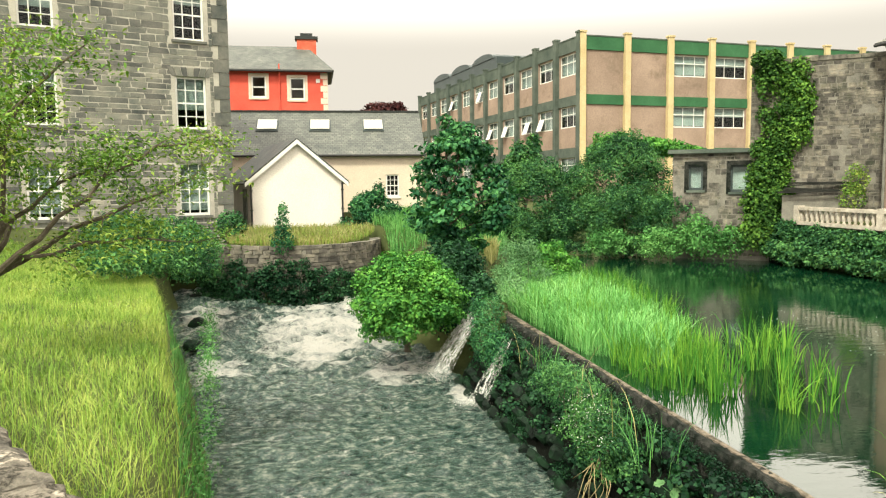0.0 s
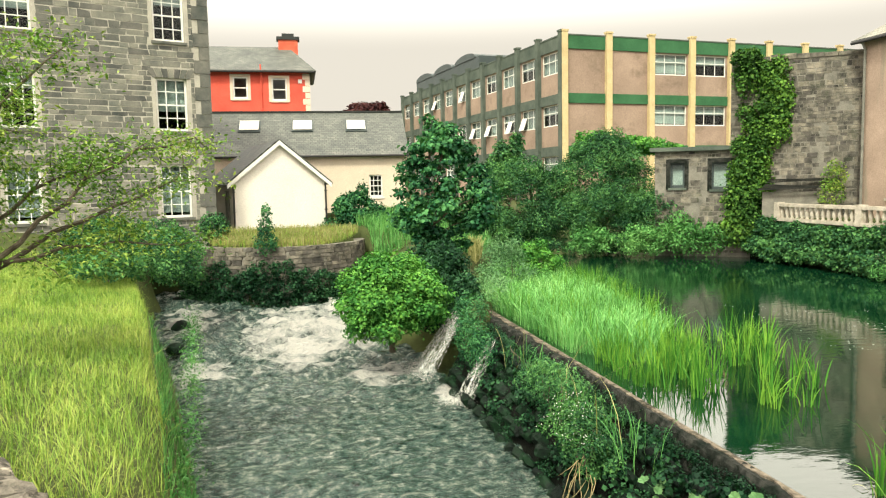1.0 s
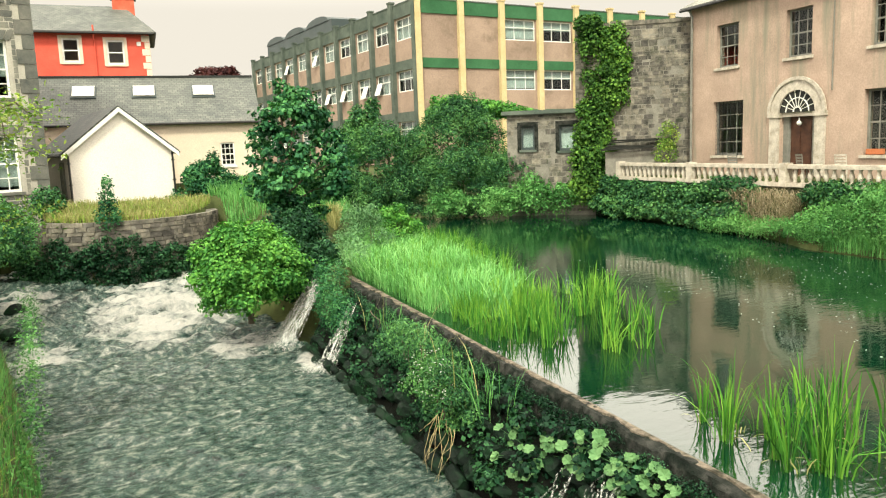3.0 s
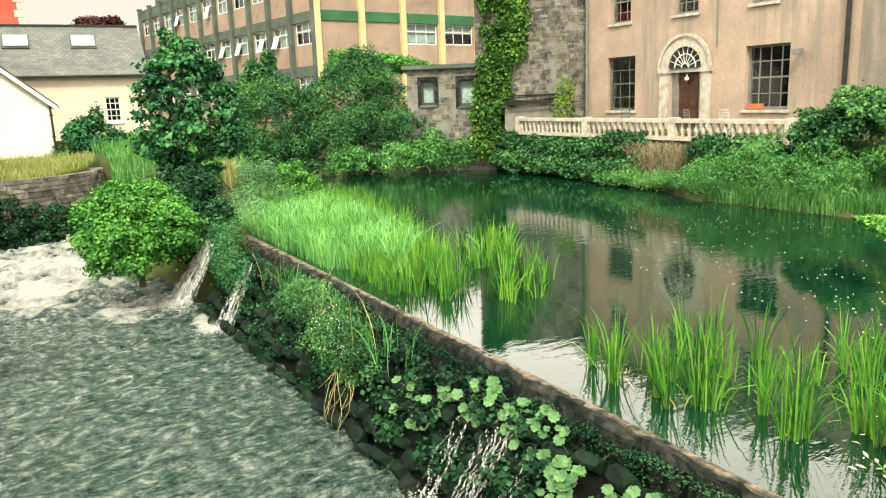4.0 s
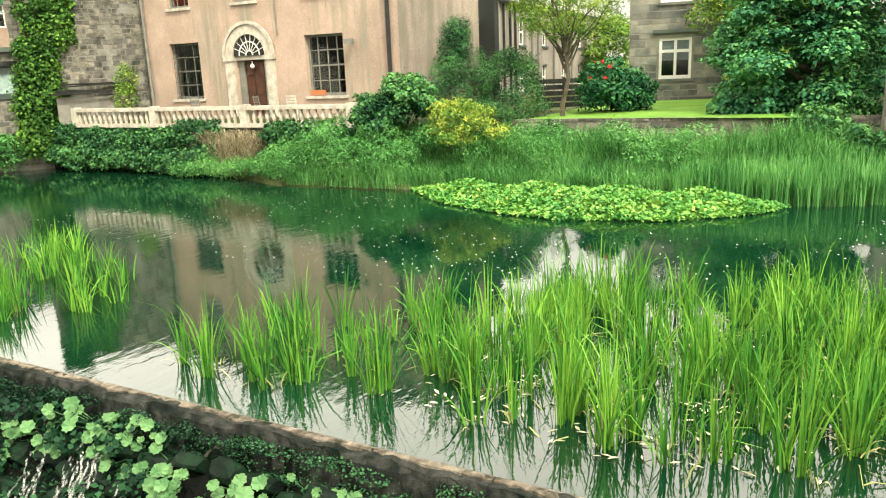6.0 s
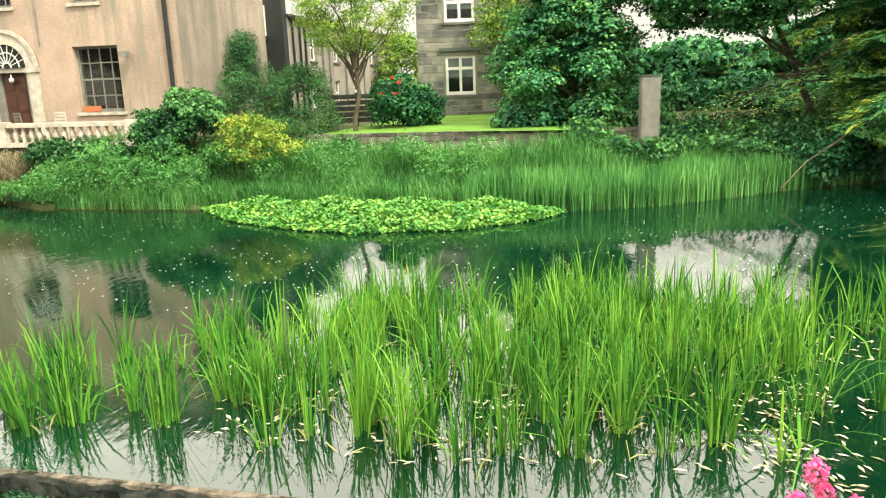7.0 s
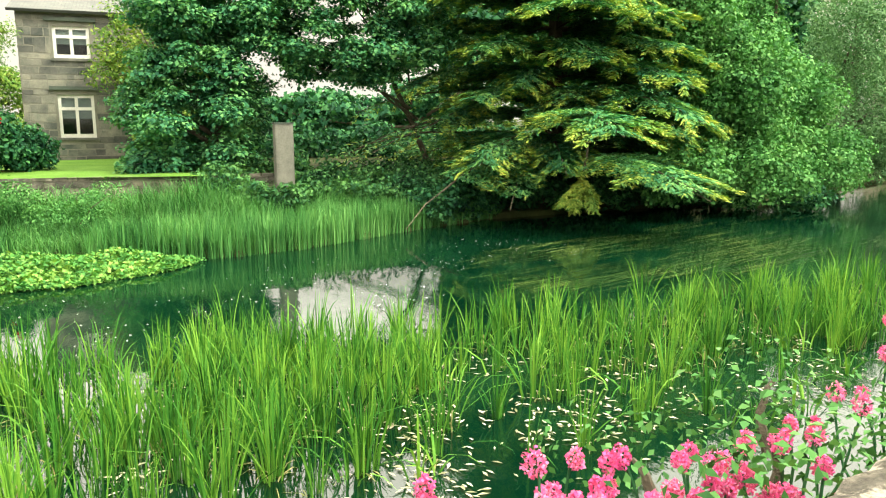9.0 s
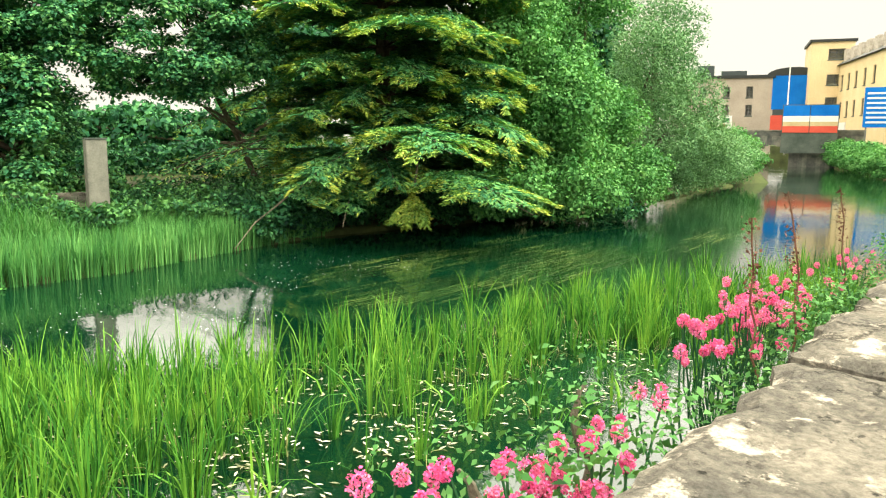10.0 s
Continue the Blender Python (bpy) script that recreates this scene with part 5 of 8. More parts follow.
part("core", boxes((0, 12, 0.02, 0.4, 0.6, 1.9)), M["rubble_mortar"], gw)
masonry(gw, 0, 12, 0.9, 1.98, [], 0.18, 0.45, (M["rubble"], M["rubble_rest"]), 0.3, 0.08, 120, seed=12)


def build_pillar(x, y, h, mat, label):
    p = thing("gate_pillar", along(x, y, 175), label, "pillar")
    bm = boxes((-0.3, 0.3, 0, 0.6, 0.8, h))
    bmesh.ops.bevel(bm, geom=bm.edges[:], offset=0.025, segments=2, affect="EDGES")
    part("shaft", bm, mat, p)
    part("cap", boxes((-0.32, 0.32, -0.02, 0.62, h - 0.005, h + 0.04)), M["concrete"], p)


build_pillar(26.3, -0.4, 3.62, M["timber"], "square weathered concrete gate pillar")


# ---- terrace furniture ----
def terrace_chair(x, y, turn, mat, label):
    c = thing("garden_chair", pose(x, y, 2.08, 0, 0, turn), label, "chair", "terrace chairs")
    for dx in (-0.22, 0.22):
        for dy in (-0.2, 0.2):
            part("leg", boxes((dx - 0.02, dx + 0.02, dy - 0.02, dy + 0.02, 0, 0.44)), mat, c)
        bm = bmesh.new()
        tube(bm, [(dx, 0.2, 0.44), (dx, 0.27, 0.98)], 0.02)
        part("back_post", bm, mat, c)
    part("seat", boxes((-0.25, 0.25, -0.23, 0.23, 0.44, 0.47)), mat, c)
    for k in range(4):
        part("back_slat", boxes((-0.22, 0.22, 0.21 + 0.017 * k, 0.235 + 0.017 * k, 0.58 + 0.11 * k, 0.65 + 0.11 * k)), mat, c)


terrace_chair(25.4, 26.0, 100, M["grey_frame"], "grey slatted garden chair on the terrace")
terrace_chair(25.2, 22.2, 70, M["timber"], "weathered wooden chair on the terrace")
terrace_chair(25.0, 20.3, 95, M["old_white"], "white garden chair on the terrace")


# ---- road bridge and street beyond ----
def build_far_street():
    br = thing("road_bridge", along(101.0, -74.0, 232.7), "grey stone road bridge with a low arch", "bridge", kind="structure")
    bm = bmesh.new()
    xs = np.linspace(-10, 62, 121)
    for a, b in zip(xs, xs[1:]):
        m = (a + b) / 2
        z0 = -0.6
        for c in (19, 30.2, 41):
            if abs(m - c) < 2.6:
                z0 = max(z0, 3.1 * math.sqrt(1 - ((m - c) / 2.6) ** 2))
        box(bm, a, b, 0, 8, z0, 4.4)
    part("arched_wall", bm, M["mill_rest"], br)
    part("bridge_rail", boxes((-10, 62, -0.05, 0.5, 4.4, 5.1), (-10, 62, -0.15, 0.6, 5.1, 5.3)), M["mill_rest"], br)
    part("road_deck", boxes((-10, 62, 0.5, 8, 4.4, 4.5)), M["concrete"], br)

    def block(name, x, y, az, w, d, z1, mat, label, wins, sash):
        b = thing(name, along(x, y, az), label, "building")
        part("wall", pierced(0, w, 1.5, z1, wins, 0.4), mat, b)
        part("back_wall", boxes((0, 0.4, 0.4, d, 1.5, z1), (w - 0.4, w, 0.4, d, 1.5, z1), (0, w, d, d + 0.3, 1.5, z1), (0.4, w - 0.4, 2, 2.1, 1.5, z1)), mat, b)
        for h in wins:
            window(b, *h, 2, 3, sash, 0.15, 0.06, 0.1, sill=M["concrete"])
        return b

    wins = [(x, x + 1.1, z, z + 1.9) for x in (5.0, 8.9, 12.6) for z in (7.9, 11.0)]
    g = block("plain_street_building", 102.4, -96.4, 227.6, 17.0, 12, 14.3, M["crestpale"], "plain grey-tan building with small dark windows", wins, M["grey_frame"])
    part("roof_edge", boxes((-0.3, 17.1, -0.3, 12.4, 14.3, 14.8)), M["slate_dark"], g)
    part("roof_tank", boxes((4.4, 7.2, 3, 6, 14.8, 16.8)), M["dark_metal"], g)
    part("roof_hump", boxes((8.4, 12.6, 3, 8, 14.8, 15.8)), M["dark_metal"], g)
    part("painted_sign", boxes((8.2, 10.6, -0.05, 0.02, 5.0, 8.0)), M["white_paint"], g, "faded painted sign with red and green bars")
    part("sign_bar", boxes((8.6, 9.4, -0.08, -0.03, 5.6, 6.6)), M["red"], g)
    part("sign_bar", boxes((9.2, 10.2, -0.08, -0.03, 6.8, 7.6)), M["green"], g)
    blue = thing("blue_gable_building", along(90.4, -107.4, 232), "building with a bright blue painted end wall", "building")
    part("wall", boxes((0, 8.5, 0, 10, 9.0, 14.6)), M["blue"], blue)
    part("dark_band", boxes((0, 8.5, 0.02, 10, 8.0, 9.0)), M["dark_metal"], blue)
    part("lower_wall", boxes((0, 8.5, 0, 10, 5.4, 8.0)), M["red"], blue)
    bm = bmesh.new()
    ring = [(3.6 - 4.2 * math.cos(a), 0.2, 14.6 + 1.4 * math.sin(a)) for a in np.linspace(0, math.pi, 12)]
    f0 = [bm.verts.new(p) for p in ring]
    f1 = [bm.verts.new((p[0], 9, p[2])) for p in ring]
    bm.faces.new(f0)
    bm.faces.new(f1[::-1])
    for i in range(12):
        bm.faces.new((f0[i], f0[(i + 1) % 12], f1[(i + 1) % 12], f1[i]))
    bmesh.ops.recalc_face_normals(bm, faces=bm.faces)
    part("domed_roof", bm, M["slate_dark"], blue)
    wins = [(2.5, 4.9, z, z + 1.7) for z in (9.0, 12.6, 16.6)]
    y1 = block("yellow_tower_block", 83.4, -108.0, 228, 6.2, 10, 19.4, M["yellowwall"], "tall pale yellow building with square windows", wins, M["grey_frame"])
    part("roof_edge", boxes((-0.3, 6.5, -0.3, 10, 19.4, 19.8)), M["slate_dark"], y1)
    wins = [(x, x + 1.2, z, z + 2.4) for x in (2, 6, 10, 14.5, 19) for z in (7.4, 11.6)]
    y2 = block("yellow_terrace", 80.6, -111.2, 312, 26, 10, 15.6, M["yellowwall"], "yellow rendered terrace with dormered slate roof", wins, M["dark_metal"])
    part("roof", sheet([((-0.2, -0.4, 15.6), (26.2, -0.4, 15.6), (26.2, 4, 19.0), (-0.2, 4, 19.0)), ((26.2, 10, 15.6), (-0.2, 10, 15.6), (-0.2, 4, 19), (26.2, 4, 19))]), M["slate"], y2)
    for x in (2, 6, 10, 14, 18, 22):
        part("dormer", boxes((x, x + 1.8, 0.1, 3.0, 16.0, 17.9)), M["old_white"], y2)
    part("shopfront", boxes((0.5, 7, -0.15, 0.0, 1.8, 6.6)), M["white_paint"], y2)
    hoard = thing("painted_hoarding", along(74.6, -91.4, 231), "hoarding painted as blue sky over red and yellow bands", "hoarding")
    for x0, x1 in ((0, 3.4), (3.5, 7.0)):
        for z0, z1, mt in ((4.9, 5.8, "red"), (5.8, 6.4, "yellow"), (6.4, 7.2, "white_paint"), (7.2, 8.7, "blue")):
            part("painted_band", boxes((x0, x1, 0, 0.12, z0, z1)), M[mt], hoard)
    part("frame", boxes((-0.1, 7.1, 0.12, 0.3, 2, 8.8)), M["concrete"], hoard)
    board = thing("information_board", along(59.6, -86.8, 232), "blue street board with rows of white lettering bars", "sign")
    part("panel", boxes((0, 4.2, 0, 0.1, 5.4, 10.2)), M["blue"], board)
    part("post", boxes((0.3, 0.5, 0.1, 0.3, 1.5, 5.4), (3.7, 3.9, 0.1, 0.3, 1.5, 5.4)), M["grey_frame"], board)
    for k in range(7):
        part("text_bar", boxes((0.3, 3.6, -0.03, 0.0, 5.9 + 0.58 * k, 6.12 + 0.58 * k)), M["white_paint"], board)
    pole = thing("street_pole", pose(82.0, -101.5, 1.5), "slim pale street pole", "pole")
    bm = bmesh.new()
    tube(bm, [(0, 0, 0), (0, 0, 14.0)], 0.13, 0.09)
    part("shaft", bm, M["white_paint"], pole)


M["blue"] = surface("bright_blue_paint", (0.01, 0.13, 0.50), (0.02, 0.19, 0.62), 0.3, 8, rough=0.6, bumpy=0.05)
M["yellowwall"] = surface("yellow_render", (0.70, 0.54, 0.30), (0.78, 0.63, 0.38), 0.3, 8, bumpy=0.05)
M["crestpale"] = surface("grey_tan_render", (0.36, 0.31, 0.25), (0.46, 0.40, 0.33), 0.3, 8, bumpy=0.1)
M["redstem"] = surface("brown_stalk", (0.10, 0.045, 0.03), (0.20, 0.10, 0.07), 6, 40)
M["straw"] = surface("dry_stalk", (0.30, 0.24, 0.12), (0.45, 0.36, 0.20), 6, 40)
build_far_street()


# ---- vegetation builders ----
def raw_mesh(name, verts, faces, mat):
    me = bpy.data.meshes.new(name)
    n, k = faces.shape
    me.vertices.add(len(verts))
    me.vertices.foreach_set("co", verts.astype(np.float32).ravel())
    me.loops.add(n * k)
    me.loops.foreach_set("vertex_index", faces.astype(np.int32).ravel())
    me.polygons.add(n)
    me.polygons.foreach_set("loop_start", np.arange(0, n * k, k, dtype=np.int32))
    me.update(calc_edges=True)
    me.validate()
    me.materials.append(mat)
    return me


def unit(a):
    return a / np.maximum(np.linalg.norm(a, axis=1, keepdims=True), 1e-6)


def leaf_mesh(name, pos, normal, size, aspect, mat, curl=0.25):
    """Leaves as folded four-cornered blades, pointing at random in the plane across their normals."""
    n = len(pos)
    t = unit(np.cross(normal, nrng.normal(size=(n, 3))))
    b = np.cross(normal, t)
    s = (size * nrng.uniform(0.6, 1.35, n))[:, None]
    v = np.empty((n, 4, 3))
    v[:, 0] = pos - t * s * 0.5
    v[:, 1] = pos + b * s * aspect * 0.5 + normal * s * curl * 0.4
    v[:, 2] = pos + t * s * 0.5 - normal * s * curl * 0.5
    v[:, 3] = pos - b * s * aspect * 0.5 + normal * s * curl * 0.4
    f = np.arange(n * 4).reshape(n, 4)
    return raw_mesh(name, v.reshape(-1, 3), f, mat)


def clump_points(clumps, density, shell=0.45, lumps=3.0, up=0.5, gaps=0.25, split=0):
    """Points and normals over lumpy ellipsoids (x, y, z, rx, ry, rz): thick shell, uneven outline, gaps."""
    if split:
        many = []
        for x, y, z, rx, ry, rz in clumps:
            many.append((x, y, z, rx * 0.8, ry * 0.8, rz * 0.8))
            for i in range(split):
                g = (i + 0.5) / split
                ct, ph = 1 - 1.75 * g, i * 2.39996 + x
                st = math.sqrt(max(0, 1 - ct * ct))
                k = nrng.uniform(0.30, 0.50)
                o = nrng.uniform(0.66, 0.86)
                many.append((x + st * math.cos(ph) * rx * o, y + st * math.sin(ph) * ry * o, z + ct * rz * o, rx * k, ry * k, rz * k * 0.8))
        clumps = many
        density *= 0.62
    ps, ns = [], []
    for k, (x, y, z, rx, ry, rz) in enumerate(clumps):
        area = 4 * math.pi * ((rx * ry) ** 1.6 / 3 + (rx * rz) ** 1.6 / 3 + (ry * rz) ** 1.6 / 3) ** (1 / 1.6)
        n = int(area * density)
        d = unit(nrng.normal(size=(n, 3)))
        ph = nrng.uniform(0, 6.28, 6)
        lump = (np.sin(d[:, 0] * lumps * 2 + ph[0]) * np.sin(d[:, 1] * lumps * 2 + ph[1]) + np.sin(d[:, 2] * lumps * 2.3 + ph[2]) * np.sin((d[:, 0] - d[:, 1]) * lumps * 2 + ph[3])) * 0.5
        fine = np.sin(d[:, 0] * lumps * 5 + ph[4]) * np.sin(d[:, 2] * lumps * 5 + ph[5]) * np.sin(d[:, 1] * lumps * 5 + ph[0])
        keep = nrng.uniform(size=n) > gaps * np.clip(0.5 - lump - 0.6 * fine, 0, 2)
        keep &= (d[:, 2] > -0.3) | (nrng.uniform(size=n) < 0.4)
        r = (1 - shell * nrng.uniform(size=n) ** 1.6) * (1 + 0.17 * lump + 0.12 * fine) * (1 + 0.13 * nrng.normal(size=n))
        p = np.stack([x + d[:, 0] * rx * r, y + d[:, 1] * ry * r, z + d[:, 2] * rz * r], 1)[keep]
        nn = unit(d[keep] * 0.8 + np.array((0, 0, up)) + 0.55 * nrng.normal(size=(keep.sum(), 3)))
        ps.append(p)
        ns.append(nn)
    return np.concatenate(ps), np.concatenate(ns)


def limb_path(a, b, bend=0.15, n=6):
    a, b = Vector(a), Vector(b)
    ln = (b - a).length
    out = []
    off = Vector((rng.uniform(-1, 1), rng.uniform(-1, 1), rng.uniform(0, 0.6))) * bend * ln
    for i in range(n + 1):
        k = i / n
        out.append(a.lerp(b, k) + off * math.sin(math.pi * k) + Vector((rng.uniform(-1, 1), rng.uniform(-1, 1), rng.uniform(-1, 1))) * 0.02 * ln)
    return out


def crown_of(x, y, z, rx, ry, rz, n, r, seed, flat=0.75, taper=0.25):
    """Many small clumps that fill the outer part of an egg-shaped crown, uneven in size and reach."""
    q = random.Random(seed)
    out = []
    for i in range(n):
        ct = 1 - 2 * (i + 0.5) / n
        ph = i * 2.39996 + q.uniform(-0.4, 0.4)
        k = q.uniform(0.5, 1.02)
        st = math.sqrt(1 - ct * ct) * (1 - taper * ct)
        rr = r * q.uniform(0.65, 1.3)
        out.append((x + st * math.cos(ph) * rx * k, y + st * math.sin(ph) * ry * k, z + ct * rz * q.uniform(0.85, 1.05), rr, rr, rr * flat))
    return out


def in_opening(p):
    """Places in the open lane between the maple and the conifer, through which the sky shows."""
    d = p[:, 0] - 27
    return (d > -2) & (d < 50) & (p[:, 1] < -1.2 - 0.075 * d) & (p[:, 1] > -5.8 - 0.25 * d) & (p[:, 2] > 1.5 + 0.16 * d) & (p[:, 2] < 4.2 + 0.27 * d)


def plant(name, base, clumps, leaf, density, size, aspect, label, category, trunk=0.0, limbs=0, group="", floor=None, **kw):
    """A tree or shrub: trunk and limbs that reach into its crown, and a crown of many leaves."""
    t = thing(name, pose(*base), label, category, group)
    kw.setdefault("split", 14 if max(c[3] for c in clumps) > 0.55 else 0)
    pos, nor = clump_points(clumps, density, **kw)
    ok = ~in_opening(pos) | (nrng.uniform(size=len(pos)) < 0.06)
    if floor is not None:
        ok &= pos[:, 2] > floor
    pos, nor = pos[ok], nor[ok]
    part("crown", leaf_mesh("crown", pos - np.array(base), nor, size, aspect, L[leaf]), L[leaf], t)
    if not trunk:
        for c in sorted(clumps, key=lambda c: -c[2])[::max(1, len(clumps) // 5)][:5]:
            bm = bmesh.new()
            e = Vector(c[:3]) - Vector(base)
            tube(bm, limb_path((e.x * 0.85, e.y * 0.85, min(0, e.z) - 0.1), e, 0.12), 0.018, 0.006, 5)
            part("stem", bm, M["bark"], t)
    if trunk:
        top = max(clumps, key=lambda c: c[2])
        bm = bmesh.new()
        tube(bm, limb_path((0, 0, -0.25), Vector(top[:3]) - Vector(base), 0.05), trunk, trunk * 0.2, 8)
        part("trunk", bm, M["bark"], t)
        order = sorted(clumps, key=lambda c: -c[3])[:limbs]
        for c in order:
            e = Vector(c[:3]) - Vector(base)
            s = Vector((top[0] - base[0], top[1] - base[1], top[2] - base[2])) * min(0.7, max(0.12, 0.55 * e.z / max(0.5, top[2] - base[2])))
            bm = bmesh.new()
            tube(bm, limb_path(s, e, 0.12), trunk * 0.45, trunk * 0.1, 6)
            part("limb", bm, M["bark"], t)
    return t


def blades(name, xy, z, height, width, leaf, label, lean=0.25, droop=0.3, category="grass"):
    """Upright blades as tapering bent strips."""
    n = len(xy)
    h = height * nrng.uniform(0.55, 1.2, n) if np.isscalar(height) else height * nrng.uniform(0.6, 1.2, n)
    a = nrng.uniform(0, 2 * math.pi, n)
    w = width * nrng.uniform(0.6, 1.3, n)
    d = np.stack([np.cos(a), np.sin(a)], 1)
    l = np.abs(nrng.normal(0, lean, n)) * h
    side = np.stack([-d[:, 1], d[:, 0]], 1)
    v = np.empty((n, 7, 3))
    for k, (f, ww) in enumerate(((0, 0.8), (0.4, 1.0), (0.75, 0.7))):
        off = d * (l * f ** 1.8)[:, None]
        zz = z + h * (f - droop * 0.25 * f ** 3)
        for j, sg in enumerate((-1, 1)):
            v[:, 2 * k + j, :2] = xy + off + side * (sg * ww * w * 0.5)[:, None]
            v[:, 2 * k + j, 2] = zz
    v[:, 6, :2] = xy + d * l[:, None] * 1.15
    v[:, 6, 2] = z + h * (1 - droop * 0.25)
    base = (np.arange(n) * 7)[:, None]
    tris = np.concatenate([base + np.array(t) for t in ((0, 1, 3), (0, 3, 2), (2, 3, 5), (2, 5, 4), (4, 5, 6))])
    me = raw_mesh(name, v.reshape(-1, 3), tris, L[leaf])
    return tagged(new(name, me), label, category, kind="stuff")


def tufts(name, centres, per, z, height, width, leaf, label, lean=0.25, droop=0.5):
    """Tufts of strap leaves that fan out from a common foot, bend over and end in a point."""
    n = len(centres) * per
    tall = np.repeat(nrng.uniform(0.7, 1.15, len(centres)), per)
    h = height * tall * nrng.uniform(0.55, 1.1, n)
    a = nrng.uniform(0, 2 * math.pi, n)
    d = np.stack([np.cos(a), np.sin(a)], 1)
    foot = np.repeat(centres, per, 0) + d * np.abs(nrng.normal(0, 0.07, n))[:, None]
    l = np.abs(nrng.normal(0, lean, n)) * h
    turn = nrng.uniform(0, math.pi, n)
    side = np.stack([np.cos(turn), np.sin(turn)], 1)
    w = width * nrng.uniform(0.6, 1.25, n)
    steps = ((0, 0.75), (0.3, 1.0), (0.6, 0.9), (0.85, 0.5))
    v = np.empty((n, 9, 3))
    for k, (f, ww) in enumerate(steps):
        off = d * (l * f ** 1.7)[:, None]
        for j, sg in enumerate((-1, 1)):
            v[:, 2 * k + j, :2] = foot + off + side * (sg * ww * w * 0.5)[:, None]
            v[:, 2 * k + j, 2] = z + h * f - droop * l * f ** 3 * 0.5
    v[:, 8, :2] = foot + d * (l * 1.12)[:, None]
    v[:, 8, 2] = z + h * 0.99 - droop * l * 0.55
    base = (np.arange(n) * 9)[:, None]
    tris = np.concatenate([base + np.array(t) for t in ((0, 1, 3), (0, 3, 2), (2, 3, 5), (2, 5, 4), (4, 5, 7), (4, 7, 6), (6, 7, 8))])
    return tagged(new(name, raw_mesh(name, v.reshape(-1, 3), tris, L[leaf])), label, "reeds", kind="stuff")


def scatter(poly, n, clump=0.0, spread=0.2):
    """Random places inside a polygon, gathered into tufts where clump is set."""
    p = np.array(poly)
    lo, hi = p.min(0), p.max(0)
    out = np.empty((0, 2))
    while len(out) < n:
        if clump:
            c = nrng.uniform(lo, hi, (int(n * clump) + 4, 2))
            q = c[nrng.integers(0, len(c), n)] + nrng.normal(0, spread, (n, 2))
        else:
            q = nrng.uniform(lo, hi, (n, 2))
        out = np.concatenate([out, q[poly_distance(q, poly) < 0]])
    return out[:n]


L["deadstem"] = leafy("dead_brown_stems", (0.16, 0.13, 0.08), (0.32, 0.265, 0.18), (0.50, 0.43, 0.32), green=False)
# ---- left bank ----
LEFT_BANK = [(-0.6, 3.6), (-0.55, 9), (-1.3, 14), (-2.2, 18.3), (-3.4, 24.8), (-4.8, 31), (-12, 32), (-16, 22), (-10, 10), (-3.2, 6.2)]
q = scatter(LEFT_BANK, 95000)
blades("meadow_grass", q, ground_height(q[:, 0], q[:, 1]) - 0.03, 0.34, 0.008, "meadow", "long bright green meadow grass on the sloping bank", 0.7, 0.9)
q = scatter([(-0.2, 3.9), (-0.15, 9), (-0.8, 14), (-1.7, 18.3), (-2.9, 24.8), (-3.3, 24.8), (-2.1, 18.3), (-1.3, 14), (-0.6, 9), (-0.6, 4)], 1600)
blades("bank_edge_weeds", q, ground_height(q[:, 0], q[:, 1]) - 0.05, 0.5, 0.02, "bank", "tangled rank weeds along the stream's edge", 0.5)
edge = [(-0.35 - 0.09 * max(0, y - 9) - 0.02 * abs(y - 16), y, -0.85 + 0.25 * math.sin(y * 2.1), 0.34, 0.6, 0.55) for y in np.arange(9, 30, 0.9)]
pos, nor = clump_points([(x - 0.15, y, z, a, b, c) for x, y, z, a, b, c in edge], 85, shell=0.9, gaps=1.0)
ok = pos[:, 2] > -1.75
tagged(new("bank_creepers", leaf_mesh("bank_creepers", pos[ok], nor[ok], 0.07, 0.6, L["bank"])), "creepers trailing down the bank to the stream", "creeper", kind="stuff")


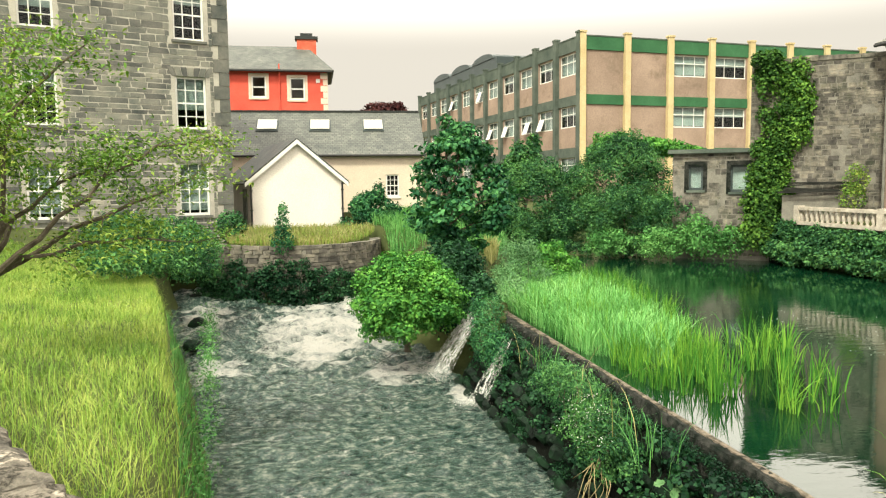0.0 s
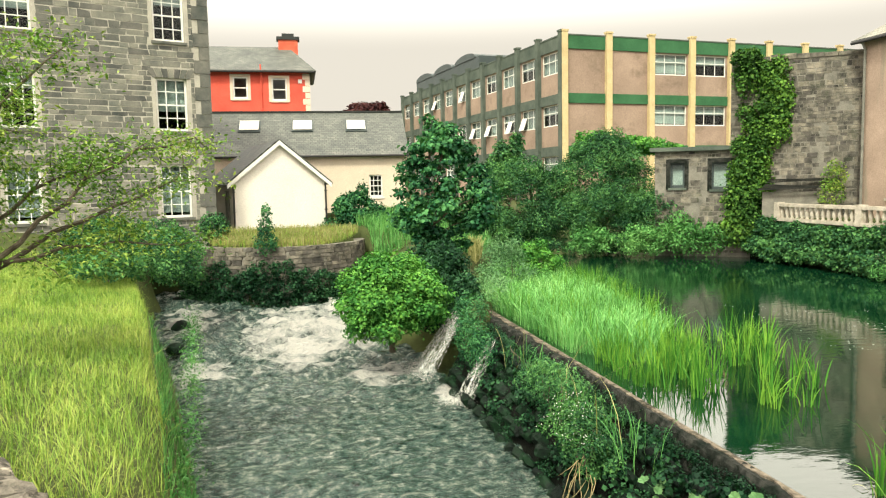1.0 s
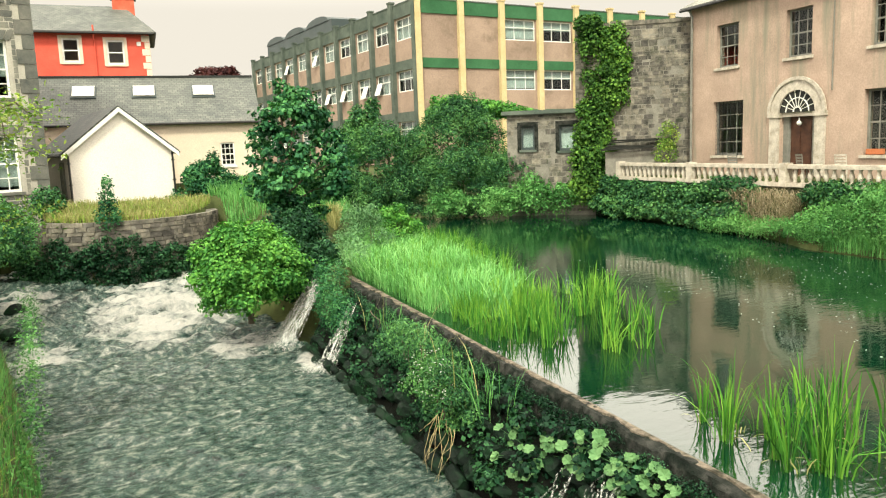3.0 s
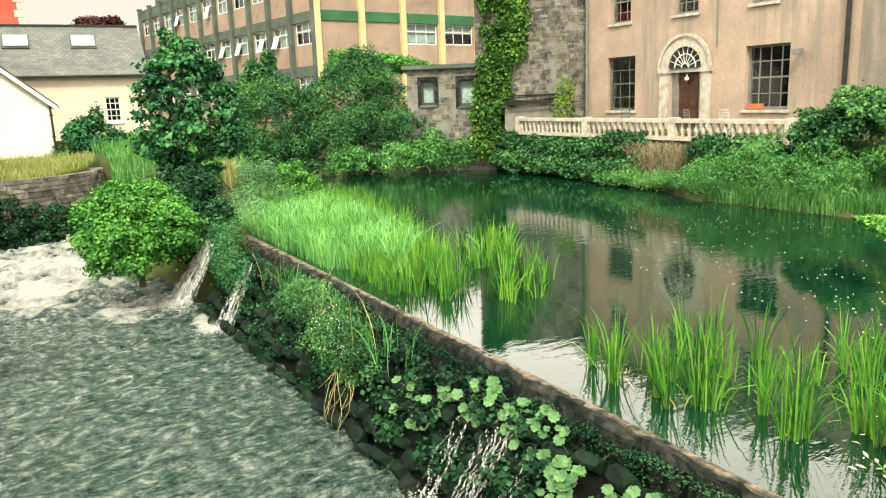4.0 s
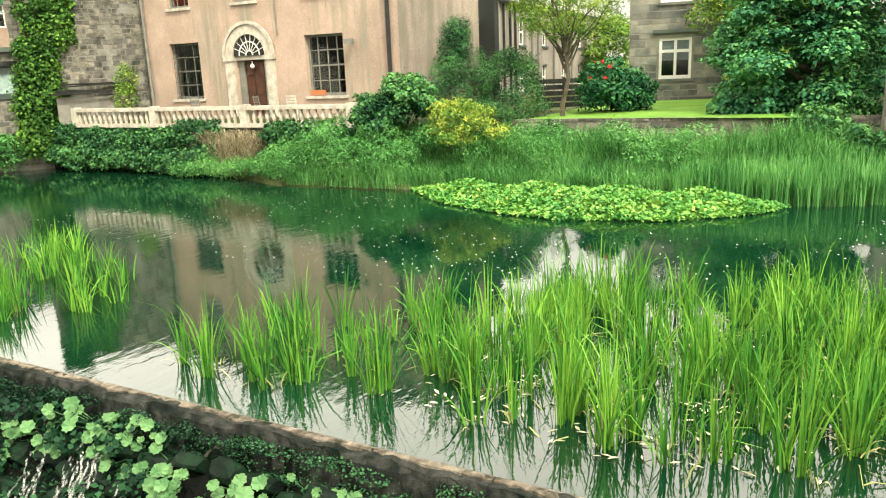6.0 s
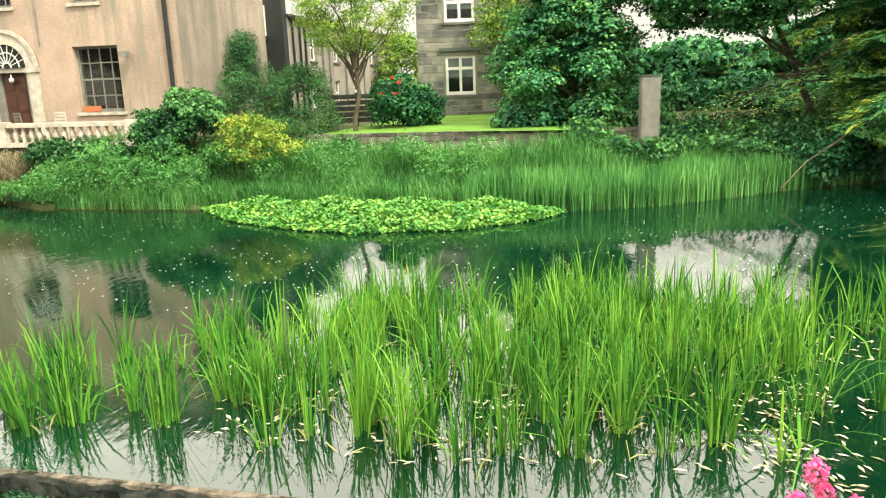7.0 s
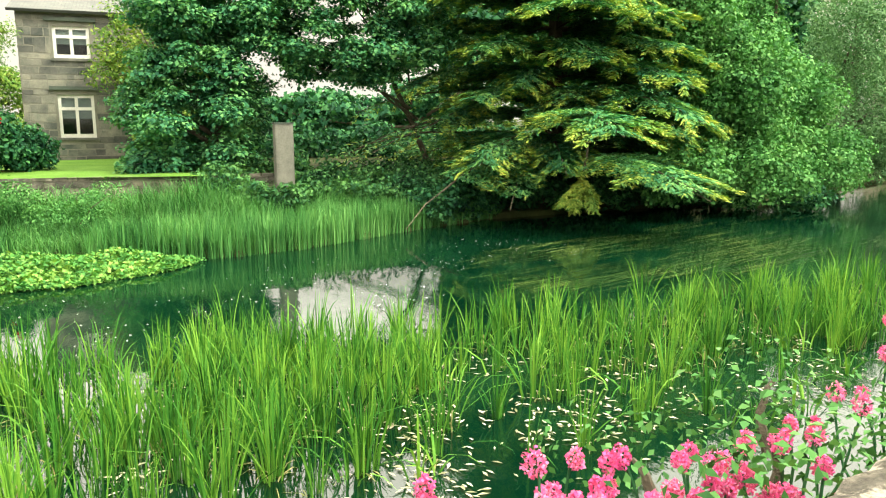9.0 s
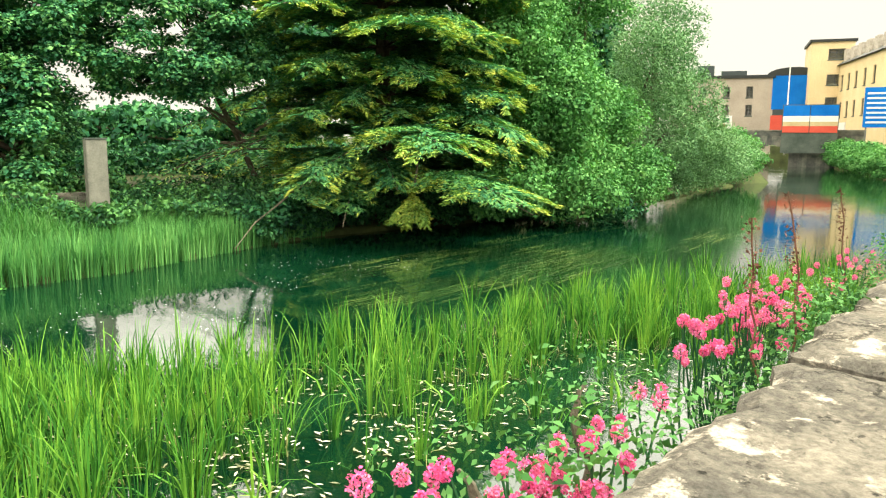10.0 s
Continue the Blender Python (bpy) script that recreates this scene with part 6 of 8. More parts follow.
def open_tree():
    base = (-4.9, 14.6, 1.1)
    t = thing("overhanging_tree", pose(*base), "thin-leaved tree with long bare branches over the bank", "tree")
    ends = [((-3.5, 14.6, 3.1), (-0.75, 15.4, 4.9)), ((-3.6, 15.0, 3.0), (-1.0, 16.2, 4.3)), ((-4.0, 14.4, 3.6), (-2.6, 14.8, 6.4)), ((-4.2, 14.7, 2.6), (-1.2, 16.5, 2.9)), ((-4.3, 14.2, 3.0), (-3.4, 14.0, 5.4)), ((-4.0, 15.0, 3.4), (-2.2, 15.6, 4.4)), ((-4.4, 15, 3.2), (-3.9, 15.3, 6.6))]
    bm = bmesh.new()
    tube(bm, [(0, 0, -0.3), (0.15, 0, 0.9), (0.5, 0.05, 1.7), (0.8, 0.1, 2.3)], 0.16, 0.09, 8)
    part("trunk", bm, M["bark"], t)
    ps, ns = [], []
    for a, b in ends:
        mid = limb_path(Vector(a) - Vector(base), Vector(b) - Vector(base), 0.14, 7)
        first = limb_path((0.3, 0.03, 1.2), mid[0], 0.05, 3)
        bm = bmesh.new()
        tube(bm, first + mid[1:], 0.06, 0.012, 6)
        for k in range(2, 8):
            e = mid[k] + Vector((rng.uniform(-0.6, 0.8), rng.uniform(-0.6, 0.6), rng.uniform(-0.35, 0.6)))
            tw = limb_path(mid[k], e, 0.1, 3)
            tube(bm, tw, 0.016, 0.005, 4)
            for p in tw + [mid[k].lerp(e, 0.6)]:
                m = 40
                d = nrng.normal(size=(m, 3)) * np.array((0.30, 0.30, 0.15))
                ps.append(np.array(p) + d)
                ns.append(unit(nrng.normal(size=(m, 3)) * 0.6 + np.array((0, 0, 1.0))))
        part("limb", bm, M["bark"], t)
    thick, tn = clump_points([(-4.6 - base[0], 14.6 - base[1], 5.4 - base[2], 0.9, 0.8, 1.0), (-4.2 - base[0], 14.5 - base[1], 4.3 - base[2], 0.9, 0.8, 0.8), (-4.5 - base[0], 15.2 - base[1], 3.4 - base[2], 0.7, 0.7, 0.5)], 330, shell=0.9, gaps=0.7)
    ps.append(thick)
    ns.append(tn)
    part("crown", leaf_mesh("crown", np.concatenate(ps), np.concatenate(ns), 0.10, 0.42, L["olive"]), L["olive"], t)


open_tree()
plant("bank_bush", (-4.8, 24, 1.2), [(-4.6, 26, 1.7, 1.2, 1.4, 0.8), (-3.6, 27.5, 1.5, 1.0, 1.4, 0.9), (-3.2, 30, 1.2, 1.0, 1.6, 1.2), (-5.5, 28, 2.0, 1.3, 1.3, 1.0)], "shrub", 190, 0.12, 0.5, "mixed green bushes at the head of the bank", "bush", gaps=0.4)
plant("yard_bush", (-3.4, 34, 1.2), [(-3.6, 33.8, 1.4, 0.9, 1.0, 1.1), (-4.6, 34.5, 1.8, 1.2, 1.0, 1.0), (-6.5, 34, 1.9, 1.6, 1.0, 1.1), (-2.4, 36.3, 2.1, 0.7, 0.7, 0.8)], "shrub", 150, 0.14, 0.6, "loose bushes in front of the mill", "bush", gaps=0.4)

# ---- walled mound with the annex ----
def build_mound():
    mound = thing("mound_wall", pose(0.5, 38.2, 0), "curved rubble retaining wall with ivy hanging over", "wall", kind="structure")
    n = 40
    bm = bmesh.new()
    ring = [[bm.verts.new((r * math.cos(a), r * math.sin(a), z)) for a in np.linspace(math.pi * 0.95, math.pi * 2.1, n)] for r, z in ((4.25, -2.2), (4.15, 1.3), (3.6, 1.3))]
    for a, b in zip(ring, ring[1:]):
        for k in range(n - 1):
            bm.faces.new((a[k], a[k + 1], b[k + 1], b[k]))
    bmesh.ops.recalc_face_normals(bm, faces=bm.faces)
    part("core", bm, M["rubble_mortar"], mound)
    kinds = []
    for i in range(6):
        k = mesh_from(stone_mesh(1, 1, 0.06, 900 + i), "stone")
        k.materials.append(M["rubble"])
        kinds.append(k)
    z = -0.9
    while z < 1.25:
        h = rng.uniform(0.14, 0.24)
        a = math.pi * 1.05 + rng.uniform(0, 0.1)
        while a < math.pi * 1.98:
            w = rng.uniform(0.25, 0.6)
            r = 4.22 - 0.03 * z
            ob = new("stone", rng.choice(kinds))
            ob.parent = mound
            ob.matrix_basis = Matrix.LocRotScale((r * math.cos(a), r * math.sin(a), z + h / 2), Euler((0, 0, a + math.pi / 2)), (w - 0.03, 1.2, h - 0.02))
            a += w / r
        z += h


build_mound()
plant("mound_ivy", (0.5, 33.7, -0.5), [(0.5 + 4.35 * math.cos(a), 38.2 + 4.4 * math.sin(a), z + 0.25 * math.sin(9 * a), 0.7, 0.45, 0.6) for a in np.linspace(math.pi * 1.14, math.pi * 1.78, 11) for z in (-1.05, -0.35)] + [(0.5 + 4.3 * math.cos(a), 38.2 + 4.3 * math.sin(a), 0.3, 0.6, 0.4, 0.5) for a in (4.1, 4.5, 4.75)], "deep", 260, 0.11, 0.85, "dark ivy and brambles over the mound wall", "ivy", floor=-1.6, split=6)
plant("mound_sapling", (0.0, 34.1, 0.9), [(0.0, 34.0, 1.5, 0.5, 0.5, 0.6), (0.0, 34.0, 2.2, 0.35, 0.35, 0.5), (0.05, 34.0, 2.8, 0.22, 0.22, 0.4)], "dark", 260, 0.11, 0.7, "slender dark-leaved sapling on the mound", "sapling", trunk=0.03)
q = scatter([(0.5 + 4.1 * math.cos(a), 38.2 + 4.1 * math.sin(a)) for a in np.linspace(math.pi, math.pi * 2, 14)], 5500)
q = q[(q[:, 1] < 39.4)]
blades("mound_grass", q, ground_height(q[:, 0], q[:, 1]), 0.45, 0.02, "straw", "dry seeding grass on the mound", 0.35)
q = scatter([(0.5 + 4.2 * math.cos(a), 38.2 + 4.2 * math.sin(a)) for a in np.linspace(math.pi, math.pi * 2, 14)], 4500)
q = q[(q[:, 1] < 39.4)]
blades("mound_green_grass", q, ground_height(q[:, 0], q[:, 1]), 0.35, 0.02, "meadow", "green grass among the dry stalks on the mound", 0.35)

# ---- island between stream and river ----
plant("round_weir_bush", (3.9, 23.4, -0.9), [(3.75, 23.2, 0.75, 1.35, 1.3, 1.35), (3.5, 22.7, 0.1, 1.15, 1.1, 0.95), (4.6, 23.0, 0.3, 1.0, 1.0, 1.0)], "bright", 620, 0.105, 0.75, "dense rounded bright green bush beside the weir", "bush", trunk=0.1, limbs=2, shell=0.35, gaps=0.12, lumps=2.4)
plant("sycamore_tree", (6.5, 29.2, 0.9), crown_of(6.8, 29.0, 3.6, 1.75, 1.4, 2.3, 60, 0.55, 5, 0.55) + [(6.6, 29.1, 5.9, 0.5, 0.5, 0.45), (6.3, 29.0, 6.3, 0.32, 0.32, 0.3)], "dark", 140, 0.18, 0.8, "young sycamore with dark green leaves", "tree", trunk=0.11, limbs=14, shell=0.8, gaps=0.75, split=0)
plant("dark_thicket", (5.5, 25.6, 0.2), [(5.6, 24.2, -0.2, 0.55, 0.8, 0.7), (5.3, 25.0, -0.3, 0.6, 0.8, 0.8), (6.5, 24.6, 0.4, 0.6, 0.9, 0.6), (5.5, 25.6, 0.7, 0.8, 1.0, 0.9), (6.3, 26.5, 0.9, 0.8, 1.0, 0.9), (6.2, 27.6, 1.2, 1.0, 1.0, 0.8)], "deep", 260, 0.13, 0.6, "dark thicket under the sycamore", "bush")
plant("willow_shrub", (8.2, 25.6, 0.3), crown_of(8.3, 25.8, 1.0, 1.0, 1.2, 0.85, 18, 0.4, 8) + [(7.5, 24.4, 0.7, 0.5, 0.6, 0.6), (7.2, 22.9, 0.5, 0.45, 0.6, 0.6)], "silver", 330, 0.13, 0.24, "grey-green willow shrub among the reeds", "shrub", gaps=0.7, split=0)
plant("pale_shrub", (9.8, 26.8, 0.3), crown_of(9.9, 26.9, 0.9, 0.8, 0.8, 0.8, 14, 0.38, 9), "bright", 300, 0.12, 0.6, "leafy pale green shrub on the island", "shrub", gaps=0.6, split=0)
q = scatter([(9, 29), (11.5, 30), (12.5, 36), (9.5, 36)], 7000)
blades("island_dry_grass", q, ground_height(q[:, 0], q[:, 1]), 1.1, 0.03, "straw", "tall yellowing grass on the island", 0.25)
plant("island_elder", (4.6, 41, 1.2), crown_of(4.6, 41.0, 2.2, 1.5, 1.2, 1.2, 26, 0.5, 10) + [(4.9, 40.6, 3.6, 0.35, 0.35, 0.5), (4.4, 40.8, 3.3, 0.35, 0.35, 0.4)], "dark", 190, 0.16, 0.65, "dark bushes beside the annex", "bush", gaps=0.5, split=0)
q = scatter([(4.2, 34), (12, 37), (12, 48), (5, 49), (4.6, 42)], 9000)
blades("island_grass", q, ground_height(q[:, 0], q[:, 1]), 0.7, 0.03, "bank", "rough green grass on the island", 0.3)

REED_ISLE = [(7.3, 22), (7.35, 15.7), (7.4, 13.2), (8.3, 12.6), (9.2, 14), (10.2, 17), (11.4, 21), (12.4, 26), (12.4, 30), (10, 31)]
q = scatter([(7.1, 24), (7.15, 17), (8.4, 15.5), (9.6, 17), (10.6, 22), (11, 30), (9.5, 31)], 15000)
blades("soft_island_grass", q, -0.05, 0.95, 0.014, "soft", "silky pale green grass bending over the water", 0.5, 0.8)
tufts("island_reeds", scatter(REED_ISLE, 560), 14, -0.1, 0.95, 0.022, "reed", "bright green reeds standing in shallow water", 0.28)
q = scatter([(8.6, 11.9), (9.6, 12.0), (11.1, 13.4), (12.3, 17), (11.2, 18), (9.6, 14.5)], 42)
tufts("outer_reeds", q, 9, -0.1, 0.95, 0.024, "reed", "sparse reeds at the edge of the deep water", 0.3)

# ---- near reed bed ----
NEAR_REEDS = [(7.75, 8.9), (8.6, 8.6), (10.6, 7.0), (12.6, 4.4), (13.4, 0.5), (13.6, -4), (14.3, -9), (15.5, -15), (14, -19), (11, -14), (9.2, -9), (8.6, -4), (8.4, 0), (7.7, 3), (7.6, 6)]
c = scatter(NEAR_REEDS, 640)
c = c[nrng.uniform(size=len(c)) < np.where(c[:, 1] > 5, 0.6, np.where(c[:, 1] < -1, np.where(c[:, 0] < 10.8, 0.16, 0.85), 1.0))]
tufts("river_reeds", c, 20, -0.1, 1.15, 0.021, "reed", "tall bright green bur-reed standing in the river")
tufts("bent_reeds", scatter(NEAR_REEDS, 150), 6, -0.1, 0.95, 0.026, "reed", "bent reed blades drooping to the water", 0.8, 1.3)
tufts("withered_reeds", c[::2] + nrng.normal(0, 0.08, c[::2].shape), 4, -0.05, 0.4, 0.022, "straw", "withered pale blades at the feet of the reeds", 1.3, 1.6)
q = scatter([(8.4, 2), (11.8, 3), (12.5, -2), (12.6, -8), (10, -9), (8.0, -3), (7.7, 3.5), (8.0, 5.5), (10.2, 5.8)], 950, 0.04, 0.4)
pz = np.concatenate([q, np.full((len(q), 1), 0.012)], 1)
pz[:, 2] += nrng.uniform(0, 0.02, len(pz))
tagged(new("floating_leaves", leaf_mesh("floating_leaves", pz, unit(np.concatenate([nrng.normal(0, 0.06, (len(q), 2)), np.ones((len(q), 1))], 1)), 0.115, 0.3, L["pads"], 0.06)), "pale fallen leaves floating among the reeds", "leaf litter", kind="stuff")
# foam flecks on the open river
q = scatter([(14, 22), (21, 18), (20, 9), (17.8, 8), (18, 3), (21, 0), (24, -6), (22, -10), (16, -3), (12, 7)], 800, 0.06, 0.8)
pz = np.concatenate([q, np.full((len(q), 1), 0.006)], 1)
tagged(new("foam_flecks", leaf_mesh("foam_flecks", pz, np.tile((0, 0, 1.0), (len(q), 1)), 0.04, 0.8, M["white_paint"], 0.0)), "white foam flecks drifting on the river", "foam", kind="stuff")


def river_weed():
    """Long strands of weed combed by the current just under the surface."""
    n = 460
    c = scatter([(15.5, -3), (18, -2.5), (22, -7), (25, -14), (27, -24), (22, -24), (17.5, -13)], n, 0.04, 0.6)
    k = 7
    head = np.array((0.42, -0.91))
    ln = nrng.uniform(1.2, 3.6, n)
    ph = nrng.uniform(0, 6.28, n)
    amp = nrng.uniform(0.02, 0.12, n)
    side = np.array((-head[1], head[0]))
    v = np.empty((n, k * 2, 3))
    for i in range(k):
        f = i / (k - 1)
        p = c + head * (ln * (f - 0.5))[:, None] + side * (amp * np.sin(ph + f * 5))[:, None]
        w = 0.008 * (1 - 0.7 * f)
        for j, s in enumerate((-1, 1)):
            v[:, 2 * i + j, :2] = p + side * s * w
            v[:, 2 * i + j, 2] = 0.006
    base = (np.arange(n) * k * 2)[:, None]
    f = np.concatenate([base + np.array((2 * i, 2 * i + 1, 2 * i + 3, 2 * i + 2)) for i in range(k - 1)])
    tagged(new("river_weed", raw_mesh("river_weed", v.reshape(-1, 3), f, L["weed"])), "olive river weed streaming with the current", "water weed", kind="stuff")


river_weed()

# ---- far bank, left to right ----
plant("river_thicket", (15, 42, 0.6), crown_of(14.2, 41.4, 2.6, 2.9, 1.8, 2.4, 60, 0.75, 11, 0.7) + crown_of(12.4, 40.2, 1.2, 1.9, 1.2, 1.1, 16, 0.6, 12) + crown_of(15.9, 39.2, 1.4, 2.0, 1.3, 1.5, 26, 0.6, 13), "shrub", 190, 0.14, 0.45, "thick green willow scrub on the river bank", "shrubbery", trunk=0.12, limbs=6, floor=0.05, split=0, gaps=0.6)
plant("river_thicket", (19, 41, 0.6), crown_of(18.9, 40.9, 3.8, 3.4, 1.8, 2.5, 70, 0.76, 14, 0.7) + crown_of(17.6, 37.6, 1.7, 2.0, 1.3, 1.7, 30, 0.6, 15) + crown_of(19.8, 36.6, 1.8, 1.6, 1.0, 1.6, 22, 0.55, 16), "shrub", 190, 0.14, 0.45, "thick green willow scrub on the river bank", "shrubbery", trunk=0.12, limbs=6, floor=0.05, split=0, gaps=0.6)
plant("bank_scrub", (20.4, 34.6, 0.2), [(20.4, 35.0, 1.0, 1.2, 0.9, 1.2), (18.6, 35.6, 0.8, 1.2, 0.9, 0.9), (21.9, 34.4, 0.9, 0.9, 0.8, 1.0), (16.4, 36.8, 0.8, 1.2, 0.9, 0.9)], "bank", 190, 0.15, 0.5, "low scrub hanging over the water", "shrub", floor=0.0)
plant("light_willow", (19, 42.6, 2.4), [(19.0, 42.6, 6.0, 1.3, 1.3, 0.9), (21.4, 42.0, 5.9, 1.6, 1.3, 0.7), (23.2, 41.5, 5.6, 1.0, 1.0, 0.5)], "bright", 120, 0.2, 0.6, "light green tops behind the scrub", "tree", trunk=0.1)
plant("back_poplar", (15.6, 49.5, 1.8), [(15.5, 49.0, 5.0, 1.2, 1.2, 1.8), (14.6, 49.0, 4.0, 1.3, 1.2, 1.3), (16.4, 49.5, 6.4, 0.5, 0.5, 0.9)], "shrub", 110, 0.22, 0.6, "young tree by the college wall", "tree", trunk=0.12, limbs=2)
plant("copper_beech", (13.5, 118, 2.5), [(13.5, 118, 14.6, 2.7, 2.6, 2.0), (15.5, 119, 15.0, 2.1, 2, 1.8), (11.4, 118, 13.9, 2.0, 2, 1.6)], "copper", 40, 0.5, 0.7, "dark copper beech crown behind the roofs", "tree", trunk=0.4, limbs=2)
ivy = []
iv = along(22.6, 34.3, 126)
for i in range(54):
    z = 3.0 + 6.7 * i / 53
    p = iv @ Vector((rng.uniform(0.45, 2.6 if z > 5.5 else 1.6), -0.08, z))
    ivy.append((p.x, p.y, p.z, 0.62, 0.40, 0.55))
for s, z, r in ((0.5, 3.0, 0.9), (0.6, 2.4, 0.9), (0.9, 2.0, 0.9), (0.4, 1.4, 0.9), (1.0, 1.2, 0.8), (0.3, 9.7, 0.4), (1.0, 9.8, 0.35), (0.5, 4.2, 0.7), (1.9, 8.2, 0.4)):
    p = iv @ Vector((s, -0.45, z))
    ivy.append((p.x, p.y, p.z, r, r * 0.7, r))
plant("wall_ivy", (22.6, 34.3, 1.0), ivy, "ivy", 210, 0.14, 0.9, "thick yellow-green ivy covering the gable's edge", "ivy", gaps=0.3, split=0)
p = iv @ Vector((4.6, -0.6, 0))
plant("wall_shrub", (p.x, p.y, 2.0), [(p.x, p.y, 3.9, 0.6, 0.5, 0.9), (p.x - 0.2, p.y, 3.0, 0.7, 0.5, 0.7)], "olive", 150, 0.13, 0.5, "wispy shrub against the stone wall", "shrub", gaps=0.7)
hang = []
for y in np.arange(17.0, 33.6, 0.8):
    hang.append((23.45 + rng.uniform(-0.15, 0.1), y, 1.5 + rng.uniform(-0.25, 0.2), 0.5, 0.7, 0.62))
    hang.append((23.2 + rng.uniform(-0.2, 0.1), y, 0.55 + rng.uniform(-0.1, 0.2), 0.65, 0.75, 0.6))
plant("terrace_creeper", (23.4, 25, 0.2), [h for h in hang if not 20.8 < h[1] < 23.0], "shrub", 230, 0.12, 0.8, "green creeper hanging from the terrace to the river", "creeper", gaps=0.35, floor=0.02)
q = scatter([(22.6, 20.6), (23.4, 20.4), (23.4, 23.8), (22.9, 23.8)], 2600)
blades("dead_creeper", q, 0.1 + nrng.uniform(0, 1.5, len(q)), 0.55, 0.013, "deadstem", "tangle of dead brown creeper stems", 1.2, 2.0)

plant("waterline_weeds", (22.6, 21, 0.1), [(22.5 + rng.uniform(-0.2, 0.3), y, 0.25 + rng.uniform(0, 0.35), 0.5, 0.5, 0.35) for y in np.arange(17.8, 24.5, 0.5)], "bank", 420, 0.09, 0.4, "low green weeds where the terrace meets the water", "weeds", gaps=0.5, floor=0.02, split=0)

# garden bank
BANK = [(21.7, 18.6), (23.6, 17.5), (26.3, 16), (26.2, 11), (26.0, 4), (27.0, -1), (29.5, -5), (30, -9), (28.6, -8.6), (26.0, -4.4), (23.1, -0.5), (22.2, 1.8), (22.6, 6), (22.4, 12), (21.7, 14.4)]
q = scatter(BANK, 34000)
blades("bank_grass", q, ground_height(q[:, 0], q[:, 1]) - 0.1, np.where(q[:, 0] > 24.6, 1.05, 0.8), 0.018, "bank", "tall lush grass on the garden bank", 0.5, 0.8)
plant("bank_weeds", (24.6, 10, 1.0), [(rng.uniform(23.0, 26.0), y, 1.15 + rng.uniform(-0.2, 0.6), 0.55, 0.6, 0.4) for y in np.arange(4.5, 16.5, 0.42)], "bank", 260, 0.09, 0.4, "leafy weeds among the grass of the garden bank", "weeds", gaps=0.7, split=0)
q = scatter([(22.1, 5), (23.4, 5), (24.4, 0), (27.5, -4), (30, -9), (28.8, -8.8), (25.9, -4.6), (23.0, -0.8), (22.0, 1.6)], 5200)
blades("bank_reeds", q, -0.05 + 0.25 * np.maximum(0, ground_height(q[:, 0], q[:, 1])), 1.15, 0.03, "bank", "reeds at the foot of the garden bank", 0.15)
CRESS = [(21.9, 13.3), (20.0, 11.2), (18.9, 8.6), (18.6, 6.9), (19.2, 4.6), (20.6, 2.7), (21.8, 1.9), (22.6, 3), (22.9, 8), (22.6, 12.5)]
q = scatter(CRESS, 24000, 0.012, 0.22)
edge_d = -poly_distance(q, CRESS)
pz = np.concatenate([q, (0.03 + nrng.uniform(0, 1, len(q)) * np.minimum(0.48, 0.06 + 0.5 * edge_d) * (0.75 + 0.25 * np.sin(q[:, 0] * 3.1) * np.sin(q[:, 1] * 2.7)))[:, None]], 1)
tagged(new("watercress_bed", leaf_mesh("watercress_bed", pz, unit(np.concatenate([nrng.normal(0, 0.6, (len(q), 2)), np.ones((len(q), 1))], 1)), 0.115, 0.75, L["cress"])), "bright mat of watercress at the river's edge", "water plant", kind="stuff")

plant("bank_nettles", (22.6, 16, 0.3), [(22.3, 18.6, 0.8, 0.9, 1.0, 0.8), (22.6, 17.2, 1.1, 1.0, 1.0, 0.9), (22.4, 15.8, 0.9, 0.9, 1.0, 0.9), (23.2, 15.2, 1.4, 0.9, 0.9, 0.8), (22.6, 14.4, 0.8, 0.9, 0.9, 0.8), (23.6, 17.4, 1.6, 0.8, 0.8, 0.7)], "bank", 330, 0.10, 0.35, "tall nettles and weeds on the river bank", "weeds", gaps=0.5, floor=0.02)
plant("clipped_ivy_bush", (24.4, 14.6, 1.4), [(24.6, 14.8, 2.9, 1.2, 1.1, 0.95), (23.7, 15.6, 2.2, 1.0, 1.0, 0.8), (24.9, 16.4, 2.4, 0.9, 0.9, 0.7)], "shrub", 240, 0.13, 0.8, "rounded ivy-covered bush by the terrace", "bush", gaps=0.1)
plant("yellow_shrub", (23.6, 12.4, 1.2), crown_of(23.9, 12.4, 2.0, 1.3, 1.5, 0.65, 22, 0.42, 20, 0.5), "yellow", 260, 0.11, 0.45, "low garden shrub with bright yellow leaves", "shrub", gaps=0.5, split=0)
plant("garden_conifer", (27.0, 13.0, 1.6), crown_of(26.6, 13.7, 3.6, 0.9, 0.9, 1.9, 30, 0.42, 21, 0.9, 0.5) + crown_of(27.5, 12.0, 3.0, 1.2, 1.3, 1.3, 30, 0.45, 22, 0.8), "shrub", 420, 0.10, 0.3, "feathery green garden evergreen", "bush", trunk=0.1, limbs=4, gaps=0.5, split=0)
plant("weeping_tree", (27.6, 10.0, 1.7), crown_of(27.6, 9.9, 6.0, 2.1, 2.2, 1.25, 46, 0.5, 23, 0.7, 0.0), "olive", 330, 0.09, 0.45, "small open-crowned tree with a forked grey trunk", "tree", trunk=0.11, limbs=18, shell=0.9, gaps=0.8, split=0)
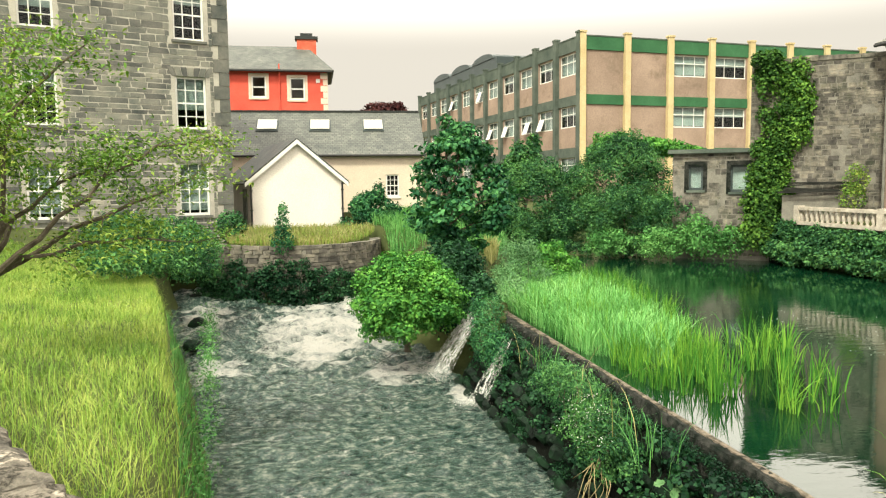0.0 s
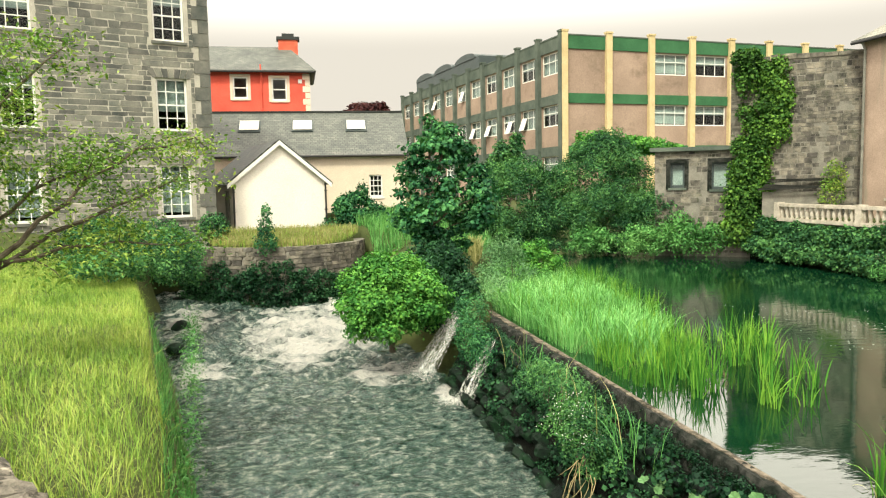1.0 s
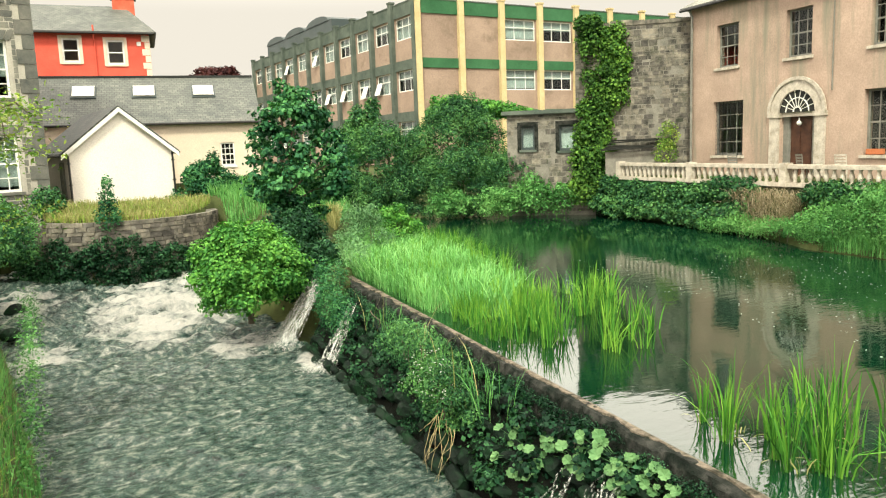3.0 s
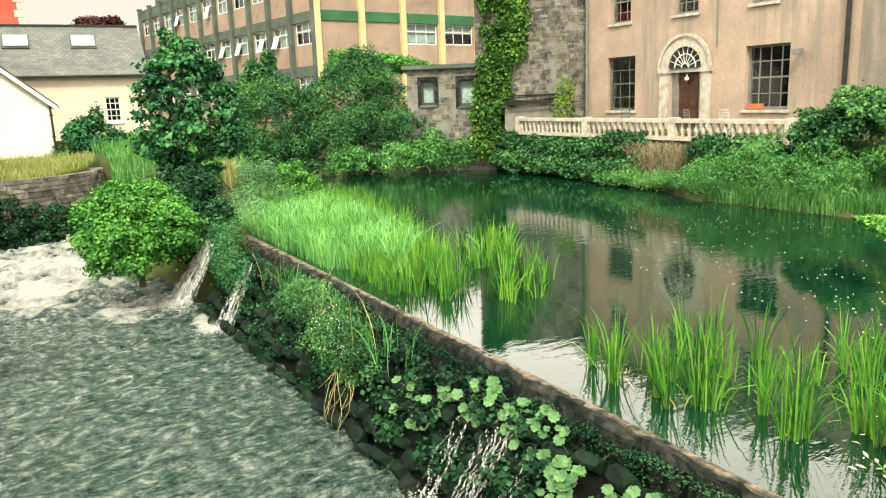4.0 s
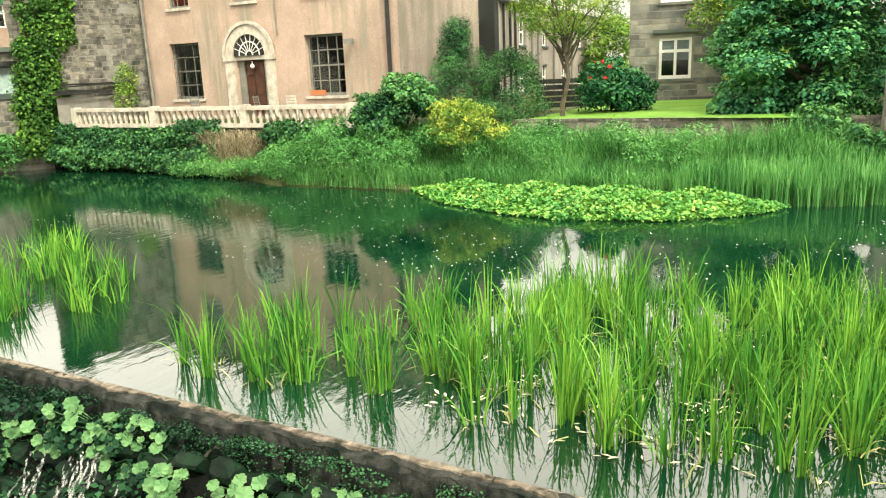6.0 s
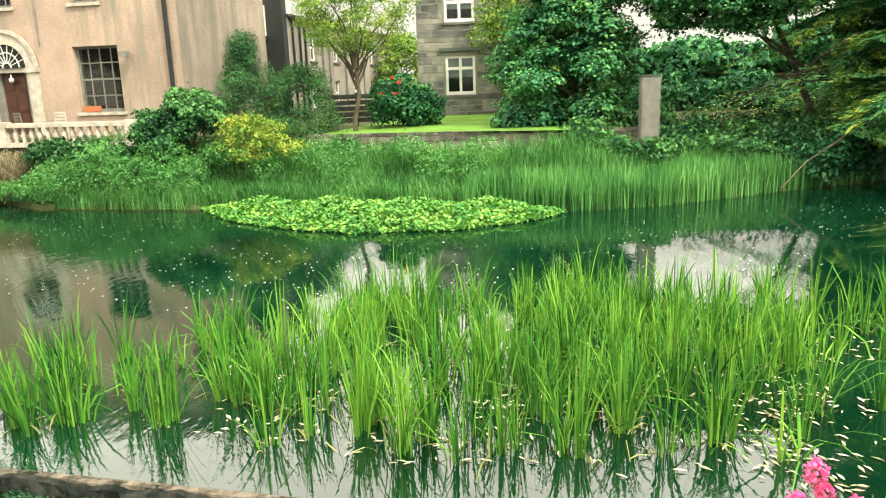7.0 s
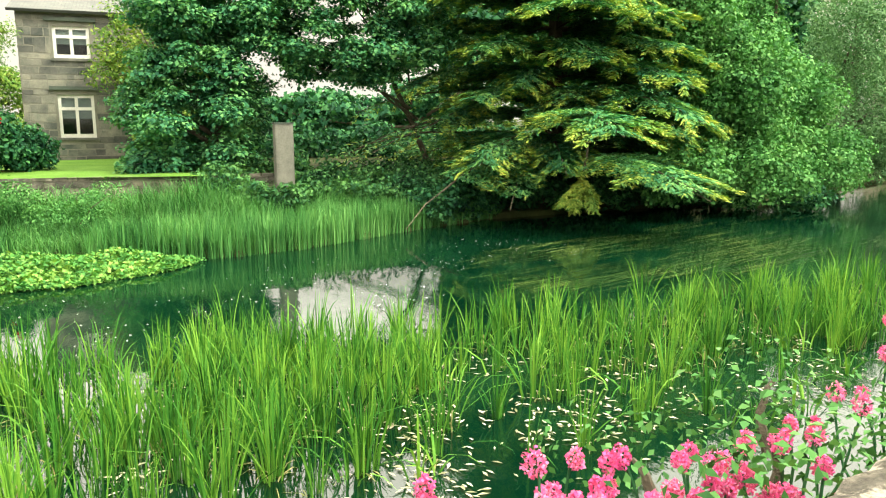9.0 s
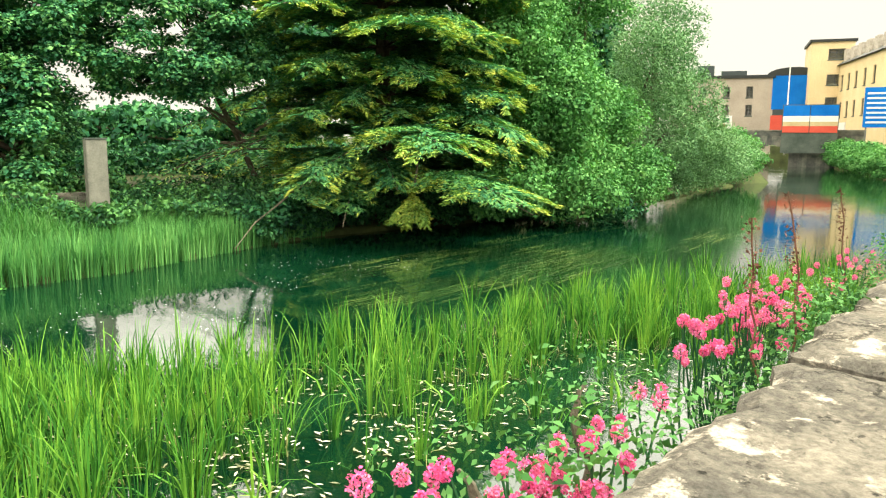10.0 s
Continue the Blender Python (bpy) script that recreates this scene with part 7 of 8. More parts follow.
rh = plant("flowering_bush", (30.4, 9.3, 1.8), [(30.4, 9.3, 2.9, 1.35, 1.2, 1.15), (30.9, 8.5, 2.6, 1.0, 1.0, 0.9)], "dark", 190, 0.17, 0.6, "dark rounded bush with red flowers", "bush", gaps=0.1)
pos, nor = clump_points([(30.4, 9.3, 3.1, 1.42, 1.25, 1.1)], 0.9)
blooms = (pos[:, None] + nrng.normal(0, 0.05, (len(pos), 14, 3))).reshape(-1, 3) - np.array((30.4, 9.3, 1.8))
part("bloom", leaf_mesh("bloom", blooms, unit(nrng.normal(size=blooms.shape)), 0.09, 0.9, L["redflower"]), L["redflower"], rh, "red blooms")
plant("far_garden_shrub", (56, 16.2, 1.8), crown_of(56, 16.0, 4.2, 1.6, 2.2, 2.7, 34, 0.8, 51), "olive", 60, 0.22, 0.6, "yellow-green shrubs beyond the garden", "shrub", gaps=0.5, split=0)
plant("lodge_creeper", (37.8, 4.2, 2.0), [(37.2, 4.2, 3.2, 1.5, 1.5, 1.4), (38.0, 5.6, 6.4, 0.7, 1.8, 2.0), (37.6, 3.0, 6.5, 1.2, 1.6, 1.6)], "olive", 120, 0.18, 0.6, "loose greenery against the lodge", "shrub", gaps=0.6)
plant("spreading_maple", (31.0, 2.2, 1.6), crown_of(30.6, 2.6, 4.2, 2.9, 2.7, 2.9, 70, 0.85, 17, 0.45) + [(29.0, 3.4, 2.2, 1.0, 1.0, 0.5), (28.7, 4.4, 2.0, 0.8, 0.8, 0.5), (28.9, 1.6, 2.6, 1.0, 1.0, 0.5), (31.5, 0.2, 7.0, 1.6, 1.5, 0.7)] + crown_of(31.2, 1.6, 8.2, 2.6, 2.8, 1.6, 44, 0.8, 33, 0.5), "maple", 220, 0.17, 0.7, "wide dark green maple with tiered leaves", "tree", trunk=0.25, limbs=16, shell=0.7, gaps=0.6, up=1.2, split=0)
plant("young_lime_tree", (31.8, -7.2, 0.8), crown_of(29.7, -3.0, 7.4, 2.0, 4.0, 2.4, 100, 0.75, 31, 0.5), "maple", 230, 0.16, 0.7, "lime tree whose high boughs close the view above the pillar", "tree", trunk=0.14, limbs=7, shell=0.7, gaps=0.6, up=1.2, split=0)
plant("pillar_undergrowth", (27.5, 0.2, 1.0), [(25.8, -0.5, 1.2, 0.6, 0.8, 0.55), (26.0, 0.6, 1.3, 0.6, 0.7, 0.5), (27.2, 1.6, 1.7, 1.2, 1.0, 0.7), (27.4, -1.8, 1.6, 0.9, 1.0, 0.6), (28.4, -2.4, 2.0, 1.0, 1.0, 0.8), (27.8, -3.6, 1.5, 1.2, 1.2, 0.7), (28.8, -5.2, 1.4, 1.2, 1.2, 0.8), (29.6, -1.2, 1.8, 1.0, 1.2, 0.8), (30.4, -3.2, 1.9, 1.0, 1.4, 0.8), (30.8, -5.4, 1.9, 1.0, 1.4, 0.8), (30.2, 0.8, 1.8, 1.0, 1.2, 0.8)], "shrub", 190, 0.15, 0.6, "undergrowth round the gate pillar", "undergrowth", gaps=0.4)


plant("garden_hedge", (42, -2, 1.5), [(41, 4 - 2.4 * i, 2.3 + 0.25 * math.sin(i * 2), 1.4, 1.7, 1.2) for i in range(8)] + [(37, -16 - 4 * i, 3.2, 2.2, 2.6, 2.6) for i in range(4)], "dark", 60, 0.24, 0.7, "dark hedge closing the garden behind the trees", "hedge")
plant("thin_ash", (35.5, 4.0, 1.5), crown_of(35.5, 4.4, 7.0, 2.2, 2.4, 2.2, 34, 0.7, 19, 0.5), "olive", 60, 0.14, 0.5, "thin olive crown with light showing through", "tree", trunk=0.14, limbs=12, gaps=0.9, shell=0.95, split=0)


def frond_mesh(name, pos, way, normal, size, aspect, mat):
    """Narrow leaves that lie along their own way, bent a little down at the end."""
    n = len(pos)
    s = (size * nrng.uniform(0.6, 1.35, n))[:, None]
    b = unit(np.cross(normal, way))
    v = np.empty((n, 4, 3))
    v[:, 0] = pos - way * s * 0.5
    v[:, 1] = pos + b * s * aspect * 0.5
    v[:, 2] = pos + way * s * 0.5 - np.array((0, 0, 0.12)) * s
    v[:, 3] = pos - b * s * aspect * 0.5
    return raw_mesh(name, v.reshape(-1, 3), np.arange(n * 4).reshape(n, 4), mat)


def spray_along(pts, width, r, per):
    """Flat feathered sprays on both sides of a limb: places, ways and how near each is to a spray's end."""
    ps, ws, es = [], [], []
    pts = [Vector(p) for p in pts]
    for i in range(1, len(pts)):
        for half in (0.0, 0.5):
            o = pts[i - 1].lerp(pts[i], half)
            d = (pts[i] - pts[i - 1]).normalized()
            side = d.cross(Vector((0, 0, 1))).normalized()
            f = (i + half) / len(pts)
            for sg in (-1, 1):
                w = (d * r.uniform(0.5, 1.0) + side * sg * r.uniform(0.7, 1.1) + Vector((0, 0, r.uniform(-0.12, 0.28)))).normalized()
                ln = width * (0.35 + 0.65 * math.sin(math.pi * min(1, f) ** 1.2)) * r.uniform(0.6, 1.2)
                m = max(4, int(per * ln))
                k = nrng.uniform(0.05, 1.0, m)
                lat = nrng.normal(0, 0.13 * ln, m) * (1.1 - k * 0.7)
                side2 = np.array(w.cross(Vector((0, 0, 1))).normalized())
                p = np.array(o) + np.array(w) * (k * ln)[:, None] + side2 * lat[:, None]
                p[:, 2] += nrng.normal(0, 0.035, m) - 0.22 * ln * k ** 2
                ps.append(p)
                ws.append(unit(np.array(w) + side2 * (np.sign(lat) * 0.6)[:, None] + nrng.normal(0, 0.18, (m, 3))))
                es.append(k * (0.35 + 0.65 * f) + nrng.normal(0, 0.10, m))
    return np.concatenate(ps), np.concatenate(ws), np.concatenate(es)


def cedar(base, height, tiers, reach, label, seed):
    """Layered conifer: level limbs with flat feathered sprays, dark within and yellow-green at their ends."""
    r = random.Random(seed)
    t = thing("layered_conifer", pose(*base), label, "tree")
    bm = bmesh.new()
    tube(bm, [(0, 0, -0.4), (0.1, 0, height * 0.5), (0, 0.1, height)], 0.42, 0.06, 10)
    part("trunk", bm, M["bark"], t)
    ps, ws, es = [], [], []
    for k in range(tiers):
        f = k / (tiers - 1)
        z = 1.2 + (height - 2.2) * f
        n = 10 if f < 0.7 else 6
        for i in range(n):
            a = 2 * math.pi * (i + 0.5 * (k % 2)) / n + r.uniform(-0.3, 0.3)
            ln = reach * (1 - 0.62 * f) * r.uniform(0.62, 1.15)
            drop = r.uniform(0.0, 0.2) * ln
            pts = [Vector((math.cos(a + 0.12 * s) * ln * s, math.sin(a + 0.12 * s) * ln * s, z + 0.25 * ln * s - (0.25 * ln + drop) * s * s + r.uniform(-0.08, 0.08))) for s in np.linspace(0.03, 1, 9)]
            bm = bmesh.new()
            tube(bm, pts, 0.07 * (1.2 - f), 0.015, 5)
            part("limb", bm, M["bark"], t)
            p, w, e = spray_along(pts[1:], 0.28 * ln, r, 105)
            ps.append(p)
            ws.append(w)
            es.append(e)
    p, w, e = np.concatenate(ps), np.concatenate(ws), np.concatenate(es)
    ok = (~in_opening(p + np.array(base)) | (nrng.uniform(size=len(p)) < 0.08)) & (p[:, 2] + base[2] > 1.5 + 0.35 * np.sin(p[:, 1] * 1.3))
    p, w, e = p[ok], w[ok], e[ok]
    nor = unit(np.stack([nrng.normal(0, 0.4, len(p)), nrng.normal(0, 0.4, len(p)), np.ones(len(p))], 1))
    tip = e > 0.55
    part("sprays", frond_mesh("sprays", p[~tip], w[~tip], nor[~tip], 0.26, 0.28, L["conifer"]), L["conifer"], t)
    part("spray_edge", frond_mesh("spray_edge", p[tip], w[tip], nor[tip], 0.23, 0.24, L["tips"]), L["tips"], t, "yellow-green spray ends")
    return t


cedar((30.6, -11.6, 0.7), 18.5, 19, 8.9, "large layered conifer with yellow-tipped drooping sprays", 21)
b = thing("trailing_branch", pose(25.8, -10.8, 3.2), "grey hanging conifer branch with pale sprays almost touching the water", "branch")
pts = [Vector(p) for p in ((1.6, -0.8, 0.9), (0.4, -0.3, 0.2), (-0.4, 0.1, -0.6), (-0.9, 0.5, -1.5), (-1.2, 0.7, -1.9), (-1.5, 0.9, -2.2))]
bm = bmesh.new()
tube(bm, pts, 0.07, 0.015, 6)
part("limb", bm, M["bark"], b)
ps, ws = [], []
r = random.Random(9)
for dx, dy, dz in ((-0.6, 0.5, -0.55), (-0.1, 0.9, -0.5), (0.3, -0.6, -0.5), (-0.7, -0.3, -0.6), (0.1, 0.2, -0.75), (-0.4, 0.0, 0.1), (0.5, -0.9, -0.35)):
    p, w, e = spray_along([pts[3].lerp(pts[4], k) + Vector((dx, dy, dz)) * k for k in np.linspace(0, 1, 6)], 0.34, r, 190)
    ps.append(p)
    ws.append(w)
p, w = np.concatenate(ps), np.concatenate(ws)
part("spray", frond_mesh("spray", p, w, unit(np.stack([nrng.normal(0, 0.5, len(p)), nrng.normal(0, 0.5, len(p)), np.ones(len(p))], 1)), 0.16, 0.26, L["tips"]), L["tips"], b)
plant("under_conifer_scrub", (31, -9, 0.2), [(29.8, -8.6, 0.9, 1.2, 1.5, 1.0), (29.4, -11, 0.9, 1.3, 1.6, 0.9), (29.2, -13.4, 0.9, 1.4, 1.6, 1.0), (28.2, -7.2, 0.8, 1.0, 1.4, 0.9), (27.0, -5.6, 0.8, 0.9, 1.2, 0.9), (30.6, -16.0, 1.0, 1.4, 1.6, 1.1), (31.6, -13.6, 0.6, 1.0, 1.4, 0.8), (30.2, -16.8, 0.5, 1.0, 1.4, 0.7), (28.8, -19.0, 0.5, 1.0, 1.4, 0.7), (27.3, -21.2, 0.5, 1.0, 1.4, 0.7)], "dark", 130, 0.18, 0.6, "shaded scrub along the waterline", "scrub", floor=0.03)
plant("riverside_alder", (30.6, -19.5, 0.5), [(26.4, -15.4, 1.8, 1.7, 1.6, 1.5), (27.2, -17.8, 5.4, 2.0, 2.0, 1.8), (26.4, -19.0, 1.6, 1.6, 1.8, 1.4), (28.0, -16.2, 7.6, 2.0, 2.0, 1.8), (29.6, -17.2, 9.6, 2.2, 2.2, 1.6), (28.6, -23.4, 1.8, 1.8, 2.0, 1.6), (28.4, -18.4, 3.6, 2.3, 2.1, 2.0), (28.6, -17.0, 1.7, 1.9, 1.7, 1.5), (29.6, -21.0, 2.4, 2.2, 2.2, 2.0), (30.4, -19.6, 6.2, 2.6, 2.4, 2.2), (28.4, -20.0, 5.2, 1.6, 1.6, 1.6), (30.8, -23.0, 4.6, 2.2, 2.2, 2.2), (31.8, -20.5, 8.6, 2.2, 2.2, 1.6), (31.6, -22.5, 10.6, 2.4, 2.4, 1.8)], "bank", 125, 0.16, 0.75, "broad green alder leaning over the river", "tree", trunk=0.25, limbs=6, floor=0.08)
plant("tall_willow", (36, -31, 0.8), [(33.0, -27.0, 1.6, 2.0, 2.0, 1.6), (34.6, -31.0, 1.8, 2.0, 2.2, 1.8), (37.0, -35.0, 1.6, 2.0, 2.2, 1.7), (39.5, -39.5, 1.8, 2.2, 2.4, 1.9), (42.5, -44.5, 2.0, 2.4, 2.6, 2.0), (35.5, -31, 9.8, 2.6, 2.6, 2.6), (33.4, -28.6, 7.6, 2.5, 2.4, 2.8), (33.0, -29.6, 4.0, 2.4, 2.4, 2.6), (34.2, -32.6, 5.2, 2.2, 2.2, 3.0), (34.4, -34.4, 3.0, 2.0, 2.2, 2.4), (36.4, -36.4, 2.6, 2.0, 2.2, 2.0), (37.5, -33, 7.4, 2.4, 2.4, 3.0)], "silver", 90, 0.22, 0.3, "tall grey-green willow trailing to the water", "tree", trunk=0.35, limbs=6, floor=0.08, gaps=0.45)
plant("backdrop_wood", (70, -12, 1.5), [(58, -22, 11, 5, 5, 4), (60, -29, 10, 5, 5, 4), (56, -16, 9, 4, 5, 4), (50, -36, 10, 4, 4, 4), (72, 4, 4.5, 5, 6, 3), (73, -6, 4.0, 5, 6, 3), (71, -16, 4.5, 5, 6, 3), (68, -27, 7.5, 5, 6, 5), (64, -38, 7.5, 5, 6, 5.5), (58, -44, 7, 5, 6, 5)], "dark", 16, 0.6, 0.7, "dark trees filling the garden behind", "trees", trunk=0.3, limbs=3)
plant("left_embankment_shrubs", (60, -62, 1.0), [(47 + 4.6 * i, -50 - 4.6 * i, 2.4, 3.0, 3.0, 2.4) for i in range(8)], "bank", 80, 0.25, 0.6, "shrubs on the embankment below the bridge", "shrubbery", floor=0.05)
plant("far_bank_shrubs", (50, -70, 1.0), [(69 - 3.3 * i, -96.5 + 3.7 * i, 2.0 - 0.06 * i, 2.3, 2.3, 2.3 - 0.1 * i) for i in range(8)], "bank", 80, 0.26, 0.6, "shrubs along the far embankment", "shrubbery", floor=0.05)

# ---- growth on the weir ----
plant("weir_willowherb", (6.0, 14.2, -0.4), crown_of(5.9, 14.4, -0.05, 0.42, 1.9, 0.42, 34, 0.21, 41, 0.9), "shrub", 560, 0.085, 0.26, "narrow-leaved willowherb growing from the weir wall", "weeds", gaps=0.7, split=0)
plant("weir_fern_bush", (5.8, 12.5, -0.6), crown_of(5.72, 12.5, -0.45, 0.45, 0.9, 0.5, 24, 0.2, 42, 0.8), "shrub", 700, 0.065, 0.4, "ferny weeds growing from the weir wall", "weeds", gaps=0.6, split=0)
wf = plant("flowering_weir_weed", (5.8, 12.9, -0.3), crown_of(5.66, 13.0, -0.25, 0.35, 0.7, 0.4, 14, 0.2, 43, 0.9), "weedleaf", 700, 0.05, 0.5, "bushy weed speckled with tiny white flowers", "weeds", gaps=0.6, split=0)
pos, nor = clump_points(crown_of(5.60, 12.9, -0.15, 0.36, 0.8, 0.42, 14, 0.2, 43, 0.9), 60)
part("flower", leaf_mesh("flower", pos - np.array((5.8, 12.9, -0.3)), nor, 0.022, 0.9, M["white_paint"]), M["white_paint"], wf, "tiny white flowers")["kind"] = "stuff"
q = np.stack([nrng.uniform(5.7, 6.3, 140), nrng.uniform(10.8, 17.5, 140)], 1)
blades("weir_grass", q, nrng.uniform(-0.5, -0.05, len(q)), 0.7, 0.014, "bank", "thin grass and stalks sprouting from the weir", 0.45, 0.8)
q = np.stack([nrng.uniform(5.6, 6.2, 18), nrng.uniform(11.0, 17.5, 18)], 1)
blades("dry_weir_stalks", q, nrng.uniform(-0.5, -0.1, len(q)), 0.95, 0.012, "straw", "dry brown stalks leaning from the weir", 0.6, 0.6)
plant("weir_grass_tuft", (5.9, 20, -0.6), [(5.7, 19.4, -0.4, 0.35, 0.7, 0.7), (5.6, 20.4, -0.3, 0.35, 0.6, 0.8), (6.0, 21.5, 0.3, 0.5, 0.7, 0.5)], "dark", 480, 0.09, 0.35, "dark moss and grass beside the fall", "weeds", gaps=0.2)
creep = [(6.35 + 0.8 * dz + rng.uniform(-0.12, 0.08), y, -0.35 + dz, 0.22, 0.34, 0.24) for y in np.arange(7.6, 19.6, 0.62) for dz in (rng.uniform(-0.3, 0.15), rng.uniform(-1.0, -0.35))]
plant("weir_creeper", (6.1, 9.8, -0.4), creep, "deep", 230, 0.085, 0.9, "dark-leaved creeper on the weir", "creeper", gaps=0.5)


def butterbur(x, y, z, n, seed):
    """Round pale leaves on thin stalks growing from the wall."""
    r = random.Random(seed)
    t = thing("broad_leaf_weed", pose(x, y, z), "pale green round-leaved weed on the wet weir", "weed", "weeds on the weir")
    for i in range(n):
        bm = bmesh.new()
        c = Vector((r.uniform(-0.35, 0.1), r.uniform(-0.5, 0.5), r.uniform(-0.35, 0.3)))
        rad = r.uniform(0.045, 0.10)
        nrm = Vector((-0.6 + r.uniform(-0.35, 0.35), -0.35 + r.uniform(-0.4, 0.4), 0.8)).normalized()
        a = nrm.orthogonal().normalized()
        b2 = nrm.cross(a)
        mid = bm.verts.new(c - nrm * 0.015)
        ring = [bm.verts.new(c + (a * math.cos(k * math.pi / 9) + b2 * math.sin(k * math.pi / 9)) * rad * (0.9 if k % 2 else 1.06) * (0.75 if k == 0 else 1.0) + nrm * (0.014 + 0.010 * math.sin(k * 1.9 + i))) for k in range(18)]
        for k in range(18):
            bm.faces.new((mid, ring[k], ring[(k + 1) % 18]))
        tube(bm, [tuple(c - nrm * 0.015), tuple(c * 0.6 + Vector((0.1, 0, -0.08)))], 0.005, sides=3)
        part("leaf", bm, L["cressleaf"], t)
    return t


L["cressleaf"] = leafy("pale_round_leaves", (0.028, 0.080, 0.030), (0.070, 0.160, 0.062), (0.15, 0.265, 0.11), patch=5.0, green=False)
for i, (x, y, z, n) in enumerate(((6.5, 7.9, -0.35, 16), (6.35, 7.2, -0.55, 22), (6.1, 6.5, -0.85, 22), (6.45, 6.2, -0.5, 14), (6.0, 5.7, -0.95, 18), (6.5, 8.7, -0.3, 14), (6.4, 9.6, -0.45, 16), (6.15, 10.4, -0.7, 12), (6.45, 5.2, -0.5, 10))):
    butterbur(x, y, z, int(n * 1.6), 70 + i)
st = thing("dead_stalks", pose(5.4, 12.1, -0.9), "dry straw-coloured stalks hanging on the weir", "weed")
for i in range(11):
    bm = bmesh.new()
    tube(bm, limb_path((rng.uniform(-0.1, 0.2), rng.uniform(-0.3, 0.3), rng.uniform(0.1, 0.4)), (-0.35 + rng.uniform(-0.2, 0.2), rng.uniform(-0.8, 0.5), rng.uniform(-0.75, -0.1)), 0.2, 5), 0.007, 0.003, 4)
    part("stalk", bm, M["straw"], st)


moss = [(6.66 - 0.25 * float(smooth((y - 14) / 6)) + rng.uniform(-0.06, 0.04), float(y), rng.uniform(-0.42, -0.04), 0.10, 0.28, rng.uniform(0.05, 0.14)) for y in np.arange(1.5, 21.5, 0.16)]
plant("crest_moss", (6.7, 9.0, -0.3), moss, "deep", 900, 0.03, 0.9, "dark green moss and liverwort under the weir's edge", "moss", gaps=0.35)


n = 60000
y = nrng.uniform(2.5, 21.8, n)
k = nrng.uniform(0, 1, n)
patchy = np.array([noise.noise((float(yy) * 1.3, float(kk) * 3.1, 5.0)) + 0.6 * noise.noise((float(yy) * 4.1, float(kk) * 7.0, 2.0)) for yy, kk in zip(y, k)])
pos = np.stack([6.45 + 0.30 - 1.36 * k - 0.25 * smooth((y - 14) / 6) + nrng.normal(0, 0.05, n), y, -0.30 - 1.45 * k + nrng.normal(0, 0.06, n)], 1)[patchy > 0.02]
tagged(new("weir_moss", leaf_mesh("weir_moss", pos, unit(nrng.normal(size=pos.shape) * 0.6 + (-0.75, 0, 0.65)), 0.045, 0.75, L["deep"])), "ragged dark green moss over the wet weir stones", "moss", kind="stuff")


# ---- falling water ----
def falling(name, y, w, top_x, strands, drop, label, seed, out=0.5, start=0.0):
    """Broken threads of water that follow the wall down and spread into splash."""
    r = random.Random(seed)
    t = thing(name, pose(top_x, y, 0.05), label, "waterfall")
    for i in range(strands):
        bm = bmesh.new()
        yy = r.uniform(-w / 2, w / 2)
        ww = r.uniform(0.003, 0.012) if start else r.uniform(0.006, 0.028)
        kk = r.uniform(0.8, 1.05)
        f0 = start + r.uniform(0, 0.25)
        n = 26
        prev = None
        sway = 0.0
        for s in range(n + 1):
            f = f0 + (1 - f0) * s / n
            sway += r.uniform(-0.05, 0.05)
            x = (-0.22 if start else -0.05) - (out + 0.45) * f * kk
            z = -0.02 - drop * f ** 1.1
            hw = max(0.003, ww * (0.4 + 1.3 * f) + r.uniform(-0.6, 0.6) * ww)
            dy = yy * (1 + 0.35 * f) + sway
            cur = [bm.verts.new((x - 0.03, dy - hw, z)), bm.verts.new((x - 0.05, dy, z + 0.01)), bm.verts.new((x - 0.03, dy + hw, z))]
            if prev:
                bm.faces.new((prev[0], prev[1], cur[1], cur[0]))
                bm.faces.new((prev[1], prev[2], cur[2], cur[1]))
            prev = cur
        part("strand", bm, M["fall"], t)
    n = 1600
    pts = np.stack([top_x - out - 0.55 + nrng.normal(0, 0.22, n), y + nrng.normal(0, w * (0.9 if start else 0.42), n), -1.66 + np.abs(nrng.normal(0, 0.07, n))], 1)
    part("splash", leaf_mesh("splash", pts - np.array((top_x, y, 0.05)), unit(nrng.normal(size=(n, 3))), 0.022, 0.7, M["foam"]), M["foam"], t, "white splashing foam")["kind"] = "stuff"


fm, fnt, fb, fo = nodes_of("falling_water")
fco = coords(fnt)
fmp = fnt.nodes.new("ShaderNodeMapping")
fmp.inputs["Scale"].default_value = (6, 34, 2.6)
fnt.links.new(fco, fmp.inputs["Vector"])
fn = noise_tex(fnt, 1.0, 5, 0.7, fmp.outputs["Vector"])
fa = ramp(fnt, fn.outputs["Fac"], [(0.44, (0.0, 0.0, 0.0)), (0.68, (0.55, 0.55, 0.55))]).outputs["Color"]
fb.inputs["Base Color"].default_value = (0.82, 0.82, 0.78, 1)
fb.inputs["Roughness"].default_value = 0.35
fnt.links.new(fa, fb.inputs["Alpha"])
M["fall"] = fm
M["foam"] = surface("white_foam", (0.74, 0.73, 0.69), (0.86, 0.85, 0.80), 6, 40, rough=0.6)
falling("weir_fall", 19.3, 0.5, 6.15, 26, 1.75, "white cascade tumbling over the weir", 1, 0.55)
falling("weir_fall", 22.6, 1.5, 6.0, 60, 1.8, "broad cascade spilling beside the bush", 2, 0.9)
falling("weir_trickle", 9.1, 0.25, 6.75, 9, 1.7, "thin trickle of white water down the weir", 3, 0.9, 0.3)
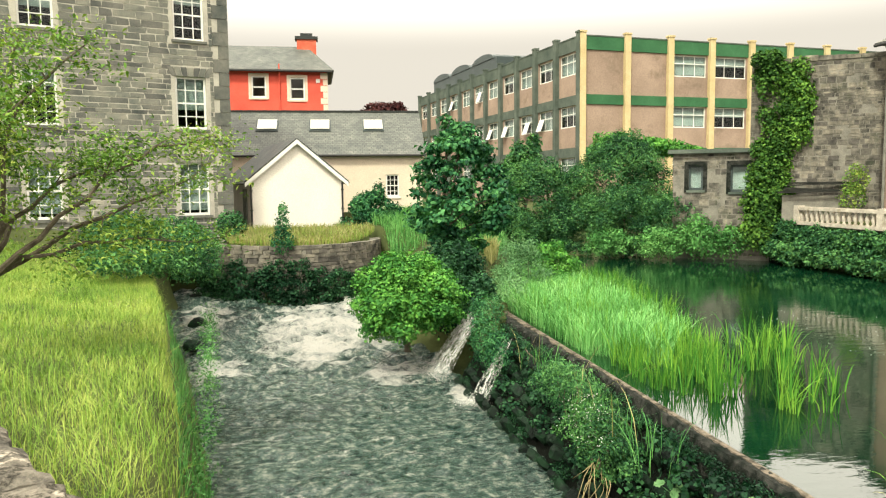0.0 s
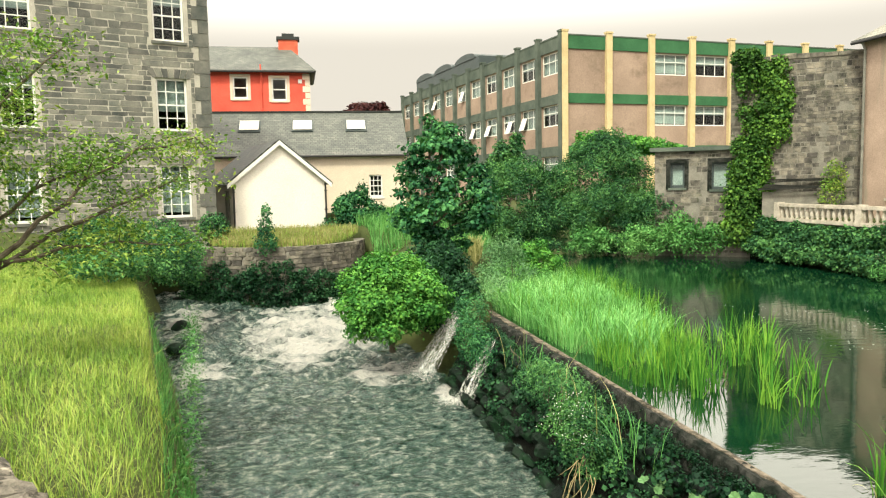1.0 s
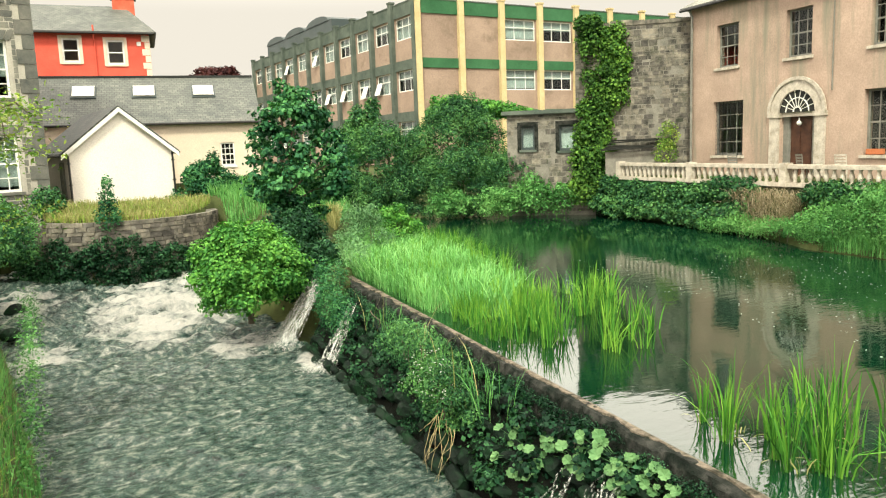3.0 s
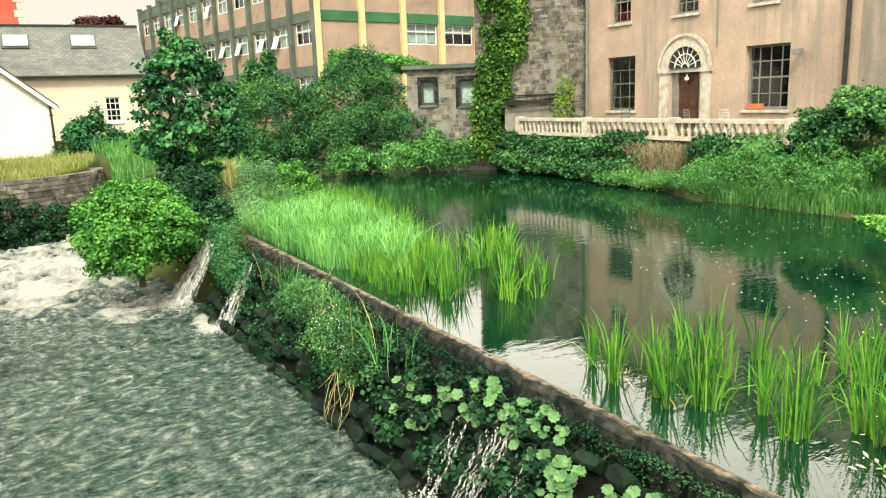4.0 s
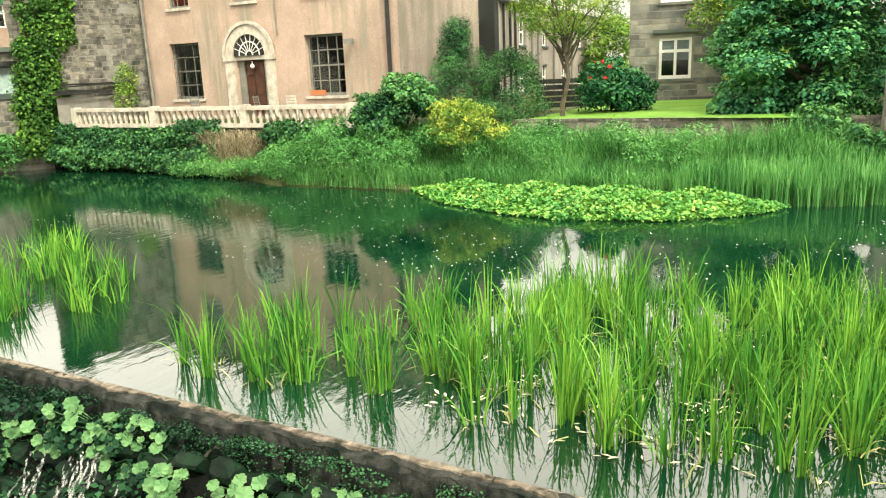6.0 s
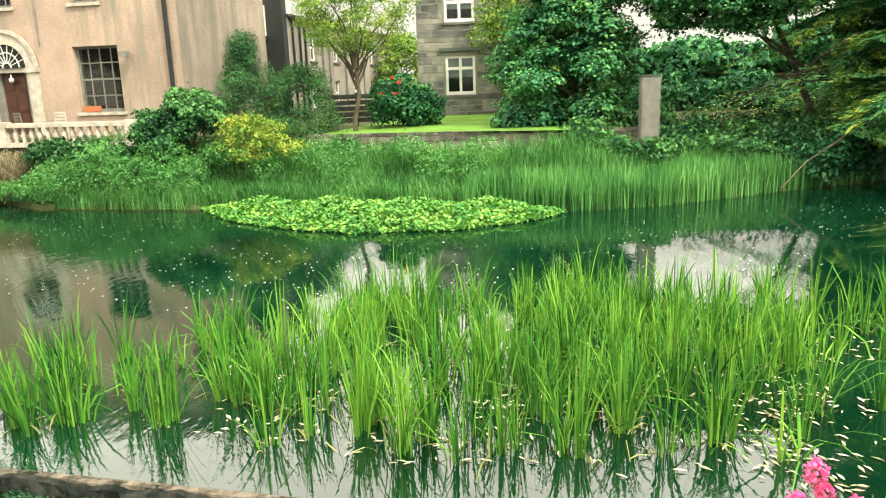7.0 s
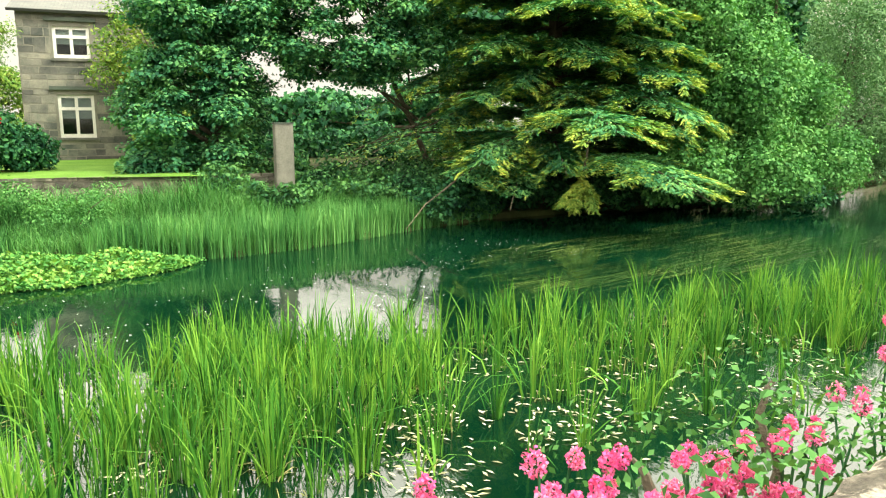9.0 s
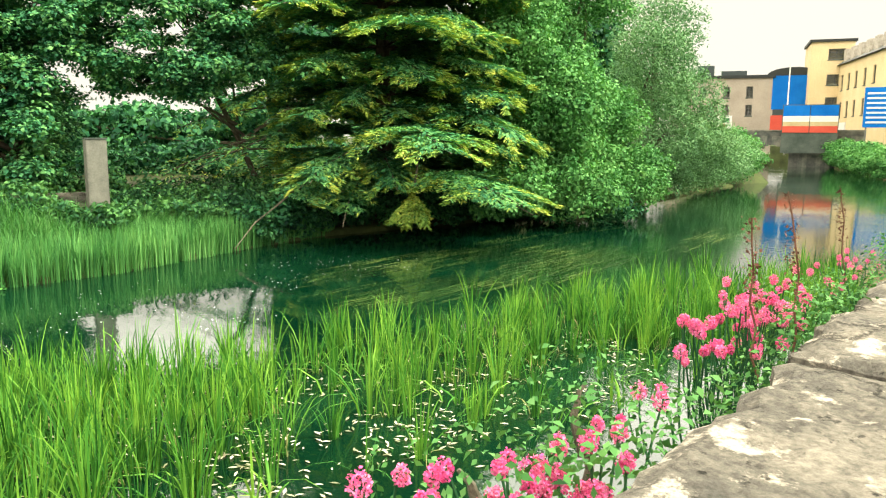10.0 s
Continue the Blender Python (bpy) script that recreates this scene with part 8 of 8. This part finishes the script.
falling("weir_trickle", 8.3, 0.4, 6.75, 16, 1.7, "thin trickle of white water down the weir", 4, 0.9, 0.2)
falling("weir_trickle", 7.6, 0.2, 6.75, 6, 1.7, "thin trickle of white water down the weir", 5, 0.9, 0.3)
falling("weir_trickle", 6.6, 0.15, 6.75, 3, 1.7, "thin trickle of white water down the weir", 6, 0.9, 0.35)
for i, (x, y, s) in enumerate(((-3.6, 34.2, 0.5), (-2.6, 31.5, 0.35), (-3.2, 30.6, 0.4), (-4.1, 36.2, 0.6), (-1.2, 32.6, 0.4), (-2.9, 26.6, 0.3))):
    bm = bmesh.new()
    bmesh.ops.create_icosphere(bm, subdivisions=2, radius=s)
    for v in bm.verts:
        v.co *= 1 + 0.25 * noise.noise(v.co * 2.5 + Vector((i, 0, 0)))
        v.co.z *= 0.7
    me = mesh_from(bm, "river_boulder")
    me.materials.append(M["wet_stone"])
    ob = tagged(new("river_boulder", me), "dark wet boulder in the rapids", "boulder", "boulders in the rapids")
    ob.matrix_world = pose(x, y, -1.35)


# ---- flowers and weeds at the parapet ----
def valerian(x, y, z, h, heads, seed, spread=0.12):
    r = random.Random(seed)
    t = thing("red_valerian", pose(x, y, z), "pink-flowered valerian growing from the parapet wall", "flower", "valerian along the parapet")
    for i in range(heads):
        e = Vector((r.uniform(-spread, spread), r.uniform(-spread, spread), h * r.uniform(0.7, 1.05)))
        bm = bmesh.new()
        tube(bm, limb_path((r.uniform(-0.03, 0.03), r.uniform(-0.03, 0.03), 0), e, 0.08, 4), 0.004, 0.003, 4)
        part("stem", bm, L["shrub"], t)
        n = 190
        c = np.array(e) + unit(nrng.normal(size=(n, 3))) * (nrng.uniform(0.3, 1.0, (n, 1)) ** 0.5) * np.array((0.021, 0.021, 0.026)) * r.uniform(0.7, 1.25)
        part("flower_head", leaf_mesh("flower_head", c, unit(nrng.normal(size=(n, 3)) + (0, 0, 0.4)), 0.0085, 0.8, L["pink"]), L["pink"], t, "dense pink flower cluster")
    n = 16 * heads
    s = nrng.uniform(0, 0.75, n)
    c = np.stack([nrng.normal(0, spread * 0.6, n), nrng.normal(0, spread * 0.6, n), s * h], 1)
    part("foliage", leaf_mesh("foliage", c, unit(nrng.normal(size=(n, 3)) * 0.6 + (0, 0, 0.8)), 0.026, 0.38, L["weedleaf"]), L["weedleaf"], t)


for i in range(2, 13):
    valerian(2.56 + 0.05 * math.sin(i * 2.3), 0.46 - 0.075 * i, 2.60 + 0.03 * math.sin(i * 1.7), 0.43, 6 if i % 3 else 8, 300 + i, 0.10)
for i in range(5):
    valerian(2.88 + 0.06 * i, -0.75 - 0.12 * i, 2.66, 0.34, 1, 320 + i, 0.06)
for i in range(9):
    valerian(3.25 + 0.05 * i, -1.5 - 0.1 * i, 2.45 + 0.03 * (i % 3), 0.57, 8, 330 + i, 0.15)
for i in range(5):
    valerian(4.1 + 0.2 * i, -3.1 - 0.42 * i, 2.4, 0.5, 5, 350 + i, 0.16)
verge = []
for s in np.arange(10.2, 24, 0.33):
    p, d = edge_point(s)
    verge.append((p.x + 0.12 + rng.uniform(-0.05, 0.12), p.y + 0.06, 2.98 + rng.uniform(-0.12, 0.08), 0.2, 0.24, 0.2))
plant("parapet_weeds", (2.6, -1.2, 2.7), verge, "weedleaf", 750, 0.026, 0.55, "small-leaved weeds rooted along the parapet", "weeds", gaps=0.5)
plant("bramble", (2.75, -0.55, 2.9), [(2.75, -0.5, 3.0, 0.22, 0.22, 0.1), (2.9, -0.25, 2.9, 0.25, 0.25, 0.1), (3.05, -0.75, 3.0, 0.2, 0.25, 0.12)], "weedleaf", 700, 0.022, 0.65, "arching bramble with reddish stems", "bramble", gaps=0.6)
for i, (sx, sy, h) in enumerate(((3.15, -1.6, 0.6), (3.3, -2.0, 0.66), (4.2, -3.6, 0.6))):
    t = thing("seeding_dock", pose(sx, sy, 2.84), "tall brown seed stalk beside the parapet", "weed", "seed stalks")
    bm = bmesh.new()
    tube(bm, limb_path((0, 0, 0), (0.05, 0.03, h), 0.03, 6), 0.005, 0.003, 5)
    part("stalk", bm, M["redstem"], t)
    n = 130
    f = nrng.uniform(0.4, 1.0, n)
    a = nrng.uniform(0, 6.28, n)
    rr = nrng.uniform(0.005, 0.035, n)
    c = np.stack([0.05 * f + np.cos(a) * rr, 0.03 * f + np.sin(a) * rr, f * h], 1)
    part("seed_head", leaf_mesh("seed_head", c, unit(nrng.normal(size=(n, 3))), 0.014, 0.8, M["redstem"]), M["redstem"], t)
